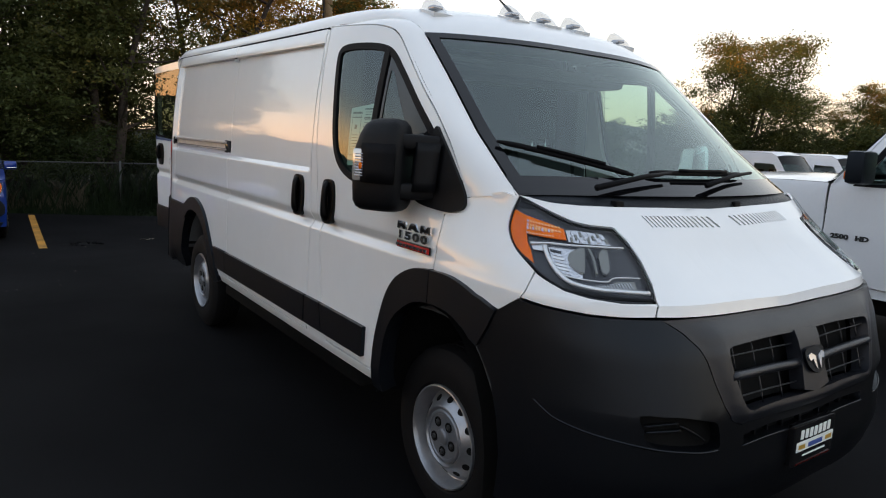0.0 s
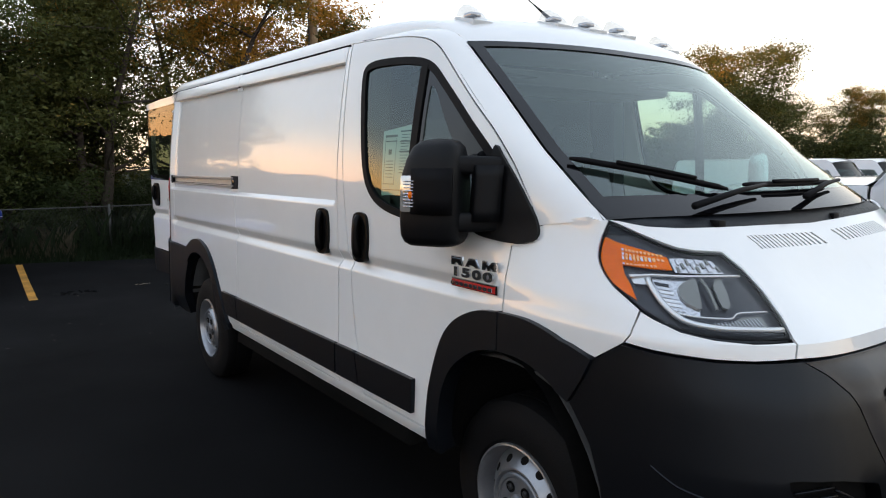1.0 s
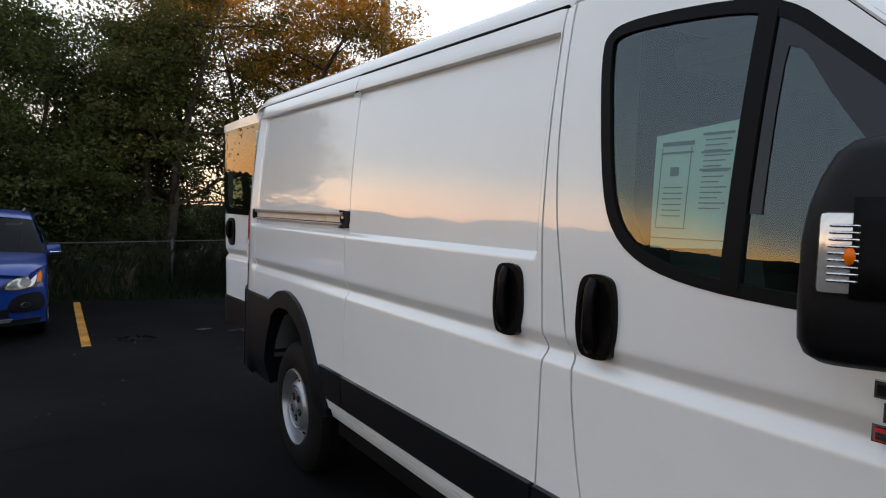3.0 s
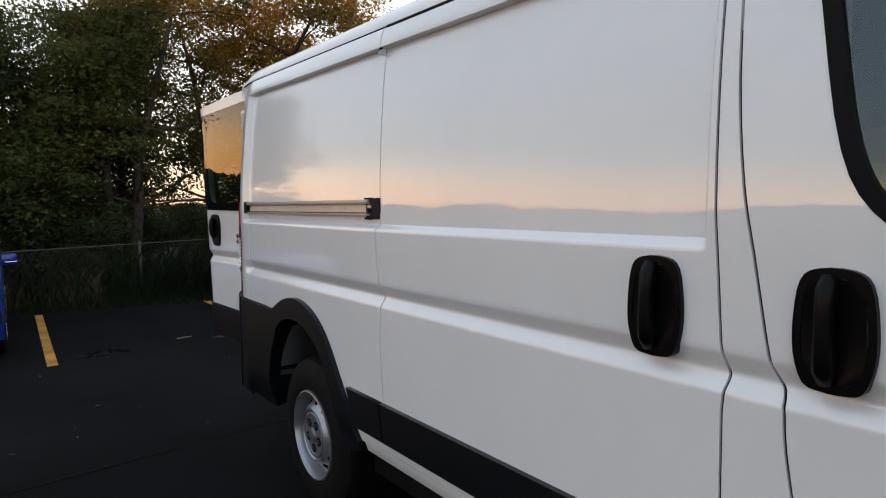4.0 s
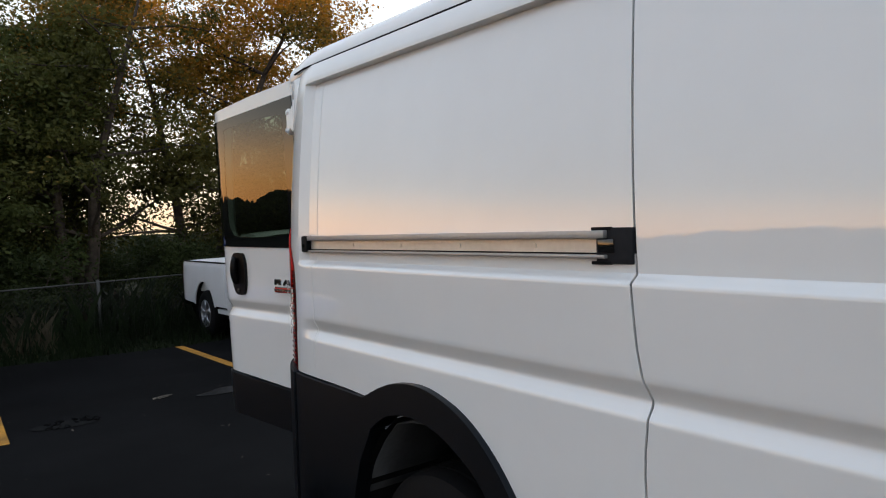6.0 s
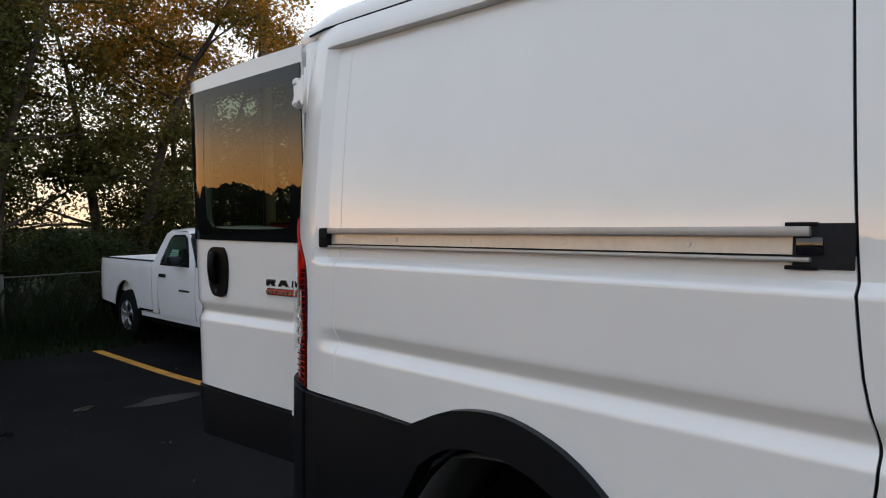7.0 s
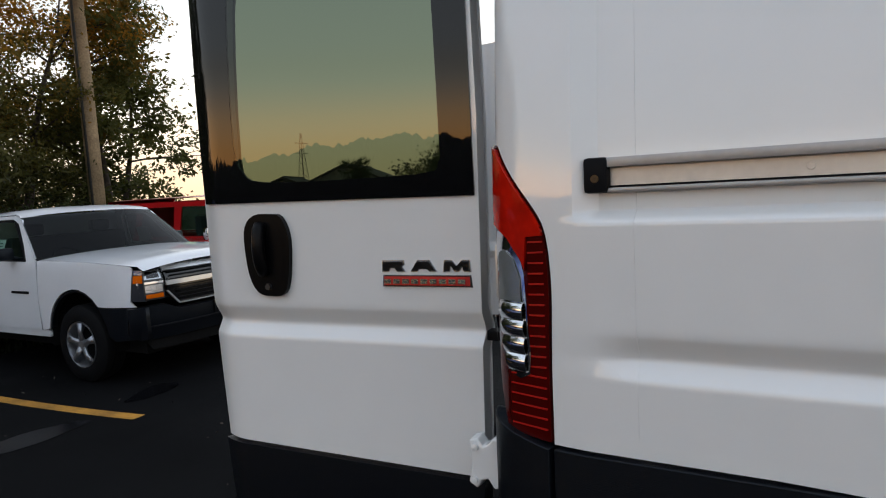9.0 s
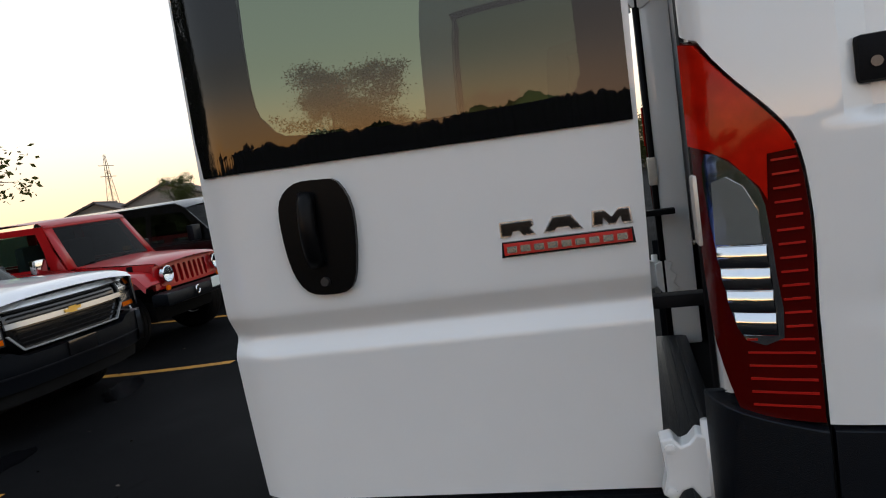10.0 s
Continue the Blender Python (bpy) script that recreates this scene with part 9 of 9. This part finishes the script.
def far_houses():
    for x, y, w, d, h, r, turn in ((45.35, 45.5, 7, 7, 1.9, 1.3, 0.5), (52.26, 43.19, 13, 9, 2.3, 1.8, 0.45)):
        t = thing("house", "pale house with a brown shingled gable roof", "house", "houses in the distance", at=Matrix.Translation((x, y, -0.3)) @ Matrix.Rotation(turn, 4, "Z"))
        bm = boxed((-w / 2, -d / 2, 0), (w / 2, d / 2, h))
        part("wall", bm, SIDING, t, "pale siding wall", smooth=False)
        for s in (-1, 1):
            bm = bmesh.new()
            f = bm.faces.new([bm.verts.new(p) for p in ((s * (w / 2), -d / 2, h), (s * (w / 2), d / 2, h), (s * (w / 2), 0, h + r))])
            bmesh.ops.solidify(bm, geom=[f], thickness=0.1)
            part("gable", bm, SIDING, t, smooth=False)
        for s in (-1, 1):
            bm = grid_mesh([[(-w / 2 - 0.4, s * (d / 2 + 0.4), h - 0.3 * r * 0.4), (w / 2 + 0.4, s * (d / 2 + 0.4), h - 0.3 * r * 0.4)], [(-w / 2 - 0.4, 0, h + r + 0.05), (w / 2 + 0.4, 0, h + r + 0.05)]], thick=0.15)
            part("roof_slope", bm, SHINGLE, t, "brown shingle roof", smooth=False)
        for k in (-1, 1):
            wd = part("window", boxed((k * w / 4 - 0.6, -d / 2 - 0.05, 1.0), (k * w / 4 + 0.6, -d / 2 + 0.02, 2.1)), FRIT, t)
            part("window_frame", boxed((k * w / 4 - 0.68, -d / 2 - 0.04, 0.92), (k * w / 4 + 0.68, -d / 2 - 0.01, 1.0)), PAPER, wd)


far_houses()


def pylon(x, y):
    t = thing("pylon", "thin steel lattice power pylon far away", "pylon", at=Matrix.Translation((x, y, -0.3)))
    bm = bmesh.new()
    for sx in (-1, 1):
        for sy in (-1, 1):
            tube(bm, [(sx * 1.6, sy * 1.6, 0), (sx * 0.5, sy * 0.5, 14), (sx * 0.15, sy * 0.15, 20)], 0.09, 4)
    for k in range(8):
        z0, z1 = 2 * k, 2 * k + 2
        r0, r1 = 1.6 - 1.1 * z0 / 14, 1.6 - 1.1 * z1 / 14
        for s in (-1, 1):
            tube(bm, [(-r0, s * r0, z0), (r1, s * r1, z1)], 0.05, 4)
            tube(bm, [(s * r0, -r0, z0), (s * r1, r1, z1)], 0.05, 4)
    part("lattice", bm, GALV, t)
    for z in (14, 17):
        part("cross_arm", tubed([(-3, 0, z), (3, 0, z)], 0.09, 4), GALV, t)


pylon(156.17, 141.22)
plant(T2, LEAF_GREEN, (41.4, 35.16, -0.3), 0.3, 0.55, "small green tree near the houses", "trees near the houses")
plant(T1, LEAF_OLIVE, (53.38, 34.64, -0.3), 2.3, 0.45, "green tree near the houses", "trees near the houses")
